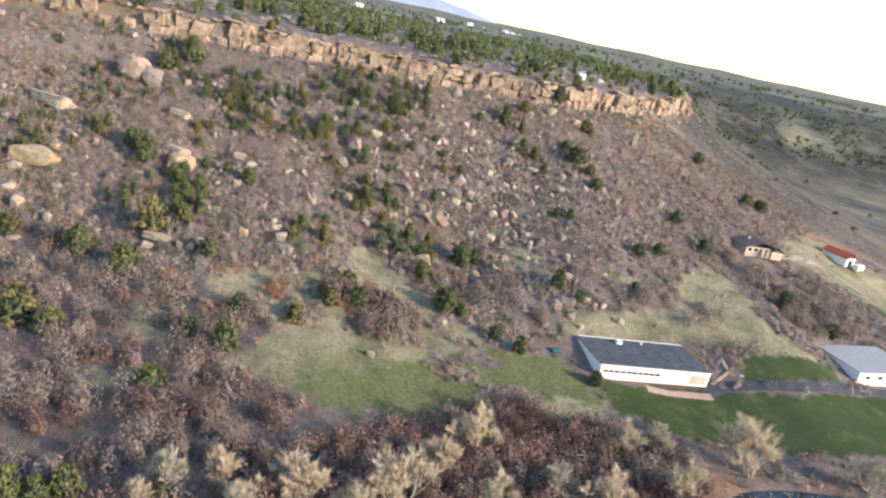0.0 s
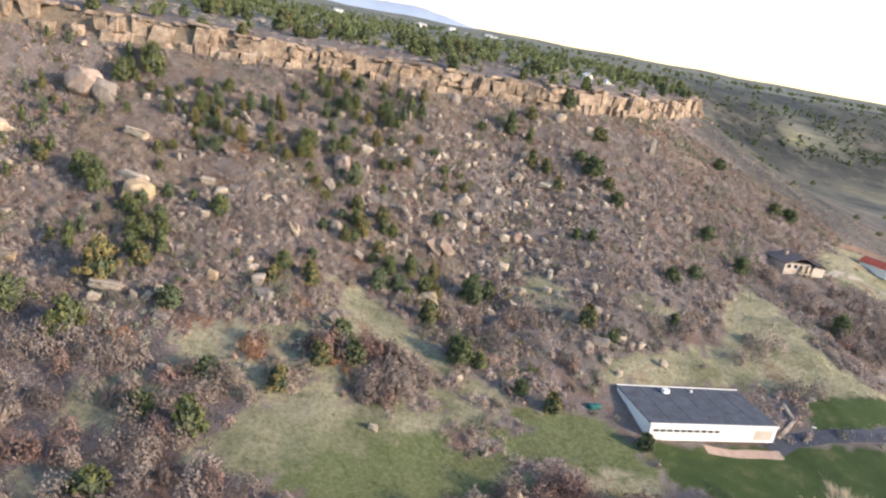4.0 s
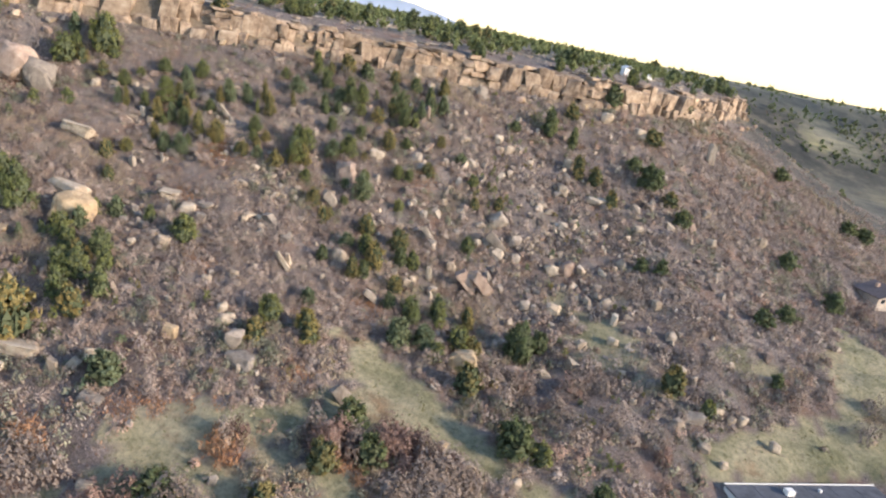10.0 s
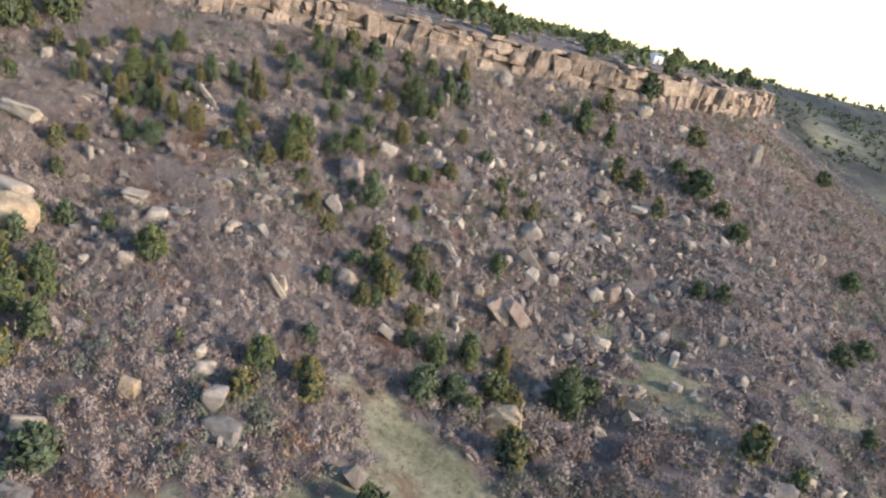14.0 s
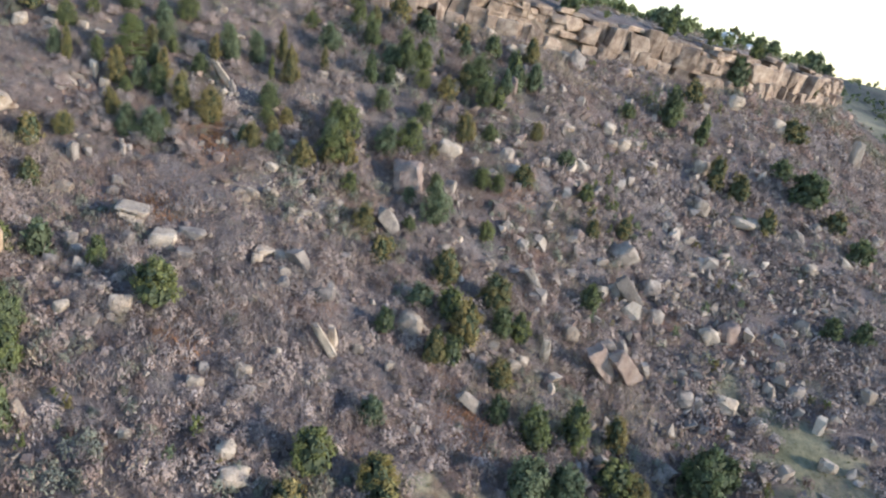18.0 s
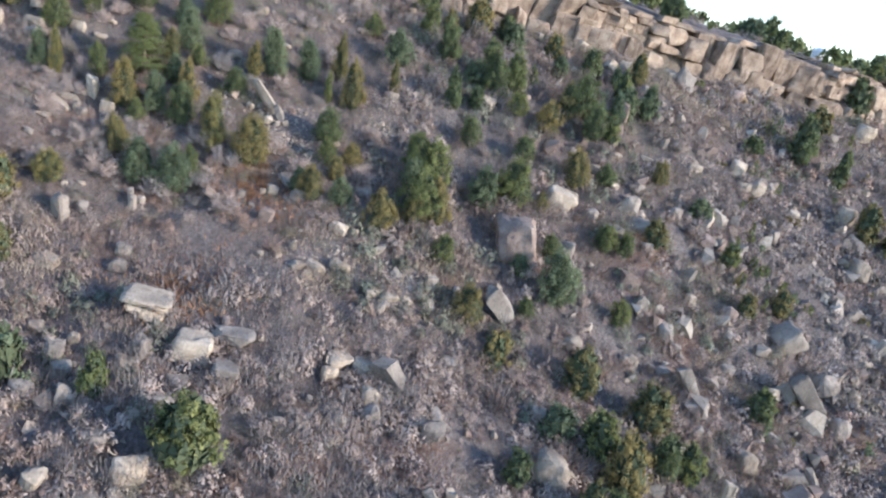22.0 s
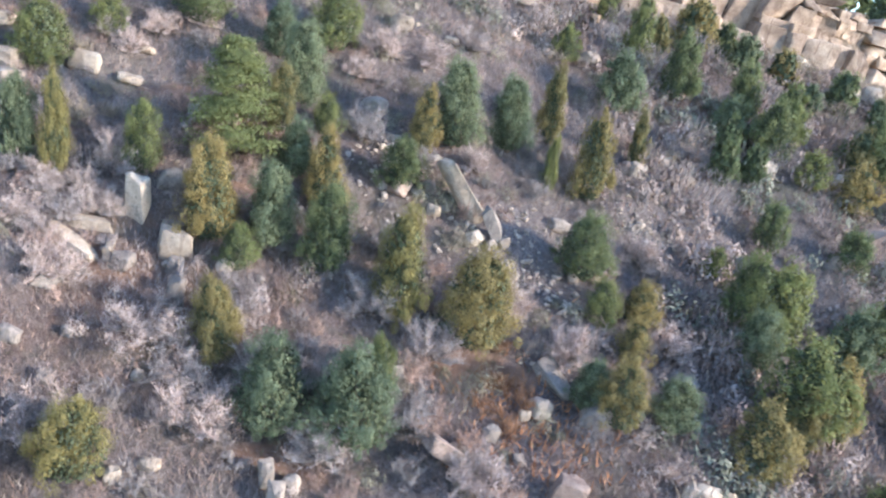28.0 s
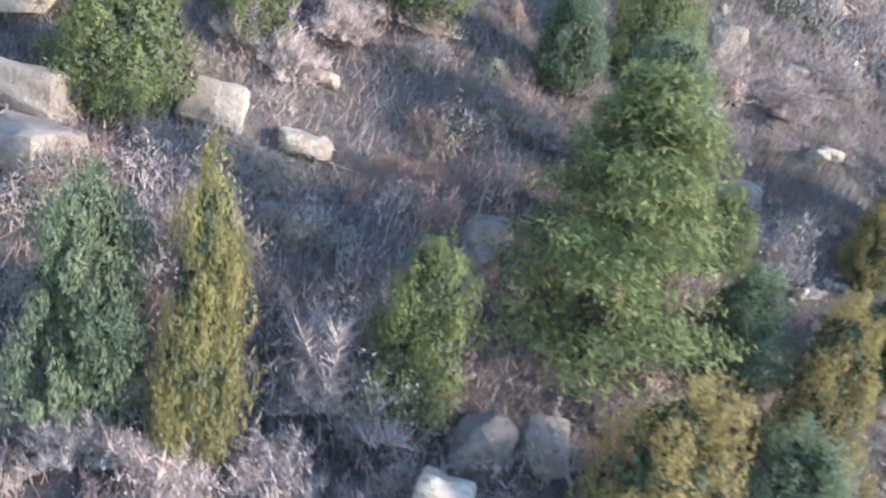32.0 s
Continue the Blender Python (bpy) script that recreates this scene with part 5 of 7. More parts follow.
# ---- the bare cottonwoods by the pond ----
def cottonwood_arrays(seed):
    rng = random.Random(seed)
    wood, fine = [], []

    def grow(p, way, length, r, level):
        q = p + way * length
        wood.append(limb(p, q, r, r * 0.62, 5 if level < 2 else 3))
        if level == 4:
            return
        for _ in range(rng.choice((3, 4)) if level else 5):
            turn = Vector((rng.gauss(0, 0.75), rng.gauss(0, 0.75), rng.gauss(0.7, 0.4)))
            w2 = (Vector(way) + turn * (0.62 if level else 0.5)).normalized()
            start = p + way * length * rng.uniform(0.55, 1.0)
            if level == 3:
                fine.append((np.array(start), np.array(start + np.array(w2) * length * rng.uniform(0.5, 0.9))))
            else:
                grow(np.array(start), np.array(w2), length * rng.uniform(0.6, 0.78), r * 0.5, level + 1)

    for _ in range(7):
        lean = Vector((rng.gauss(0, 0.34), rng.gauss(0, 0.34), 1.0)).normalized()
        grow(np.array((rng.gauss(0, 0.03), rng.gauss(0, 0.03), 0.0)), np.array(lean), rng.uniform(0.26, 0.4), 0.016, 1)
    v = []
    for p, q in fine:
        for _ in range(24):
            a = p + (q - p) * rng.uniform(0, 0.8)
            e = a + (q - p) * rng.uniform(0.4, 0.8) + np.array([rng.gauss(0, 0.03) for _ in range(3)])
            s = np.cross(e - a, [rng.gauss(0, 1) for _ in range(3)])
            s *= 0.0032 / max(np.linalg.norm(s), 1e-6)
            v += [a - s, a + s, e]
    v = np.array(v)
    return join(wood), (v, np.arange(len(v)).reshape(-1, 3))


COTTONWOODS = []
for _s in (3, 8):
    _wood, _fine = cottonwood_arrays(_s)
    COTTONWOODS.append((mesh_of("branching_stem", *_wood, PALE_BARK, True), mesh_of("twigs", *_fine, TWIG_PALE)))


def cottonwood(x, y, h, w):
    rng = random.Random(x + y * 3)
    ob = tagged(new("cottonwood_tree"), "bare pale cottonwood with spreading twigs rising from the thicket", "cottonwood tree", "cottonwoods by the pond")
    limbs, twigs = rng.choice(COTTONWOODS)
    part("branching_stem", limbs, ob)
    part("twig_crown", twigs, ob)
    ob.matrix_world = pose(x, y, float(earth(x, y)) - 0.1, 0, -7, 0) @ pose(0, 0, 0, 0, 0, rng.uniform(0, 360)) @ Matrix.Diagonal((w * 0.95, w * 0.95, h * 0.8, 1))


for _x, _y, _h, _w in ((-33.6, 94.0, 12.3, 8.8), (-26.9, 97.7, 11.5, 7.7), (-12.6, 98.0, 14.0, 13.6), (1.9, 101.1, 17.8, 14.9), (15.6, 126.0, 16.6, 12.8), (9.3, 115.0, 13.9, 9.3), (45.5, 136.3, 11.6, 11.3), (54.2, 136.9, 11.5, 10.1),
                       (74.5, 137.4, 18.8, 19.2), (40.5, 115.6, 13.7, 12.5), (54.8, 120.0, 15.0, 10.7), (101.1, 140.8, 10.8, 10.4), (-20.2, 90.0, 12.3, 11.0), (-2.9, 95.8, 12.7, 10.7), (19.3, 110.0, 11.1, 12.0), (30.1, 116.7, 10.1, 11.5), (-36.6, 89.9, 7.6, 6.8), (4.9, 116.8, 8.9, 8.4)):
    cottonwood(_x, _y, _h, _w)


# ---- buildings ----
def long_shed():
    ob = tagged(new("long_shed"), "long low white building with a dark flat roof", "building")
    ob.matrix_world = pose(43.9, 163.5, -7.0, 0, 0, 15.6)
    L, D, H = 30.9, 15.0, 3.2
    box_part("front_wall", (L, 0.3, H + 0.6), (L / 2, 0.15, H / 2 - 0.3), WHITE_PAINT, ob)
    box_part("side_wall", (0.3, D - 0.6, H + 0.6), (0.15, D / 2, H / 2 - 0.3), WHITE_PAINT, ob)
    box_part("side_wall", (0.3, D - 0.6, H + 0.6), (L - 0.15, D / 2, H / 2 - 0.3), WHITE_PAINT, ob)
    box_part("back_wall", (L, 0.3, H + 0.6), (L / 2, D - 0.15, H / 2 - 0.3), WHITE_PAINT, ob)
    roof = box_part("roof", (L + 0.2, D + 0.3, 0.25), (L / 2, D / 2 + 0.1, H + 0.13), ROOFING, ob)
    for k in range(1, 6):
        box_part("roof_seam", (0.12, D, 0.05), (L * k / 6 - L / 2, 0, 0.14), ROOFING, roof)
    box_part("parapet", (L + 0.2, 0.2, 0.2), (L / 2, D + 0.12, H + 0.34), WHITE_PAINT, ob, label="low white rear parapet")
    box_part("fascia", (L + 0.3, 0.12, 0.42), (L / 2, -0.08, H + 0.1), WHITE_PAINT, ob)
    box_part("roof_vent", (1.5, 1.2, 0.9), (10.6, 12.6, H + 0.7), WHITE_PAINT, ob, label="white rooftop air unit")
    box_part("roof_vent", (0.5, 0.5, 0.5), (17.5, 13.2, H + 0.5), WHITE_PAINT, ob, label="small white rooftop vent")
    for k in range(10):
        w = box_part("window", (1.3, 0.08, 0.5), (1.7 + k * 1.6, -0.02, 1.75), DARK_GLASS, ob)
        box_part("window_sill", (1.4, 0.12, 0.07), (0, -0.04, -0.3), WHITE_PAINT, w)
    box_part("garage_door", (4.4, 0.08, 2.3), (L - 3.2, -0.02, 1.2), TAN_WALL, ob, label="pale garage door")
    box_part("downpipe", (0.12, 0.12, H), (0.1, -0.1, H / 2), GREY_METAL, ob)


def flat_building():
    ob = tagged(new("low_building"), "low white building with a grey flat roof beside the drive", "building")
    ob.matrix_world = pose(126, 198.5, -8.6, 0, 0, 22)
    L, D, H = 26, 17, 3.6
    box_part("front_wall", (L, 0.3, H + 1), (L / 2, 0.15, H / 2 - 0.5), WHITE_PAINT, ob)
    box_part("side_wall", (0.3, D - 0.6, H + 1), (0.15, D / 2, H / 2 - 0.5), WHITE_PAINT, ob)
    box_part("side_wall", (0.3, D - 0.6, H + 1), (L - 0.15, D / 2, H / 2 - 0.5), WHITE_PAINT, ob)
    box_part("back_wall", (L, 0.3, H + 1), (L / 2, D - 0.15, H / 2 - 0.5), WHITE_PAINT, ob)
    box_part("roof", (L + 0.5, D + 0.5, 0.25), (L / 2, D / 2, H + 0.13), GREY_METAL, ob)
    for k in range(4):
        box_part("window", (1.8, 0.08, 0.9), (4 + k * 5, -0.02, 2.0), DARK_GLASS, ob)


def gable(name, size, at, mat, parent, rise, label=""):
    w, d, t = size
    v = []
    for lift in (0, t):
        for yy in (-d / 2, d / 2):
            v += [(-w / 2, yy, lift), (0, yy, rise + lift), (w / 2, yy, lift)]
    f = [(0, 1, 4, 3), (1, 2, 5, 4), (6, 9, 10, 7), (7, 10, 11, 8), (0, 6, 7, 1), (1, 7, 8, 2), (3, 4, 10, 9), (4, 5, 11, 10), (0, 3, 9, 6), (2, 8, 11, 5)]
    me = mesh_of(name, v, f, mat)
    ob = part(name, me, parent, label)
    ob.matrix_local = pose(*at)
    return ob


def house():
    ob = tagged(new("house"), "tan stucco house with a brown hipped roof and stone piers", "house")
    z = float(ground(113, 266))
    ob.matrix_world = pose(114, 268, z - 0.8, 0, 0, 18) @ Matrix.Diagonal((0.82, 0.82, 0.82, 1))
    box_part("main_wall", (15, 9, 4.4), (0, 0, 2.2), TAN_WALL, ob)
    box_part("wing_wall", (6, 6, 3.6), (8.5, -3, 1.8), TAN_WALL, ob)
    roof = gable("roof", (17.5, 11.5, 0.25), (0, 0, 4.4), BROWN_ROOF, ob, 3.0)
    box_part("chimney", (1.1, 1.1, 2.0), (-3, 1.5, 2.4), PATIO, roof)
    gable("wing_roof", (7.2, 7.2, 0.25), (8.5, -3, 3.6), BROWN_ROOF, ob, 1.8)
    for k in range(3):
        box_part("stone_pier", (1.3, 0.9, 4.0), (1 + k * 2.8, -5.3, 2.0), PALE_ROCK, ob)
    box_part("deck", (9, 2.0, 0.25), (3.5, -5.4, 0.9), PALE_BARK, ob)
    for k in range(4):
        w = box_part("window", (1.7, 0.1, 1.5), (-5.4 + k * 3.2, -4.52, 3.3), DARK_GLASS, ob)
        box_part("window_sill", (1.9, 0.16, 0.1), (0, -0.03, -0.8), WHITE_PAINT, w)


def barn():
    ob = tagged(new("barn"), "small white barn with a red metal roof beside the track", "barn")
    ob.matrix_world = pose(163, 301, float(ground(163, 301)) - 0.3, 0, 0, 35)
    box_part("walls", (7, 11, 3.4), (0, 0, 1.7), WHITE_PAINT, ob)
    gable("roof", (8, 12, 0.15), (0, 0, 3.4), RED_ROOF, ob, 1.8)
    box_part("door", (2.6, 0.1, 2.4), (0, -5.52, 1.3), DARK_GLASS, ob)


def camper(x, y, rz):
    ob = tagged(new("camper_trailer"), "white camper trailer parked by the barn", "trailer")
    ob.matrix_world = pose(x, y, float(ground(x, y)), 0, 0, rz)
    box_part("body", (6.2, 2.4, 2.4), (0, 0, 1.75), WHITE_PAINT, ob, bevel=0.25)
    box_part("window", (1.4, 0.06, 0.7), (-1, -1.21, 2.1), DARK_GLASS, ob)
    for sx in (-0.5, 0.5):
        for sy in (-1.1, 1.1):
            bm = bmesh.new()
            bmesh.ops.create_cone(bm, cap_ends=True, segments=16, radius1=0.36, radius2=0.36, depth=0.24)
            me = bpy.data.meshes.new("wheel")
            bm.to_mesh(me)
            bm.free()
            me.materials.append(DARK_GLASS)
            part("wheel", me, ob).matrix_local = pose(sx, sy, 0.36, 90, 0, 0)


def small_hut(x, y, w, h, name, label):
    ob = tagged(new(name), label, "hut")
    ob.matrix_world = pose(x, y, float(ground(x, y)) - 0.3, 0, 0, 20)
    box_part("walls", (w, w * 0.8, h), (0, 0, h / 2), WHITE_PAINT, ob)
    gable("roof", (w * 1.1, w * 0.9, 0.12), (0, 0, h), WHITE_PAINT, ob, h * 0.3)
    box_part("door", (w * 0.25, 0.06, h * 0.7), (0, -w * 0.4 - 0.02, h * 0.38), GREY_METAL, ob)


def ribbon(name, line, width, mat, label, category, lift=0.1):
    pts = []
    for (ax, ay), (bx, by) in zip(line, line[1:]):
        n = max(2, int(math.dist((ax, ay), (bx, by)) / 1.5))
        pts += [(ax + (bx - ax) * k / n, ay + (by - ay) * k / n) for k in range(n)]
    pts.append(line[-1])
    v = []
    for k, (x, y) in enumerate(pts):
        ax, ay = pts[max(0, k - 2)]
        bx, by = pts[min(len(pts) - 1, k + 2)]
        n = math.hypot(bx - ax, by - ay)
        ux, uy = (bx - ax) / n, (by - ay) / n
        for s in (-0.5, 0.0, 0.5):
            qx, qy = x - uy * width * s, y + ux * width * s
            v.append((qx, qy, float(earth(qx, qy)) + lift))
        for s in (0.5, -0.5):
            qx, qy = x - uy * width * s, y + ux * width * s
            v.append((qx, qy, float(earth(qx, qy)) - 0.25))
    f = []
    for k in range(len(pts) - 1):
        for j in range(5):
            a, b = k * 5 + j, k * 5 + (j + 1) % 5
            f.append((a, a + 5, b + 5, b))
    return tagged(new(name, mesh_of(name, v, f, mat, True, 40)), label, category, kind="structure")


def lamp_post(x, y):
    ob = tagged(new("lamp_post"), "white lamp post beside the asphalt driveway", "lamp post")
    ob.matrix_world = pose(x, y, float(earth(x, y)))
    part("pole", mesh_of("pole", *limb((0, 0, -0.3), (0, 0, 4.2), 0.09, 0.06, 8), GREY_METAL, True), ob)
    box_part("lamp_head", (0.9, 0.35, 0.22), (0.25, 0, 4.25), WHITE_PAINT, ob, label="white lamp head")


long_shed()
flat_building()
lamp_post(81.7, 173.3)
ribbon("stone_edging", [(75.6, 173.8), (78.7, 177.2), (81.5, 180.4), (81.2, 182.3), (81.1, 185.9)], 0.7, PALE_ROCK, "pale curved stone edging beside the building", "edging", 0.4)
house()
barn()
camper(171, 298, 40)
small_hut(45.6, 343, 3.4, 2.8, "hut", "small white hut among junipers on the mesa top")
small_hut(56, 352, 2.2, 1.6, "tank_shed", "low white shed among junipers on the mesa top")
for _x, _y, _w, _h in ((43, 1583, 26, 9), (70, 1600, 18, 6), (-5, 1560, 10, 5), (-140, 820, 9, 5), (-70, 1100, 12, 5), (-30, 1250, 9, 5)):
    small_hut(_x, _y, _w, _h, "farm_building", "distant white farm building on the plain")
ribbon("driveway", [(73, 169.5), (79, 174), (88, 176.5), (100, 179), (118, 190), (128, 196), (150, 204)], 4.2, ASPHALT, "dark asphalt driveway beside the lawn", "driveway")
ribbon("patio", [(57, 165.4), (64, 166.2), (70, 167.8), (74.5, 168.6)], 2.6, PATIO, "pink flagstone apron before the white building", "patio", 0.12)
ribbon("gravel_track", [(126, 270), (136, 279), (147, 283), (156, 275), (165, 263), (176, 250), (196, 240)], 2.6, DIRT_TRACK, "pale gravel track across the pasture", "track")
_px, _py, _pw, _ph = POND
_a = np.arange(40) * 6.2832 / 40
_ring = np.stack([_px + np.cos(_a) * _pw * 1.2, _py + np.sin(_a) * _ph * 1.2 + 0.18 * np.cos(_a) * _pw * 1.2, np.full(40, float(ground(_px, _py)) - 0.75)], 1)
_pond = mesh_of("pond", np.concatenate([_ring, [[_px, _py, _ring[0, 2]]]]), np.array([(k, (k + 1) % 40, 40) for k in range(40)]), WATER)
tagged(new("pond", _pond), "dark still pond below a bare earth bank", "pond", kind="structure")
_tarp = tagged(new("covered_pile", ROCKS["gr"][1].copy()), "low pile under a teal tarpaulin at the meadow's edge", "covered pile")
_tarp.data.materials[0] = TEAL_TARP
_tarp.matrix_world = pose(33.5, 169, float(ground(33.5, 169)) + 0.45, 0, 0, 20) @ Matrix.Diagonal((3.4, 1.8, 1.3, 1))
build_brush()


# ---- trees on the mesa top ----
def mesa_trees():
    rng = random.Random(77)
    kinds = "gddbgo"
    made, tries = 0, 0
    while made < 70 and tries < 6000:
        tries += 1
        x, back = rng.uniform(-260, 170), 2 + 75 * rng.random() ** 1.8
        y = np.interp(x, [p[0] for p in RIM[2:14]], [p[1] for p in RIM[2:14]]) + back
        d, _ = rim_distance(np.array(x), np.array(y))
        if d > -2.5 or float(relief(np.array(x), np.array(y), 40, 71)) < rng.uniform(-0.9, 0.5):
            continue
        if abs(x - 45) < 7 and -10 < y - 335 < 14 and y < 344:
            continue
        h = rng.uniform(3.6, 6.8)
        juniper(round(x, 1), round(float(y), 1), h, h * rng.uniform(0.6, 0.95), rng.choice(kinds), 1 if back < 22 and -70 < x < 60 else 0, "junipers on the mesa top", "on the mesa top")
        made += 1


mesa_trees()
JUNIPERS.clear()
_rng = np.random.RandomState(91)
_n = 2600
_x, _y = _rng.uniform(-900, 900, _n), _rng.uniform(380, 1700, _n)
_d, _ = rim_distance(_x, _y)
_keep = (relief(_x, _y, 160, 92) + _rng.normal(scale=0.4, size=_n) > 0.1) & ~((_d > -20) & (_x < 140))
_w = _rng.uniform(3, 6.5, _n)
_light = [crown_arrays(s, 46, 16, 0.3, "round") for s in (31, 32, 33)]
scatter("far_woods", _light, np.stack([_x, _y, _w, _w * 0.85], 1)[_keep][:1100], LEAF["d"], "distant dark junipers scattered over the plain", "trees", 93)
_x, _y = _rng.uniform(130, 900, 5000), _rng.uniform(250, 760, 5000)
_d, _ = rim_distance(_x, _y)
_keep = (_d > 2) & (relief(_x, _y, 60, 95) + _rng.normal(scale=0.4, size=5000) > 0.25)
_w = _rng.uniform(1.5, 3.5, 5000)
scatter("valley_brush", FAR_SHRUB[:2], np.stack([_x, _y, _w, _w * 0.7], 1)[_keep][:750], TWIG_DARK, "dark brush scattered over the far valley", "brush", 96)
_x, _y = _rng.uniform(-330, 200, 5200), _rng.uniform(245, 640, 5200)
_d, _ = rim_distance(_x, _y)
_keep = (_d < -5) & (_d > -330) & (relief(_x, _y, 45, 97) + _rng.normal(scale=0.5, size=5200) > 0.15) & (np.hypot(_x - 46, _y - 338) > 9)
_w = _rng.uniform(1.8, 5.4, 5200)
scatter("mesa_woods", _light, np.stack([_x, _y, _w, _w * 0.9], 1)[_keep], LEAF["d"], "dark junipers further back on the mesa top", "trees", 98)
_x, _y = _rng.uniform(130, 1000, 9000), _rng.uniform(480, 780, 9000)
_d, _ = rim_distance(_x, _y)
_keep = (_d > -12) & (_d < 75) & (relief(_x, _y, 50, 99) > -0.35)
_w = _rng.uniform(3, 6.5, 9000)
_small = [crown_arrays(s, 20, 8, 0.45, "round") for s in (34, 35, 36)]
scatter("valley_woods", _small, np.stack([_x, _y, _w * 0.62, _w * 0.45], 1)[_keep][:2600], LEAF["d"], "dark woods on the far escarpment", "trees", 100)


# ---- the mountains on the skyline, with distance haze painted as pale blue ----
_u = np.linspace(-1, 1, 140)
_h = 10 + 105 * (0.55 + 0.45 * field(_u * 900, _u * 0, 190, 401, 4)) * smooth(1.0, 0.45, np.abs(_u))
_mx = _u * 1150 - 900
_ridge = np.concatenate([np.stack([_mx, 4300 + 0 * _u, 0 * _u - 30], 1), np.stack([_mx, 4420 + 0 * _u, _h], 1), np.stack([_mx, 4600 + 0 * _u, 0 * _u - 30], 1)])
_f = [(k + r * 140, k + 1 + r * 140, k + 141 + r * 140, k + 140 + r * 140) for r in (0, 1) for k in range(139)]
tagged(new("mountains_backdrop", mesh_of("mountains_backdrop", _ridge, _f, HAZED_MOUNTAIN, True)), "low mountains along the far skyline, blue haze in their colour", "mountains", kind="structure")


def dead_log(x0, y0, x1, y1):
    """A split, weathered trunk lying up the slope, with stubs of boughs."""
    rng = np.random.RandomState(5)
    p, q = np.array((x0, y0, float(earth(x0, y0)) + 0.15)), np.array((x1, y1, float(earth(x1, y1)) + 0.45))
    ob = tagged(new("dead_log"), "dark grey split juniper log lying weathered on the slope", "log")
    for k in range(7):
        s = rng.normal(scale=0.1, size=3) * (1, 1, 0.5)
        bow = (p + q) / 2 + s * 1.6 + (0, 0, 0.18)
        e = rng.normal(scale=0.1, size=3)
        part("split_strand", mesh_of("split_strand", *join([limb(p + s * 1.2, bow, 0.06, 0.09, 6), limb(bow, q + e, 0.09, 0.03, 6)]), DEAD_WOOD, True), ob)
    for k in range(3):
        b = p + (q - p) * (0.3 + 0.25 * k)
        part("stub", mesh_of("stub", *limb(b, b + rng.normal(scale=0.35, size=3) + (0, 0, 0.35), 0.05, 0.015, 5), DEAD_WOOD, True), ob)
    return ob


# ---- boulders, one by one: x, y, width, height, kind, lean ----
boulder(-85.1, 243.3, 1.6, 1.2, "wb")
boulder(-88.7, 241.7, 2.3, 1.1, "wb")
boulder(-88.0, 240.0, 2.2, 0.9, "gb")
boulder(-90.3, 244.9, 1.6, 0.8, "wb")
boulder(-78.3, 240.5, 1.1, 1.2, "gr")
boulder(-78.3, 236.2, 1.2, 1.1, "gr")
boulder(-77.0, 232.8, 1.6, 1.4, "wb")
boulder(-82.8, 243.6, 1.4, 0.5, "wr")
boulder(-82.9, 246.3, 1.1, 0.5, "wr")
boulder(-77.6, 234.4, 1.1, 0.5, "gr")
boulder(-77.1, 236.3, 1.1, 1.1, "gr")
boulder(-78.8, 231.1, 1.1, 0.8, "gr")
boulder(-74.6, 232.1, 0.8, 0.6, "wr")
boulder(-76.7, 231.8, 0.7, 0.6, "gr")
lying_slab(-81.1, 231.6, 2.6, 1.1, -20, "w")
lying_slab(-80.7, 229.9, 1.7, 1.0, -8, "g")
lying_slab(-81.0, 228.8, 1.1, 0.9, 25, "g")
lying_slab(-80.8, 233.1, 1.8, 0.6, 11, "w")
lying_slab(-79.6, 231.9, 1.1, 0.4, 97, "w")
lying_slab(-79.8, 234.3, 0.9, 0.5, -141, "w")
dead_log(-76.4, 229.9, -76.3, 231.5)
boulder(-79.3, 234.3, 1.1, 2.3, "wl", -6)
boulder(-78.3, 240.0, 0.7, 1.2, "pr")
boulder(-77.4, 234.1, 0.8, 0.5, "gr")
boulder(-82.5, 243.6, 0.8, 0.5, "wr")
boulder(-83.2, 240.4, 0.6, 0.6, "gr")
boulder(-68.3, 253.6, 1.6, 1.2, "wr")
boulder(-64.1, 250.5, 1.0, 0.5, "wr")
boulder(-68.9, 245.4, 0.3, 0.5, "wr")
boulder(-68.3, 244.5, 0.7, 0.4, "wr")
boulder(-67.0, 240.5, 1.1, 1.1, "pb", 14)
boulder(-65.2, 241.0, 0.8, 1.5, "pb", -21)
boulder(-63.6, 240.1, 1.1, 4.0, "wl", -46)
boulder(-64.9, 239.7, 0.8, 0.7, "wr")
boulder(-61.6, 238.9, 0.8, 2.1, "gl", -36)
boulder(-60.8, 238.6, 0.7, 1.5, "gb", -31)
boulder(-52.9, 259.6, 1.7, 1.2, "wr", 4)
boulder(-79.5, 231.3, 0.4, 0.8, "ws")
boulder(-76.2, 230.0, 0.8, 1.5, "gs")
boulder(-76.8, 231.5, 0.5, 0.5, "gr")
boulder(-62.6, 238.3, 1.0, 1.0, "wr")
boulder(-61.5, 238.2, 0.6, 0.6, "gr")
boulder(-63.5, 238.5, 0.6, 1.0, "wb")
boulder(-67.9, 244.1, 0.7, 0.5, "wr")
boulder(-64.8, 250.1, 0.8, 0.6, "wr")
boulder(-69.1, 246.9, 1.7, 1.0, "gr")
boulder(-56.9, 241.9, 1.4, 0.8, "gr")
boulder(-56.5, 237.9, 0.7, 0.6, "wr")
boulder(-55.1, 238.5, 1.0, 0.5, "wr")
boulder(-51.3, 248.8, 0.8, 1.0, "pr")
boulder(-55.8, 245.5, 0.6, 0.6, "wr")
boulder(-74.6, 232.0, 0.6, 0.5, "gr")
boulder(-57.3, 233.8, 1.1, 0.8, "gr")
boulder(-54.4, 236.3, 0.8, 0.8, "gr")
boulder(-64.6, 254.2, 1.1, 0.5, "wr")
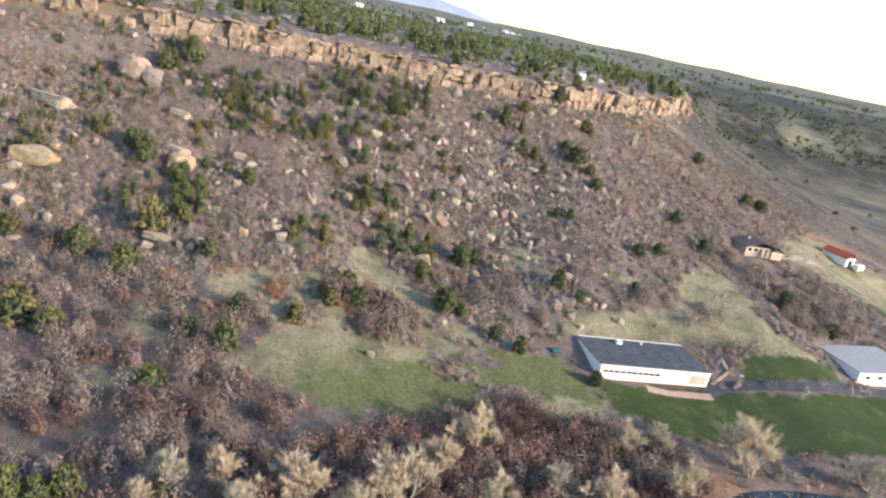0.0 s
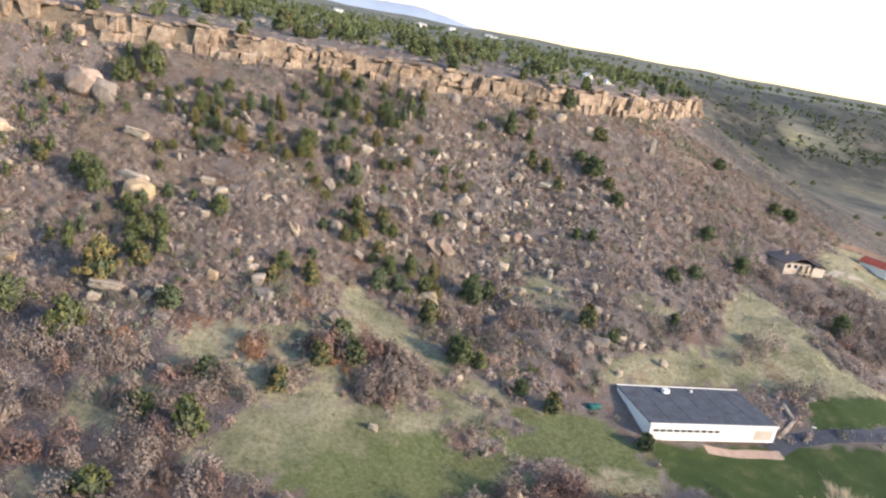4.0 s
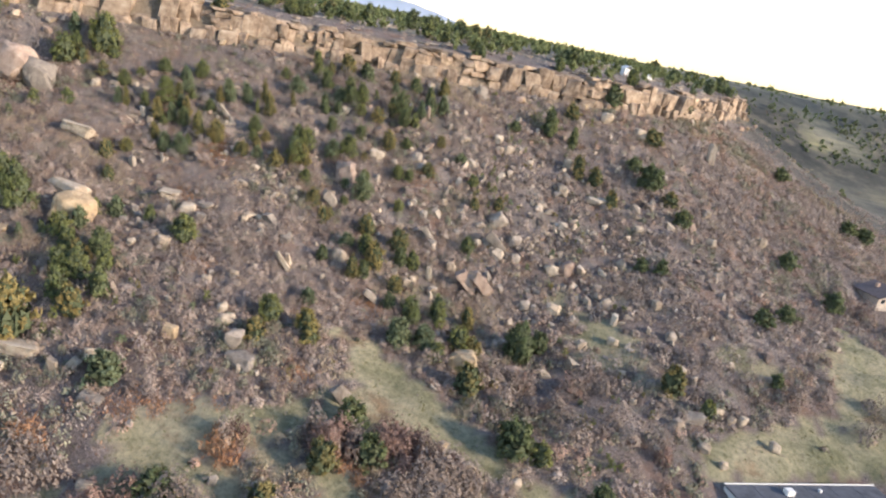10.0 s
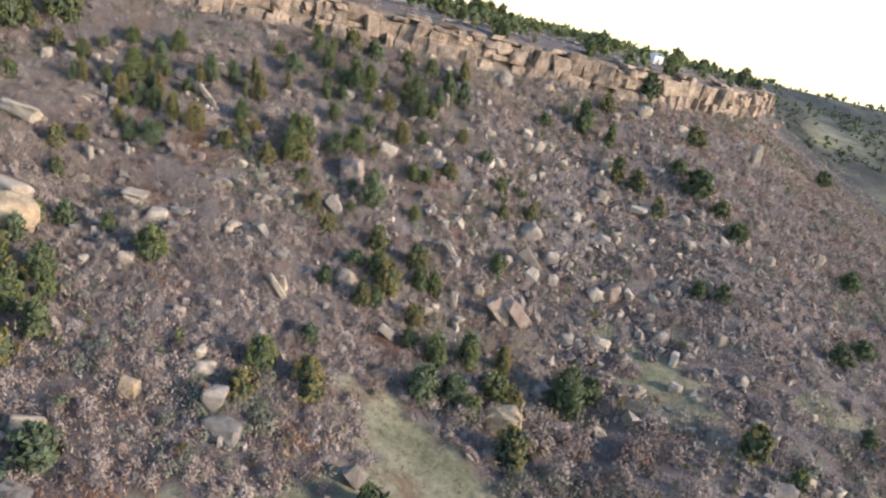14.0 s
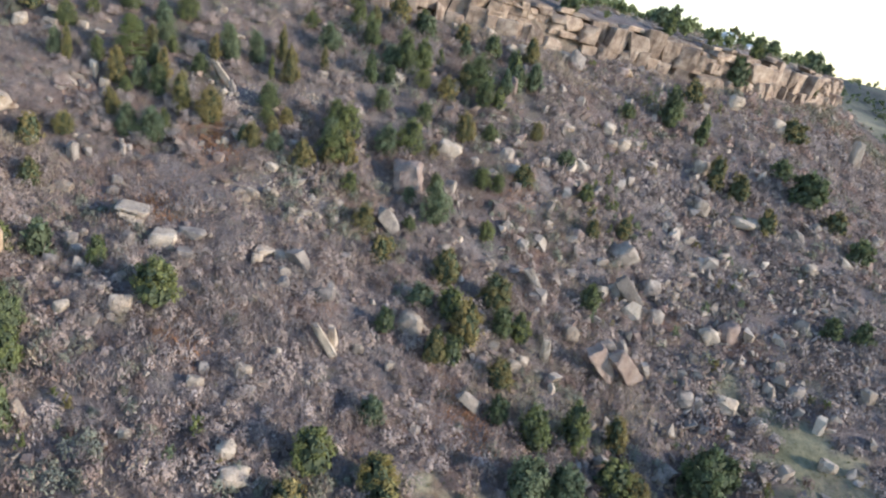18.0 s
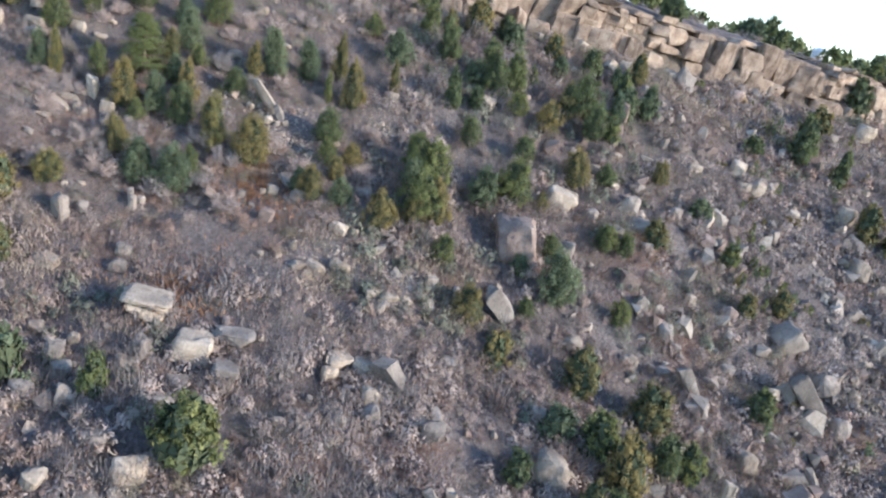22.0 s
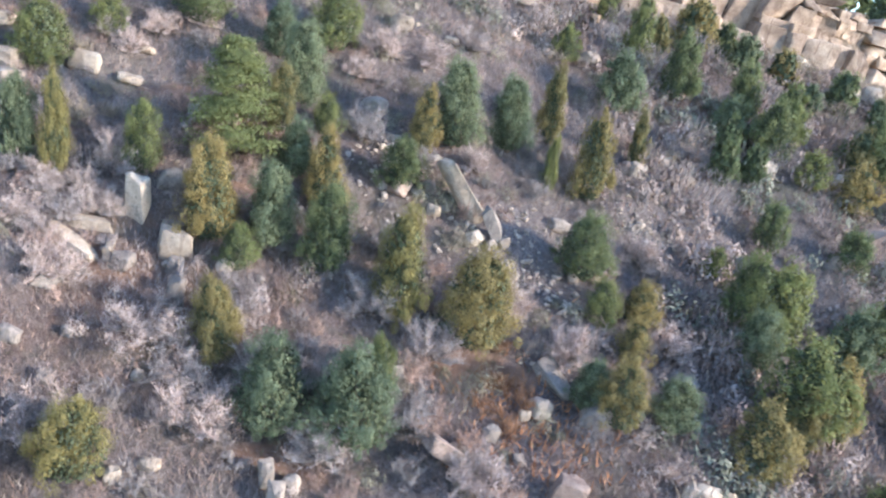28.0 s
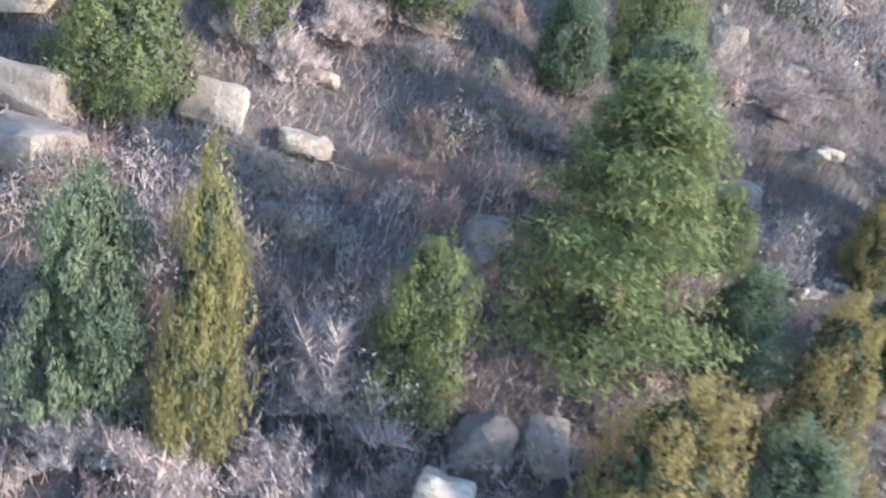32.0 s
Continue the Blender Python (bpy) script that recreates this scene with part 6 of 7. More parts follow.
boulder(-73.0, 232.4, 0.4, 0.5, "gr")
lying_slab(-58.3, 231.1, 2.6, 1.4, -61, "g")
boulder(-59.3, 229.2, 1.2, 1.0, "gr", 5)
boulder(-60.1, 228.8, 0.6, 0.6, "wr")
boulder(-63.9, 225.9, 0.9, 2.2, "pl", -55)
boulder(-58.7, 224.9, 1.5, 1.8, "pb")
boulder(-61.9, 227.4, 0.9, 0.7, "gr")
boulder(-60.5, 226.6, 0.7, 0.5, "gr")
boulder(-70.9, 224.3, 0.7, 1.2, "gs")
boulder(-69.9, 224.3, 0.8, 0.9, "gr")
boulder(-51.9, 225.9, 1.4, 1.2, "wr")
boulder(-50.5, 226.5, 0.7, 1.4, "wr")
boulder(-76.1, 222.9, 0.6, 0.6, "wr")
boulder(-81.2, 226.4, 0.9, 0.7, "gr")
boulder(-79.5, 225.4, 0.7, 0.8, "gr")
boulder(-66.1, 229.6, 0.9, 0.9, "gr")
boulder(-76.5, 226.5, 0.5, 0.5, "wr")
boulder(-73.8, 226.3, 1.0, 1.0, "gr")
boulder(-39.0, 253.2, 2.3, 1.8, "wr")
boulder(-75.1, 223.7, 0.9, 0.5, "wr", 5)
boulder(-79.5, 227.4, 0.5, 0.5, "gr")
boulder(-50.8, 232.9, 1.7, 1.1, "gr")
boulder(-34.2, 232.6, 4.9, 4.3, "pq", -6)
boulder(-28.8, 241.5, 4.0, 2.8, "wb", 4)
boulder(-24.8, 241.9, 1.8, 1.9, "gr")
boulder(-19.7, 244.8, 2.3, 2.4, "gr")
boulder(-13.1, 247.2, 1.7, 2.5, "gr")
boulder(-27.9, 236.1, 2.1, 3.4, "gb", -6)
boulder(-64.6, 212.7, 3.7, 2.1, "wc")
boulder(-73.8, 216.3, 1.6, 1.1, "ws")
boulder(-74.5, 216.1, 1.5, 1.1, "gs", 4)
boulder(-52.5, 226.0, 1.0, 1.1, "wr")
boulder(-53.1, 221.5, 1.9, 1.4, "wr")
boulder(-51.0, 222.3, 2.0, 0.9, "wr")
boulder(-54.6, 221.3, 1.3, 0.8, "wr")
boulder(-46.0, 220.1, 1.7, 0.8, "wr")
boulder(-47.6, 220.3, 1.3, 0.8, "wr")
boulder(-53.6, 220.6, 1.0, 1.0, "wr")
boulder(-44.4, 221.0, 1.1, 0.6, "wr")
boulder(-42.4, 223.3, 0.9, 0.6, "wr")
boulder(-35.5, 224.2, 2.1, 4.1, "gl", -46)
boulder(-39.7, 224.2, 1.2, 1.4, "gs")
boulder(-27.4, 224.5, 2.0, 1.6, "wr")
boulder(-22.0, 240.5, 2.7, 1.2, "gs", -6)
boulder(-15.8, 231.0, 2.0, 2.4, "gr")
boulder(-6.1, 280.5, 3.4, 3.5, "gb", 14)
boulder(-56.7, 228.9, 1.5, 1.1, "gr")
boulder(-70.4, 223.5, 0.8, 1.4, "gs")
boulder(-75.3, 220.5, 1.4, 2.2, "gs", -6)
boulder(-73.8, 221.5, 1.0, 1.4, "gr")
boulder(-68.9, 217.7, 1.5, 1.1, "gr")
boulder(-69.1, 219.3, 1.4, 1.2, "gr")
boulder(-58.2, 221.4, 0.8, 0.6, "wr")
boulder(-55.6, 222.9, 0.7, 0.7, "wr")
boulder(-50.4, 248.7, 1.4, 1.2, "wr")
boulder(-18.6, 243.0, 2.8, 1.6, "gs", -6)
boulder(-21.0, 252.9, 1.6, 0.8, "wr")
boulder(-8.9, 257.0, 2.2, 1.2, "wr")
boulder(-0.5, 262.6, 2.3, 2.2, "wr")
boulder(-21.0, 226.2, 1.1, 1.5, "wr")
boulder(-11.7, 237.1, 1.3, 1.4, "wr")
boulder(-14.1, 263.2, 1.5, 1.8, "gr")
boulder(-58.5, 263.7, 2.7, 1.1, "wr")
boulder(-60.0, 210.1, 3.1, 1.9, "wq", -3)
boulder(-56.9, 208.3, 2.0, 2.1, "gc")
boulder(-63.9, 207.8, 1.6, 1.0, "ws", -5)
boulder(-20.2, 226.3, 1.4, 1.4, "wr")
boulder(-7.0, 236.7, 2.3, 1.6, "pr")
boulder(1.0, 237.1, 4.3, 2.8, "gs", -40)
boulder(-14.2, 225.2, 1.4, 4.2, "gl", -40)
boulder(0.7, 229.0, 2.7, 5.3, "gl", -50)
boulder(-8.2, 230.6, 1.9, 1.5, "gr")
boulder(-49.5, 211.3, 1.4, 1.4, "wr")
boulder(-46.8, 213.1, 2.2, 1.2, "wr")
boulder(-45.6, 208.4, 1.7, 2.8, "gr", -35)
boulder(-47.7, 207.3, 1.0, 1.4, "wr")
boulder(-57.4, 211.7, 3.4, 1.1, "gr")
boulder(-59.9, 206.9, 1.9, 1.2, "gs")
boulder(-60.3, 205.0, 1.8, 1.1, "gr")
boulder(-66.3, 203.9, 1.7, 1.5, "gb", 5)
boulder(-69.4, 203.8, 1.6, 1.4, "gr")
boulder(-67.9, 206.2, 1.5, 1.5, "gr")
boulder(-69.0, 207.5, 1.4, 1.9, "gs", 5)
boulder(-66.1, 205.7, 0.9, 1.5, "gs")
boulder(-68.3, 208.9, 0.9, 0.9, "wr")
boulder(-63.5, 209.0, 1.6, 1.4, "gs", 5)
boulder(-39.8, 216.5, 1.6, 1.0, "gr")
boulder(-40.6, 208.5, 2.0, 1.8, "gr")
boulder(0.1, 260.1, 2.0, 1.4, "wr")
boulder(-71.3, 209.5, 1.2, 1.0, "gr")
boulder(-50.4, 206.0, 1.0, 1.0, "wr")
boulder(-52.2, 205.6, 0.8, 0.6, "wr")
boulder(-39.5, 201.7, 1.0, 4.2, "wl", -41)
boulder(-38.6, 202.9, 1.0, 2.8, "wl", -11)
boulder(-30.2, 209.5, 3.1, 2.6, "wr", -6)
boulder(-4.5, 214.6, 2.6, 5.7, "pl", -44)
boulder(-1.6, 214.5, 2.6, 6.4, "pl", -46)
boulder(-46.2, 195.0, 1.7, 2.2, "wr")
boulder(-60.0, 198.9, 2.3, 1.8, "wr")
boulder(-65.2, 197.3, 1.6, 2.2, "wr")
boulder(-12.5, 214.0, 1.5, 3.3, "wl")
boulder(-15.6, 211.4, 1.6, 2.0, "wr")
boulder(-8.3, 219.8, 2.2, 2.2, "wr")
boulder(5.6, 233.5, 2.8, 4.3, "gr")
boulder(17.1, 229.3, 3.3, 3.4, "pb")
boulder(13.9, 227.4, 2.7, 2.8, "wr", -36)
boulder(7.7, 215.3, 2.4, 3.1, "gr")
boulder(25.1, 220.2, 2.6, 3.0, "gr")
boulder(25.2, 254.4, 4.9, 2.1, "wr")
boulder(2.3, 260.7, 3.0, 2.6, "wr")
boulder(18.9, 264.7, 3.0, 4.0, "wr")
boulder(16.9, 253.3, 2.8, 2.9, "wr")
boulder(8.1, 259.6, 2.1, 3.4, "wr")
boulder(30.8, 288.3, 3.5, 3.1, "wr")
boulder(41.5, 288.5, 3.6, 3.1, "wr")
boulder(35.7, 246.2, 3.1, 2.0, "wr", -1)
boulder(-48.1, 205.1, 1.2, 1.0, "wr")
boulder(-45.9, 210.3, 1.6, 2.2, "wr")
boulder(-48.9, 212.8, 2.2, 1.0, "wr")
boulder(-53.6, 185.0, 1.1, 1.9, "wr")
boulder(-50.1, 192.4, 1.7, 1.3, "wr")
boulder(-22.6, 201.1, 1.5, 3.4, "gl", -51)
boulder(5.6, 228.3, 2.3, 2.8, "gr")
boulder(-63.1, 200.6, 2.1, 1.2, "gr")
boulder(-62.0, 196.9, 1.7, 1.2, "gr")
boulder(-45.1, 193.0, 1.3, 1.1, "gr")
boulder(-35.7, 203.4, 1.2, 1.5, "wr")
boulder(-32.0, 202.4, 1.0, 1.0, "wr")
boulder(23.7, 224.3, 2.0, 2.8, "gr")
boulder(66.7, 298.1, 2.2, 6.3, "wl")
boulder(-74.6, 208.8, 1.2, 0.9, "wr")
boulder(-77.2, 201.8, 7.6, 5.2, "or", 6, 0.7)
boulder(-81.4, 208.5, 8.5, 2.8, "wb", 0, 0.6)
boulder(-4.4, 191.2, 5.2, 4.6, "or", -8, 0.7)
boulder(5.0, 195.2, 3.4, 2.8, "pr", -12, 0.7)
boulder(-50.6, 177.7, 2.3, 2.4, "ob")
boulder(-58.3, 171.1, 3.9, 2.1, "wb", 0, 0.6)
boulder(-55.5, 163.2, 3.7, 1.4, "gb", 0, 0.6)
boulder(-41.1, 178.0, 3.0, 3.4, "gl", 7)
boulder(-38.7, 174.3, 4.9, 2.1, "gb", 0, 0.6)
boulder(-45.0, 185.1, 1.8, 2.1, "wr")
boulder(-23.2, 173.7, 2.3, 3.1, "gl", -38)
boulder(37.2, 191.4, 4.9, 1.9, "gb", 0, 0.6)
boulder(33.6, 188.3, 2.2, 2.2, "gr")
boulder(-86.9, 222.2, 7.1, 2.4, "wb", 0, 0.6)
boulder(-92.6, 240.3, 2.1, 2.4, "wr")
boulder(18.8, 206.3, 2.1, 3.8, "wr")
boulder(25.4, 208.7, 2.3, 1.9, "wr")
boulder(55.9, 251.9, 2.7, 3.4, "wr")
boulder(36.6, 221.9, 2.3, 2.9, "wr")
boulder(47.9, 194.1, 1.9, 2.0, "wr")
boulder(45.4, 193.6, 1.9, 1.6, "wr")
boulder(37.8, 212.5, 2.2, 1.8, "gr")
boulder(26.3, 191.4, 1.5, 1.4, "wr")
boulder(-43.6, 183.1, 2.6, 1.4, "wr")
boulder(-60.6, 168.4, 1.7, 2.5, "wl", 27)
boulder(-62.4, 184.8, 0.6, 2.6, "wl", -33)
boulder(37.9, 203.3, 2.4, 2.1, "wr")
boulder(30.8, 197.4, 1.9, 2.0, "gr")
boulder(25.9, 199.5, 2.0, 1.6, "wr")
boulder(-25.4, 158.9, 1.6, 1.9, "ob")
boulder(-6.9, 170.7, 1.7, 2.5, "ob")
boulder(-13.3, 168.7, 1.8, 1.4, "wr")
boulder(-2.4, 168.4, 1.6, 2.2, "wr")
boulder(4.4, 167.2, 1.7, 2.1, "wr")
boulder(-55.0, 146.4, 1.8, 1.8, "wr")
boulder(-49.8, 150.1, 1.9, 1.4, "wr")
boulder(-35.8, 154.0, 1.3, 1.4, "gr")
boulder(52.7, 189.8, 2.0, 1.9, "wr")
boulder(-69.8, 170.7, 7.7, 2.4, "wb", 0, 0.6)
boulder(-70.5, 167.1, 2.9, 1.6, "wb")
boulder(-62.8, 167.5, 2.2, 2.5, "wl", 18)
boulder(13.9, 216.1, 3.1, 2.2, "wr")
boulder(-16.7, 210.5, 1.8, 1.6, "wr")
boulder(38.0, 184.7, 2.2, 1.6, "wr")
boulder(-108.6, 236.3, 9.5, 8.2, "pr", 8, 0.8)
boulder(-102.6, 236.0, 7.5, 6.6, "gr", 14, 0.8)
boulder(28.0, 254.7, 4.4, 2.1, "wr")
boulder(-65.9, 180.5, 1.5, 1.3, "wr")
boulder(49.5, 208.4, 1.8, 1.4, "wr")
boulder(-92.7, 174.1, 4.4, 1.8, "ob", 0, 0.6)
boulder(-63.0, 150.5, 1.7, 2.1, "wr")
boulder(-10.4, 147.3, 1.9, 1.4, "wb")
boulder(43.2, 194.3, 1.9, 2.4, "wr")
boulder(40.9, 182.2, 1.6, 1.4, "wr")
boulder(-86.5, 194.3, 4.0, 1.4, "ob", 0, 0.6)
boulder(-101.4, 195.1, 1.4, 2.6, "wr")
boulder(-100.8, 187.6, 2.2, 1.4, "wr")
boulder(-110.0, 202.9, 3.6, 1.7, "wr")
boulder(58.3, 266.1, 2.3, 2.6, "wr")
boulder(75.3, 266.4, 2.6, 3.3, "wr")
boulder(-112.4, 189.1, 13.2, 4.8, "ob", 0, 0.6)
boulder(-110.3, 194.6, 3.0, 4.2, "ob")
boulder(-122.9, 215.5, 15.3, 3.8, "wb", 0, 0.6)
boulder(-96.9, 169.5, 2.4, 4.3, "wr")
boulder(-105.8, 171.2, 3.2, 3.3, "wr")
boulder(-111.7, 176.3, 3.7, 2.1, "wr")
boulder(-114.8, 184.2, 3.9, 2.2, "wr")
boulder(-100.0, 159.9, 3.5, 1.4, "wr")
boulder(-101.9, 181.6, 2.6, 1.9, "gr")
boulder(-137.0, 213.5, 2.0, 3.1, "wr")
boulder(-128.6, 202.3, 2.8, 2.1, "wr")

# ---- pale scrub oaks, one by one: x, y, width, height ----
oak_shrub(-80.6, 236.6, 2.0, 1.5)
oak_shrub(-81.0, 234.7, 1.8, 1.2)
oak_shrub(-83.2, 233.7, 2.0, 1.4)
oak_shrub(-80.4, 236.5, 1.7, 1.3)
oak_shrub(-79.6, 235.2, 1.8, 1.3)
oak_shrub(-84.2, 235.5, 1.3, 1.0)
oak_shrub(-84.7, 234.6, 1.6, 1.2)
oak_shrub(-80.9, 236.5, 3.1, 2.6)
oak_shrub(-81.9, 235.0, 2.0, 1.6)
oak_shrub(-83.7, 234.4, 2.2, 1.3)
oak_shrub(-81.5, 237.5, 1.8, 1.4)
oak_shrub(-83.5, 232.0, 2.8, 1.6)
oak_shrub(-82.1, 233.0, 2.4, 1.5)
oak_shrub(-80.9, 233.8, 2.5, 1.8)
oak_shrub(-69.2, 251.2, 3.6, 2.5)
oak_shrub(-66.0, 251.9, 3.6, 2.3)
oak_shrub(-70.5, 249.4, 2.8, 1.9)
oak_shrub(-62.7, 243.1, 2.5, 1.9)
oak_shrub(-83.7, 246.0, 2.6, 2.2)
oak_shrub(-82.6, 247.5, 2.7, 1.9)
oak_shrub(-85.2, 246.3, 2.0, 1.8)
oak_shrub(-80.3, 248.8, 2.6, 1.7)
oak_shrub(-63.1, 254.5, 3.3, 2.2)
oak_shrub(-57.3, 261.5, 3.6, 2.6)
oak_shrub(-80.2, 238.0, 2.3, 1.8)
oak_shrub(-82.7, 231.5, 2.1, 1.3)
oak_shrub(-79.8, 232.3, 1.4, 0.7)
oak_shrub(-69.5, 228.4, 3.6, 2.6)
oak_shrub(-72.1, 228.0, 3.6, 2.6)
oak_shrub(-65.9, 227.4, 3.6, 2.6)
oak_shrub(-74.2, 225.6, 3.6, 2.5)
oak_shrub(-76.8, 227.8, 3.6, 2.4)
oak_shrub(-60.8, 234.3, 3.6, 2.6)
oak_shrub(-67.8, 232.6, 3.6, 2.6)
oak_shrub(-64.7, 231.0, 3.6, 2.6)
oak_shrub(-57.6, 232.5, 3.6, 2.6)
oak_shrub(-69.0, 225.6, 3.6, 2.6)
oak_shrub(-81.0, 229.0, 2.9, 2.5)
oak_shrub(-79.1, 223.9, 3.1, 2.3)
oak_shrub(-51.7, 240.7, 3.6, 2.6)
oak_shrub(-69.5, 244.0, 3.6, 2.6)
oak_shrub(-73.5, 230.4, 3.5, 2.2)
oak_shrub(-62.7, 225.0, 3.6, 2.4)
oak_shrub(-75.2, 226.9, 3.3, 2.2)
oak_shrub(-66.9, 236.3, 3.6, 2.6)
oak_shrub(-51.3, 234.6, 3.6, 2.5)
oak_shrub(-55.4, 245.9, 3.6, 2.6)
oak_shrub(-59.7, 251.6, 3.6, 2.6)

# ---- junipers on the slope, one by one: x, y, height, width, kind ----
juniper(-45.8, 237.3, 4.7, 3.2, "g", 3)
juniper(-45.9, 234.8, 3.6, 2.5, "b", 3)
juniper(-46.6, 241.0, 2.1, 1.6, "g", 3)
juniper(-73.9, 228.1, 3.9, 1.9, "o", 3)
juniper(-67.0, 228.3, 3.4, 1.6, "g", 3)
juniper(-86.9, 242.4, 3.7, 3.0, "g", 3)
juniper(-84.9, 235.2, 4.0, 2.0, "b", 3)
juniper(-83.1, 234.9, 4.9, 1.6, "y", 3)
juniper(-79.6, 236.5, 3.8, 2.0, "g", 3)
juniper(-75.9, 238.4, 5.8, 3.7, "p", 3)
juniper(-73.3, 244.6, 5.0, 3.0, "b", 3)
juniper(-73.9, 240.9, 3.8, 1.8, "o", 3)
juniper(-75.7, 234.0, 5.1, 2.9, "o", 3)
juniper(-73.1, 234.4, 4.3, 2.6, "b", 3)
juniper(-72.8, 238.6, 3.1, 2.1, "b", 3)
juniper(-70.8, 237.4, 4.8, 2.1, "o", 3)
juniper(-70.2, 234.0, 4.7, 2.8, "d", 3)
juniper(-74.1, 232.4, 2.2, 1.7, "g", 3)
juniper(-66.9, 240.8, 2.9, 2.4, "d", 3)
juniper(-64.0, 244.6, 5.6, 3.2, "b", 3)
juniper(-65.9, 243.7, 3.9, 1.8, "o", 3)
juniper(-60.3, 246.4, 5.0, 2.8, "b", 3)
juniper(-57.1, 249.3, 5.3, 2.1, "o", 2)
juniper(-51.0, 255.2, 4.8, 3.3, "b", 2)
juniper(-54.6, 244.9, 5.8, 2.6, "o", 2)
juniper(-50.5, 249.3, 4.2, 1.6, "o", 2)
juniper(-57.5, 244.6, 3.7, 1.2, "g", 3)
juniper(-66.3, 232.7, 5.8, 2.8, "y", 3)
juniper(-62.6, 232.2, 5.0, 3.7, "o", 3)
juniper(-56.1, 238.3, 3.9, 3.2, "d", 3)
juniper(-74.1, 229.0, 2.2, 2.0, "y", 3)
juniper(-44.7, 259.6, 5.8, 3.2, "d", 2)
juniper(-47.9, 263.4, 5.3, 2.4, "g", 2)
juniper(-41.9, 268.0, 4.7, 2.7, "o", 2)
juniper(-54.9, 258.9, 3.0, 2.2, "g", 2)
juniper(-49.6, 269.3, 3.5, 2.2, "g", 2)
juniper(-75.5, 248.3, 3.5, 2.2, "b", 3)
juniper(-72.4, 250.3, 4.5, 2.9, "g", 3)
juniper(-80.6, 248.9, 3.5, 3.2, "d", 3)
juniper(-84.9, 246.5, 2.4, 2.0, "g", 3)
juniper(-55.3, 235.1, 2.8, 1.8, "g", 3)
juniper(-71.7, 242.5, 2.4, 1.5, "g", 3)
juniper(-55.6, 228.8, 3.5, 2.3, "o", 3)
juniper(-57.0, 229.7, 2.6, 1.9, "b", 3)
juniper(-52.6, 229.4, 2.8, 2.4, "b", 3)
juniper(-54.0, 233.1, 2.6, 1.7, "o", 3)
juniper(-48.3, 228.1, 4.1, 2.9, "o", 2)
juniper(-44.6, 231.3, 5.0, 4.1, "g", 2)
juniper(-43.7, 237.3, 5.3, 3.6, "g", 2)
juniper(-42.9, 231.2, 5.1, 2.8, "o", 2)
juniper(-45.3, 229.9, 3.5, 2.1, "o", 2)
juniper(-37.9, 237.4, 4.8, 3.3, "b", 2)
juniper(-34.5, 238.6, 5.2, 3.8, "g", 2)
juniper(-26.6, 246.6, 4.9, 3.1, "o", 2)
juniper(-31.2, 239.4, 2.5, 1.6, "o", 2)
juniper(-33.4, 246.7, 3.3, 2.7, "d", 2)
juniper(-40.3, 246.5, 3.7, 2.3, "d", 2)
juniper(-41.5, 227.3, 3.1, 2.2, "g", 2)
juniper(-38.3, 222.0, 3.9, 2.9, "o", 2)
juniper(-29.1, 228.3, 6.1, 4.0, "b", 2)
juniper(-33.4, 230.0, 2.4, 2.0, "b", 2)
juniper(-32.6, 225.0, 2.2, 1.7, "g", 2)
juniper(-23.0, 238.6, 3.3, 2.4, "g", 2)
juniper(-20.4, 238.8, 2.9, 2.0, "g", 2)
juniper(-29.9, 233.9, 2.9, 2.0, "d", 2)
juniper(-71.1, 226.5, 4.3, 3.0, "b", 3)
juniper(-67.7, 226.5, 4.6, 3.3, "b", 3)
juniper(-77.4, 222.8, 3.0, 2.5, "y", 3)
juniper(-52.8, 236.0, 2.8, 2.2, "o", 3)
juniper(-37.6, 255.2, 4.9, 3.4, "d", 2)
juniper(-35.4, 257.6, 5.2, 3.2, "g", 2)
juniper(-38.8, 259.6, 5.0, 3.0, "d", 2)
juniper(-40.6, 256.9, 3.5, 3.1, "b", 2)
juniper(-34.8, 252.9, 3.1, 2.6, "g", 2)
juniper(-25.8, 258.7, 6.1, 4.6, "d", 2)
juniper(-24.4, 254.5, 4.6, 3.1, "d", 2)
juniper(-30.5, 252.9, 4.1, 3.2, "o", 2)
juniper(-23.6, 269.9, 4.2, 3.1, "d", 1)
juniper(-21.4, 230.4, 3.0, 2.2, "g", 2)
juniper(-14.6, 252.2, 3.3, 2.2, "o", 2)
juniper(-22.5, 248.1, 2.9, 2.3, "d", 2)
juniper(3.8, 269.4, 2.9, 2.9, "d", 1)
juniper(-34.6, 220.6, 2.0, 1.9, "o", 1)
juniper(13.5, 273.6, 7.7, 4.2, "d")
juniper(20.1, 272.0, 5.7, 2.8, "d")
juniper(20.5, 284.5, 4.7, 4.1, "o")
juniper(34.3, 300.6, 6.9, 5.1, "d")
juniper(21.5, 261.7, 6.1, 3.4, "o")
juniper(26.1, 260.7, 4.9, 3.9, "o")
juniper(-5.7, 243.8, 3.0, 2.2, "g", 1)
juniper(-26.4, 220.2, 4.7, 3.5, "o", 1)
juniper(-29.5, 213.4, 3.0, 3.2, "b", 1)
juniper(-25.4, 213.5, 4.7, 3.5, "g", 1)
juniper(-19.6, 219.2, 4.9, 3.9, "o", 1)
juniper(-18.5, 215.0, 4.0, 2.8, "d", 1)
juniper(-15.8, 215.4, 4.0, 2.5, "g", 1)
juniper(-27.0, 206.5, 4.7, 2.7, "o", 1)
juniper(-23.1, 210.9, 6.4, 3.9, "o", 1)
juniper(-24.9, 207.0, 3.8, 2.4, "d", 1)
juniper(-33.2, 208.1, 3.1, 2.2, "d", 1)
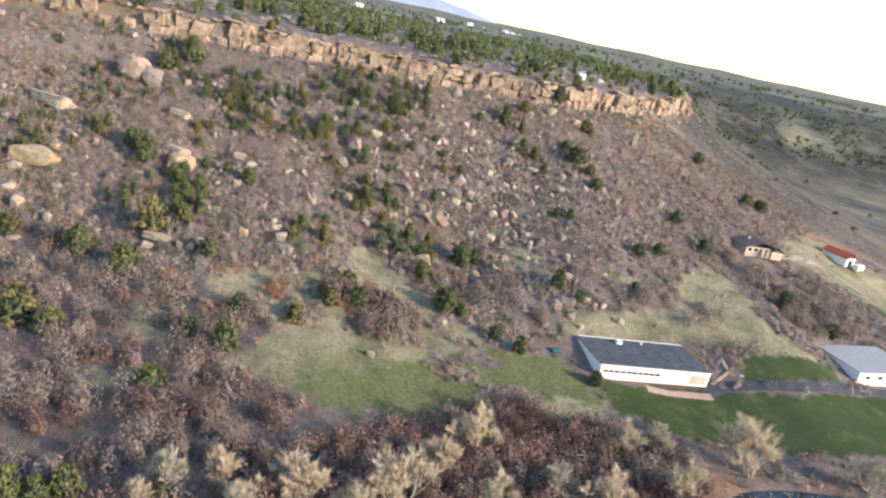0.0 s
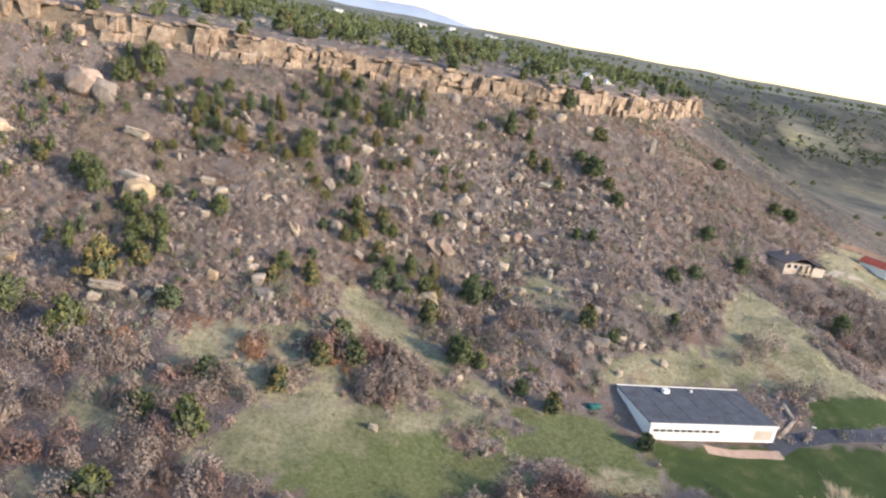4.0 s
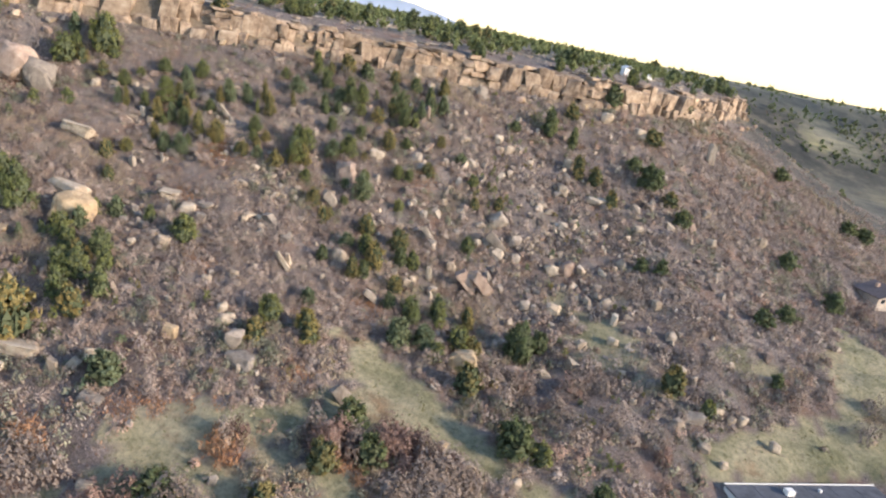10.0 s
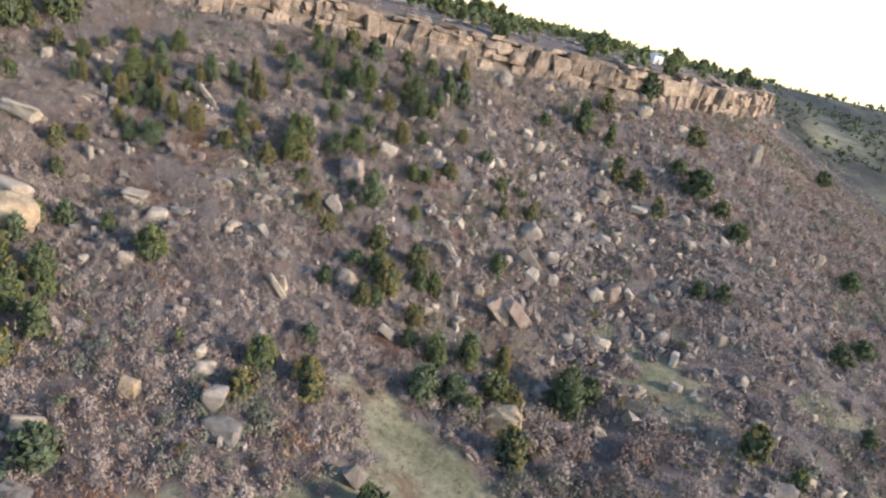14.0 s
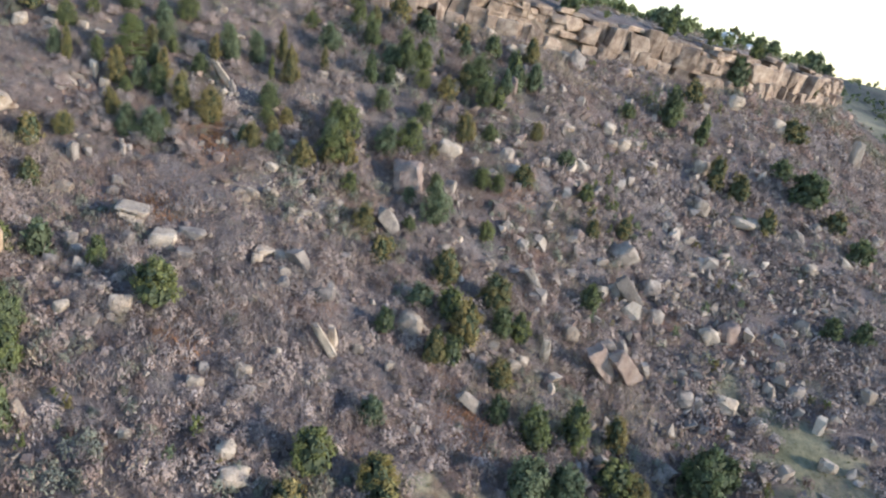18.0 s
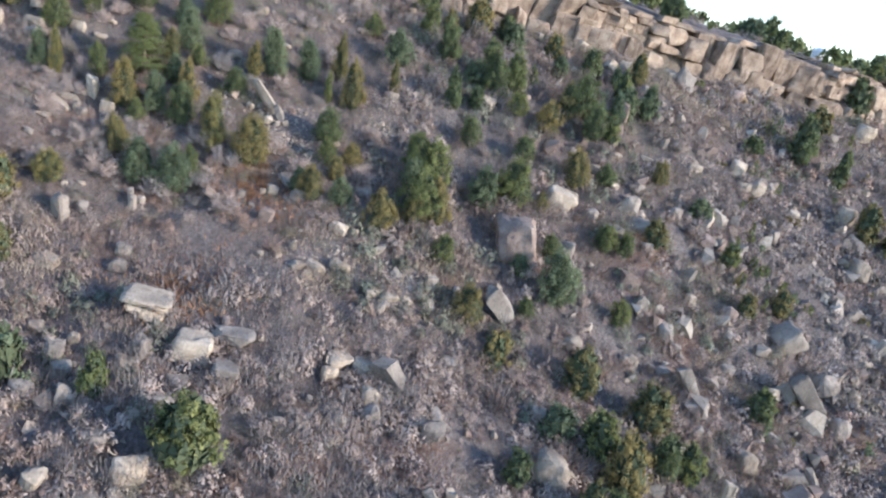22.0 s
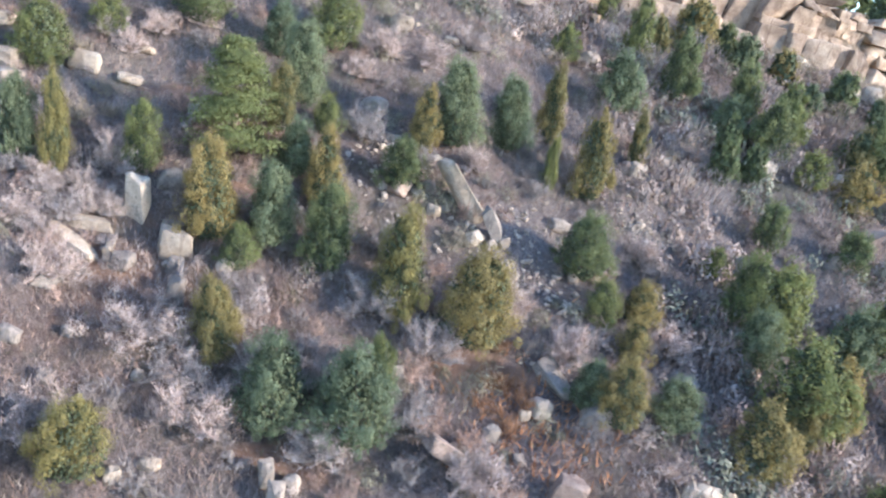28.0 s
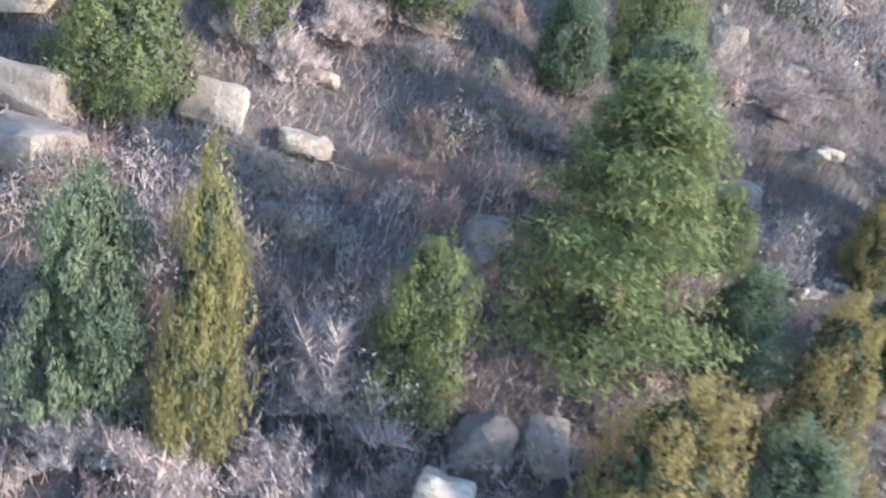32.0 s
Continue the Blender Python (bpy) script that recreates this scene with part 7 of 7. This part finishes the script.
juniper(-5.0, 226.0, 3.6, 2.9, "g", 1)
juniper(-18.7, 207.2, 3.6, 3.1, "o", 1)
juniper(-57.2, 200.7, 5.2, 4.3, "g", 1)
juniper(-80.1, 219.9, 3.9, 2.8, "o", 1)
juniper(-77.5, 215.5, 3.4, 2.3, "o", 1)
juniper(-4.7, 237.4, 3.2, 2.1, "o", 1)
juniper(1.0, 240.6, 3.4, 2.2, "o", 1)
juniper(-35.5, 218.3, 3.7, 2.5, "o", 1)
juniper(-68.4, 193.2, 5.4, 3.5, "d", 1)
juniper(-37.3, 186.2, 4.6, 3.6, "g", 1)
juniper(-38.5, 181.7, 3.8, 3.2, "o")
juniper(-31.3, 186.2, 4.6, 3.4, "y", 1)
juniper(-32.9, 194.9, 3.2, 2.5, "b", 1)
juniper(-16.1, 191.6, 5.4, 4.3, "b", 1)
juniper(-11.7, 193.2, 4.8, 3.8, "b", 1)
juniper(-14.5, 199.9, 5.2, 3.4, "g", 1)
juniper(-9.6, 201.8, 5.7, 3.5, "g", 1)
juniper(-3.7, 204.3, 4.7, 2.8, "o", 1)
juniper(-5.2, 197.4, 4.7, 4.0, "g", 1)
juniper(-2.5, 197.6, 4.0, 3.3, "o", 1)
juniper(-9.1, 191.1, 3.8, 3.1, "g", 1)
juniper(6.7, 201.0, 7.6, 5.4, "d", 1)
juniper(10.5, 203.8, 4.4, 3.6, "d", 1)
juniper(-19.0, 201.3, 3.5, 2.4, "d", 1)
juniper(34.6, 232.1, 3.3, 3.2, "d")
juniper(38.8, 231.0, 3.7, 2.7, "d")
juniper(41.4, 265.6, 6.8, 6.7, "d")
juniper(37.8, 271.7, 4.1, 4.5, "d")
juniper(29.7, 253.7, 4.8, 3.1, "o")
juniper(45.7, 288.2, 5.2, 5.8, "o")
juniper(48.9, 254.6, 4.8, 4.2, "d")
juniper(46.6, 261.8, 4.5, 4.4, "o")
juniper(63.7, 324.5, 5.5, 3.8, "d")
juniper(-30.4, 184.7, 3.4, 3.4, "y")
juniper(-55.2, 167.0, 4.8, 5.0, "b")
juniper(-69.5, 187.1, 5.0, 4.2, "g", 1)
juniper(-72.0, 187.4, 4.6, 3.8, "g", 1)
juniper(-69.7, 182.1, 5.2, 3.6, "g")
juniper(-20.6, 169.2, 4.7, 4.7, "d")
juniper(-76.7, 195.8, 4.5, 4.0, "g", 1)
juniper(34.8, 196.6, 5.9, 4.4, "o")
juniper(58.9, 206.8, 3.0, 2.9, "d")
juniper(81.3, 260.9, 4.8, 4.7, "d")
juniper(61.8, 225.9, 3.9, 4.3, "d")
juniper(70.0, 232.2, 4.1, 4.5, "d")
juniper(121.8, 308.6, 5.2, 5.1, "d")
juniper(-101.5, 244.3, 6.7, 5.0, "g", 1)
juniper(-3.1, 185.1, 5.6, 4.7, "o")
juniper(40.9, 193.1, 4.0, 2.6, "g")
juniper(-85.8, 199.4, 8.5, 5.2, "g", 1)
juniper(-92.3, 204.2, 6.6, 5.4, "g", 1)
juniper(-72.1, 172.8, 8.9, 7.0, "o")
juniper(-94.5, 249.2, 9, 6.1, "g", 1)
juniper(-16.7, 164.0, 5.1, 4.6, "d")
juniper(-23.1, 159.5, 4.9, 4.0, "o")
juniper(-28.6, 151.8, 4.6, 4.5, "o")
juniper(-41.7, 150.9, 4.1, 4.5, "d")
juniper(17.7, 167.3, 4.0, 3.1, "d")
juniper(4.4, 172.6, 6.5, 5.4, "d")
juniper(8.6, 172.5, 3.7, 3.2, "g")
juniper(89.8, 248.8, 5.3, 5.2, "d")
juniper(-48.2, 120.9, 5.0, 5.5, "g")
juniper(-48.8, 139.4, 4.4, 3.8, "g")
juniper(-39.6, 136.5, 7.1, 5.1, "g")
juniper(-70.9, 157.7, 7.1, 5.4, "g")
juniper(-72.5, 155.6, 4.9, 4.2, "g")
juniper(-83.7, 161.1, 6.7, 6.6, "d")
juniper(112.2, 225.6, 7.3, 4.8, "d")
juniper(129.6, 311.5, 5.6, 6.2, "d")
juniper(43.2, 160.0, 3.8, 3.5, "d")
juniper(129.3, 224.3, 5.2, 4.1, "d")
juniper(24.3, 164.5, 4.6, 3.8, "o")
juniper(-81.2, 133.1, 8.3, 6.9, "o")
juniper(-73.7, 131.3, 5.8, 5.1, "g")
juniper(-46.5, 89.1, 5.1, 4.2, "g")
juniper(-53.3, 85.6, 5.8, 4.1, "g")
juniper(-49.8, 86.7, 4.2, 4.1, "g")
juniper(-33.9, 92.6, 3.5, 3.5, "g")
juniper(102.1, 323.9, 5.0, 4.9, "d")
juniper(-101.2, 161.6, 5.5, 5.4, "o")
juniper(-15.7, 263.2, 5.1, 3.0, "b", 1)
juniper(-9.3, 248.8, 2.9, 2.9, "b", 1)
juniper(-16.4, 241.6, 3.6, 2.9, "o", 1)


def more_junipers(rows):
    # trees strewn between the others: count and the stretch of slope they stand on
    rng = random.Random(55)
    stood = [(o.matrix_world.translation.x, o.matrix_world.translation.y) for o in bpy.data.objects if o.name.startswith(("juniper_tree", "pine_tree"))]
    for count, x0, x1, y0, y1, near in rows:
        for _ in range(count * 4):
            x, y = rng.uniform(x0, x1), rng.uniform(y0, y1)
            d, _ = rim_distance(np.array(x), np.array(y))
            if d < 4 or any((x - a) ** 2 + (y - b) ** 2 < 7 for a, b in stood) or float(relief(np.array(x), np.array(y), 22, 19)) < rng.uniform(-0.8, 0.4):
                continue
            h = rng.uniform(2.6, 5.2)
            juniper(round(x, 1), round(y, 1), round(h, 1), round(h * rng.uniform(0.45, 0.75), 1), rng.choice("ggbbood"), near)
            stood.append((x, y))
            count -= 1
            if not count:
                break


more_junipers(((40, -136, -92, 182, 262, 0), (16, -48, -16, 250, 276, 1), (16, -90, -62, 176, 208, 0)))
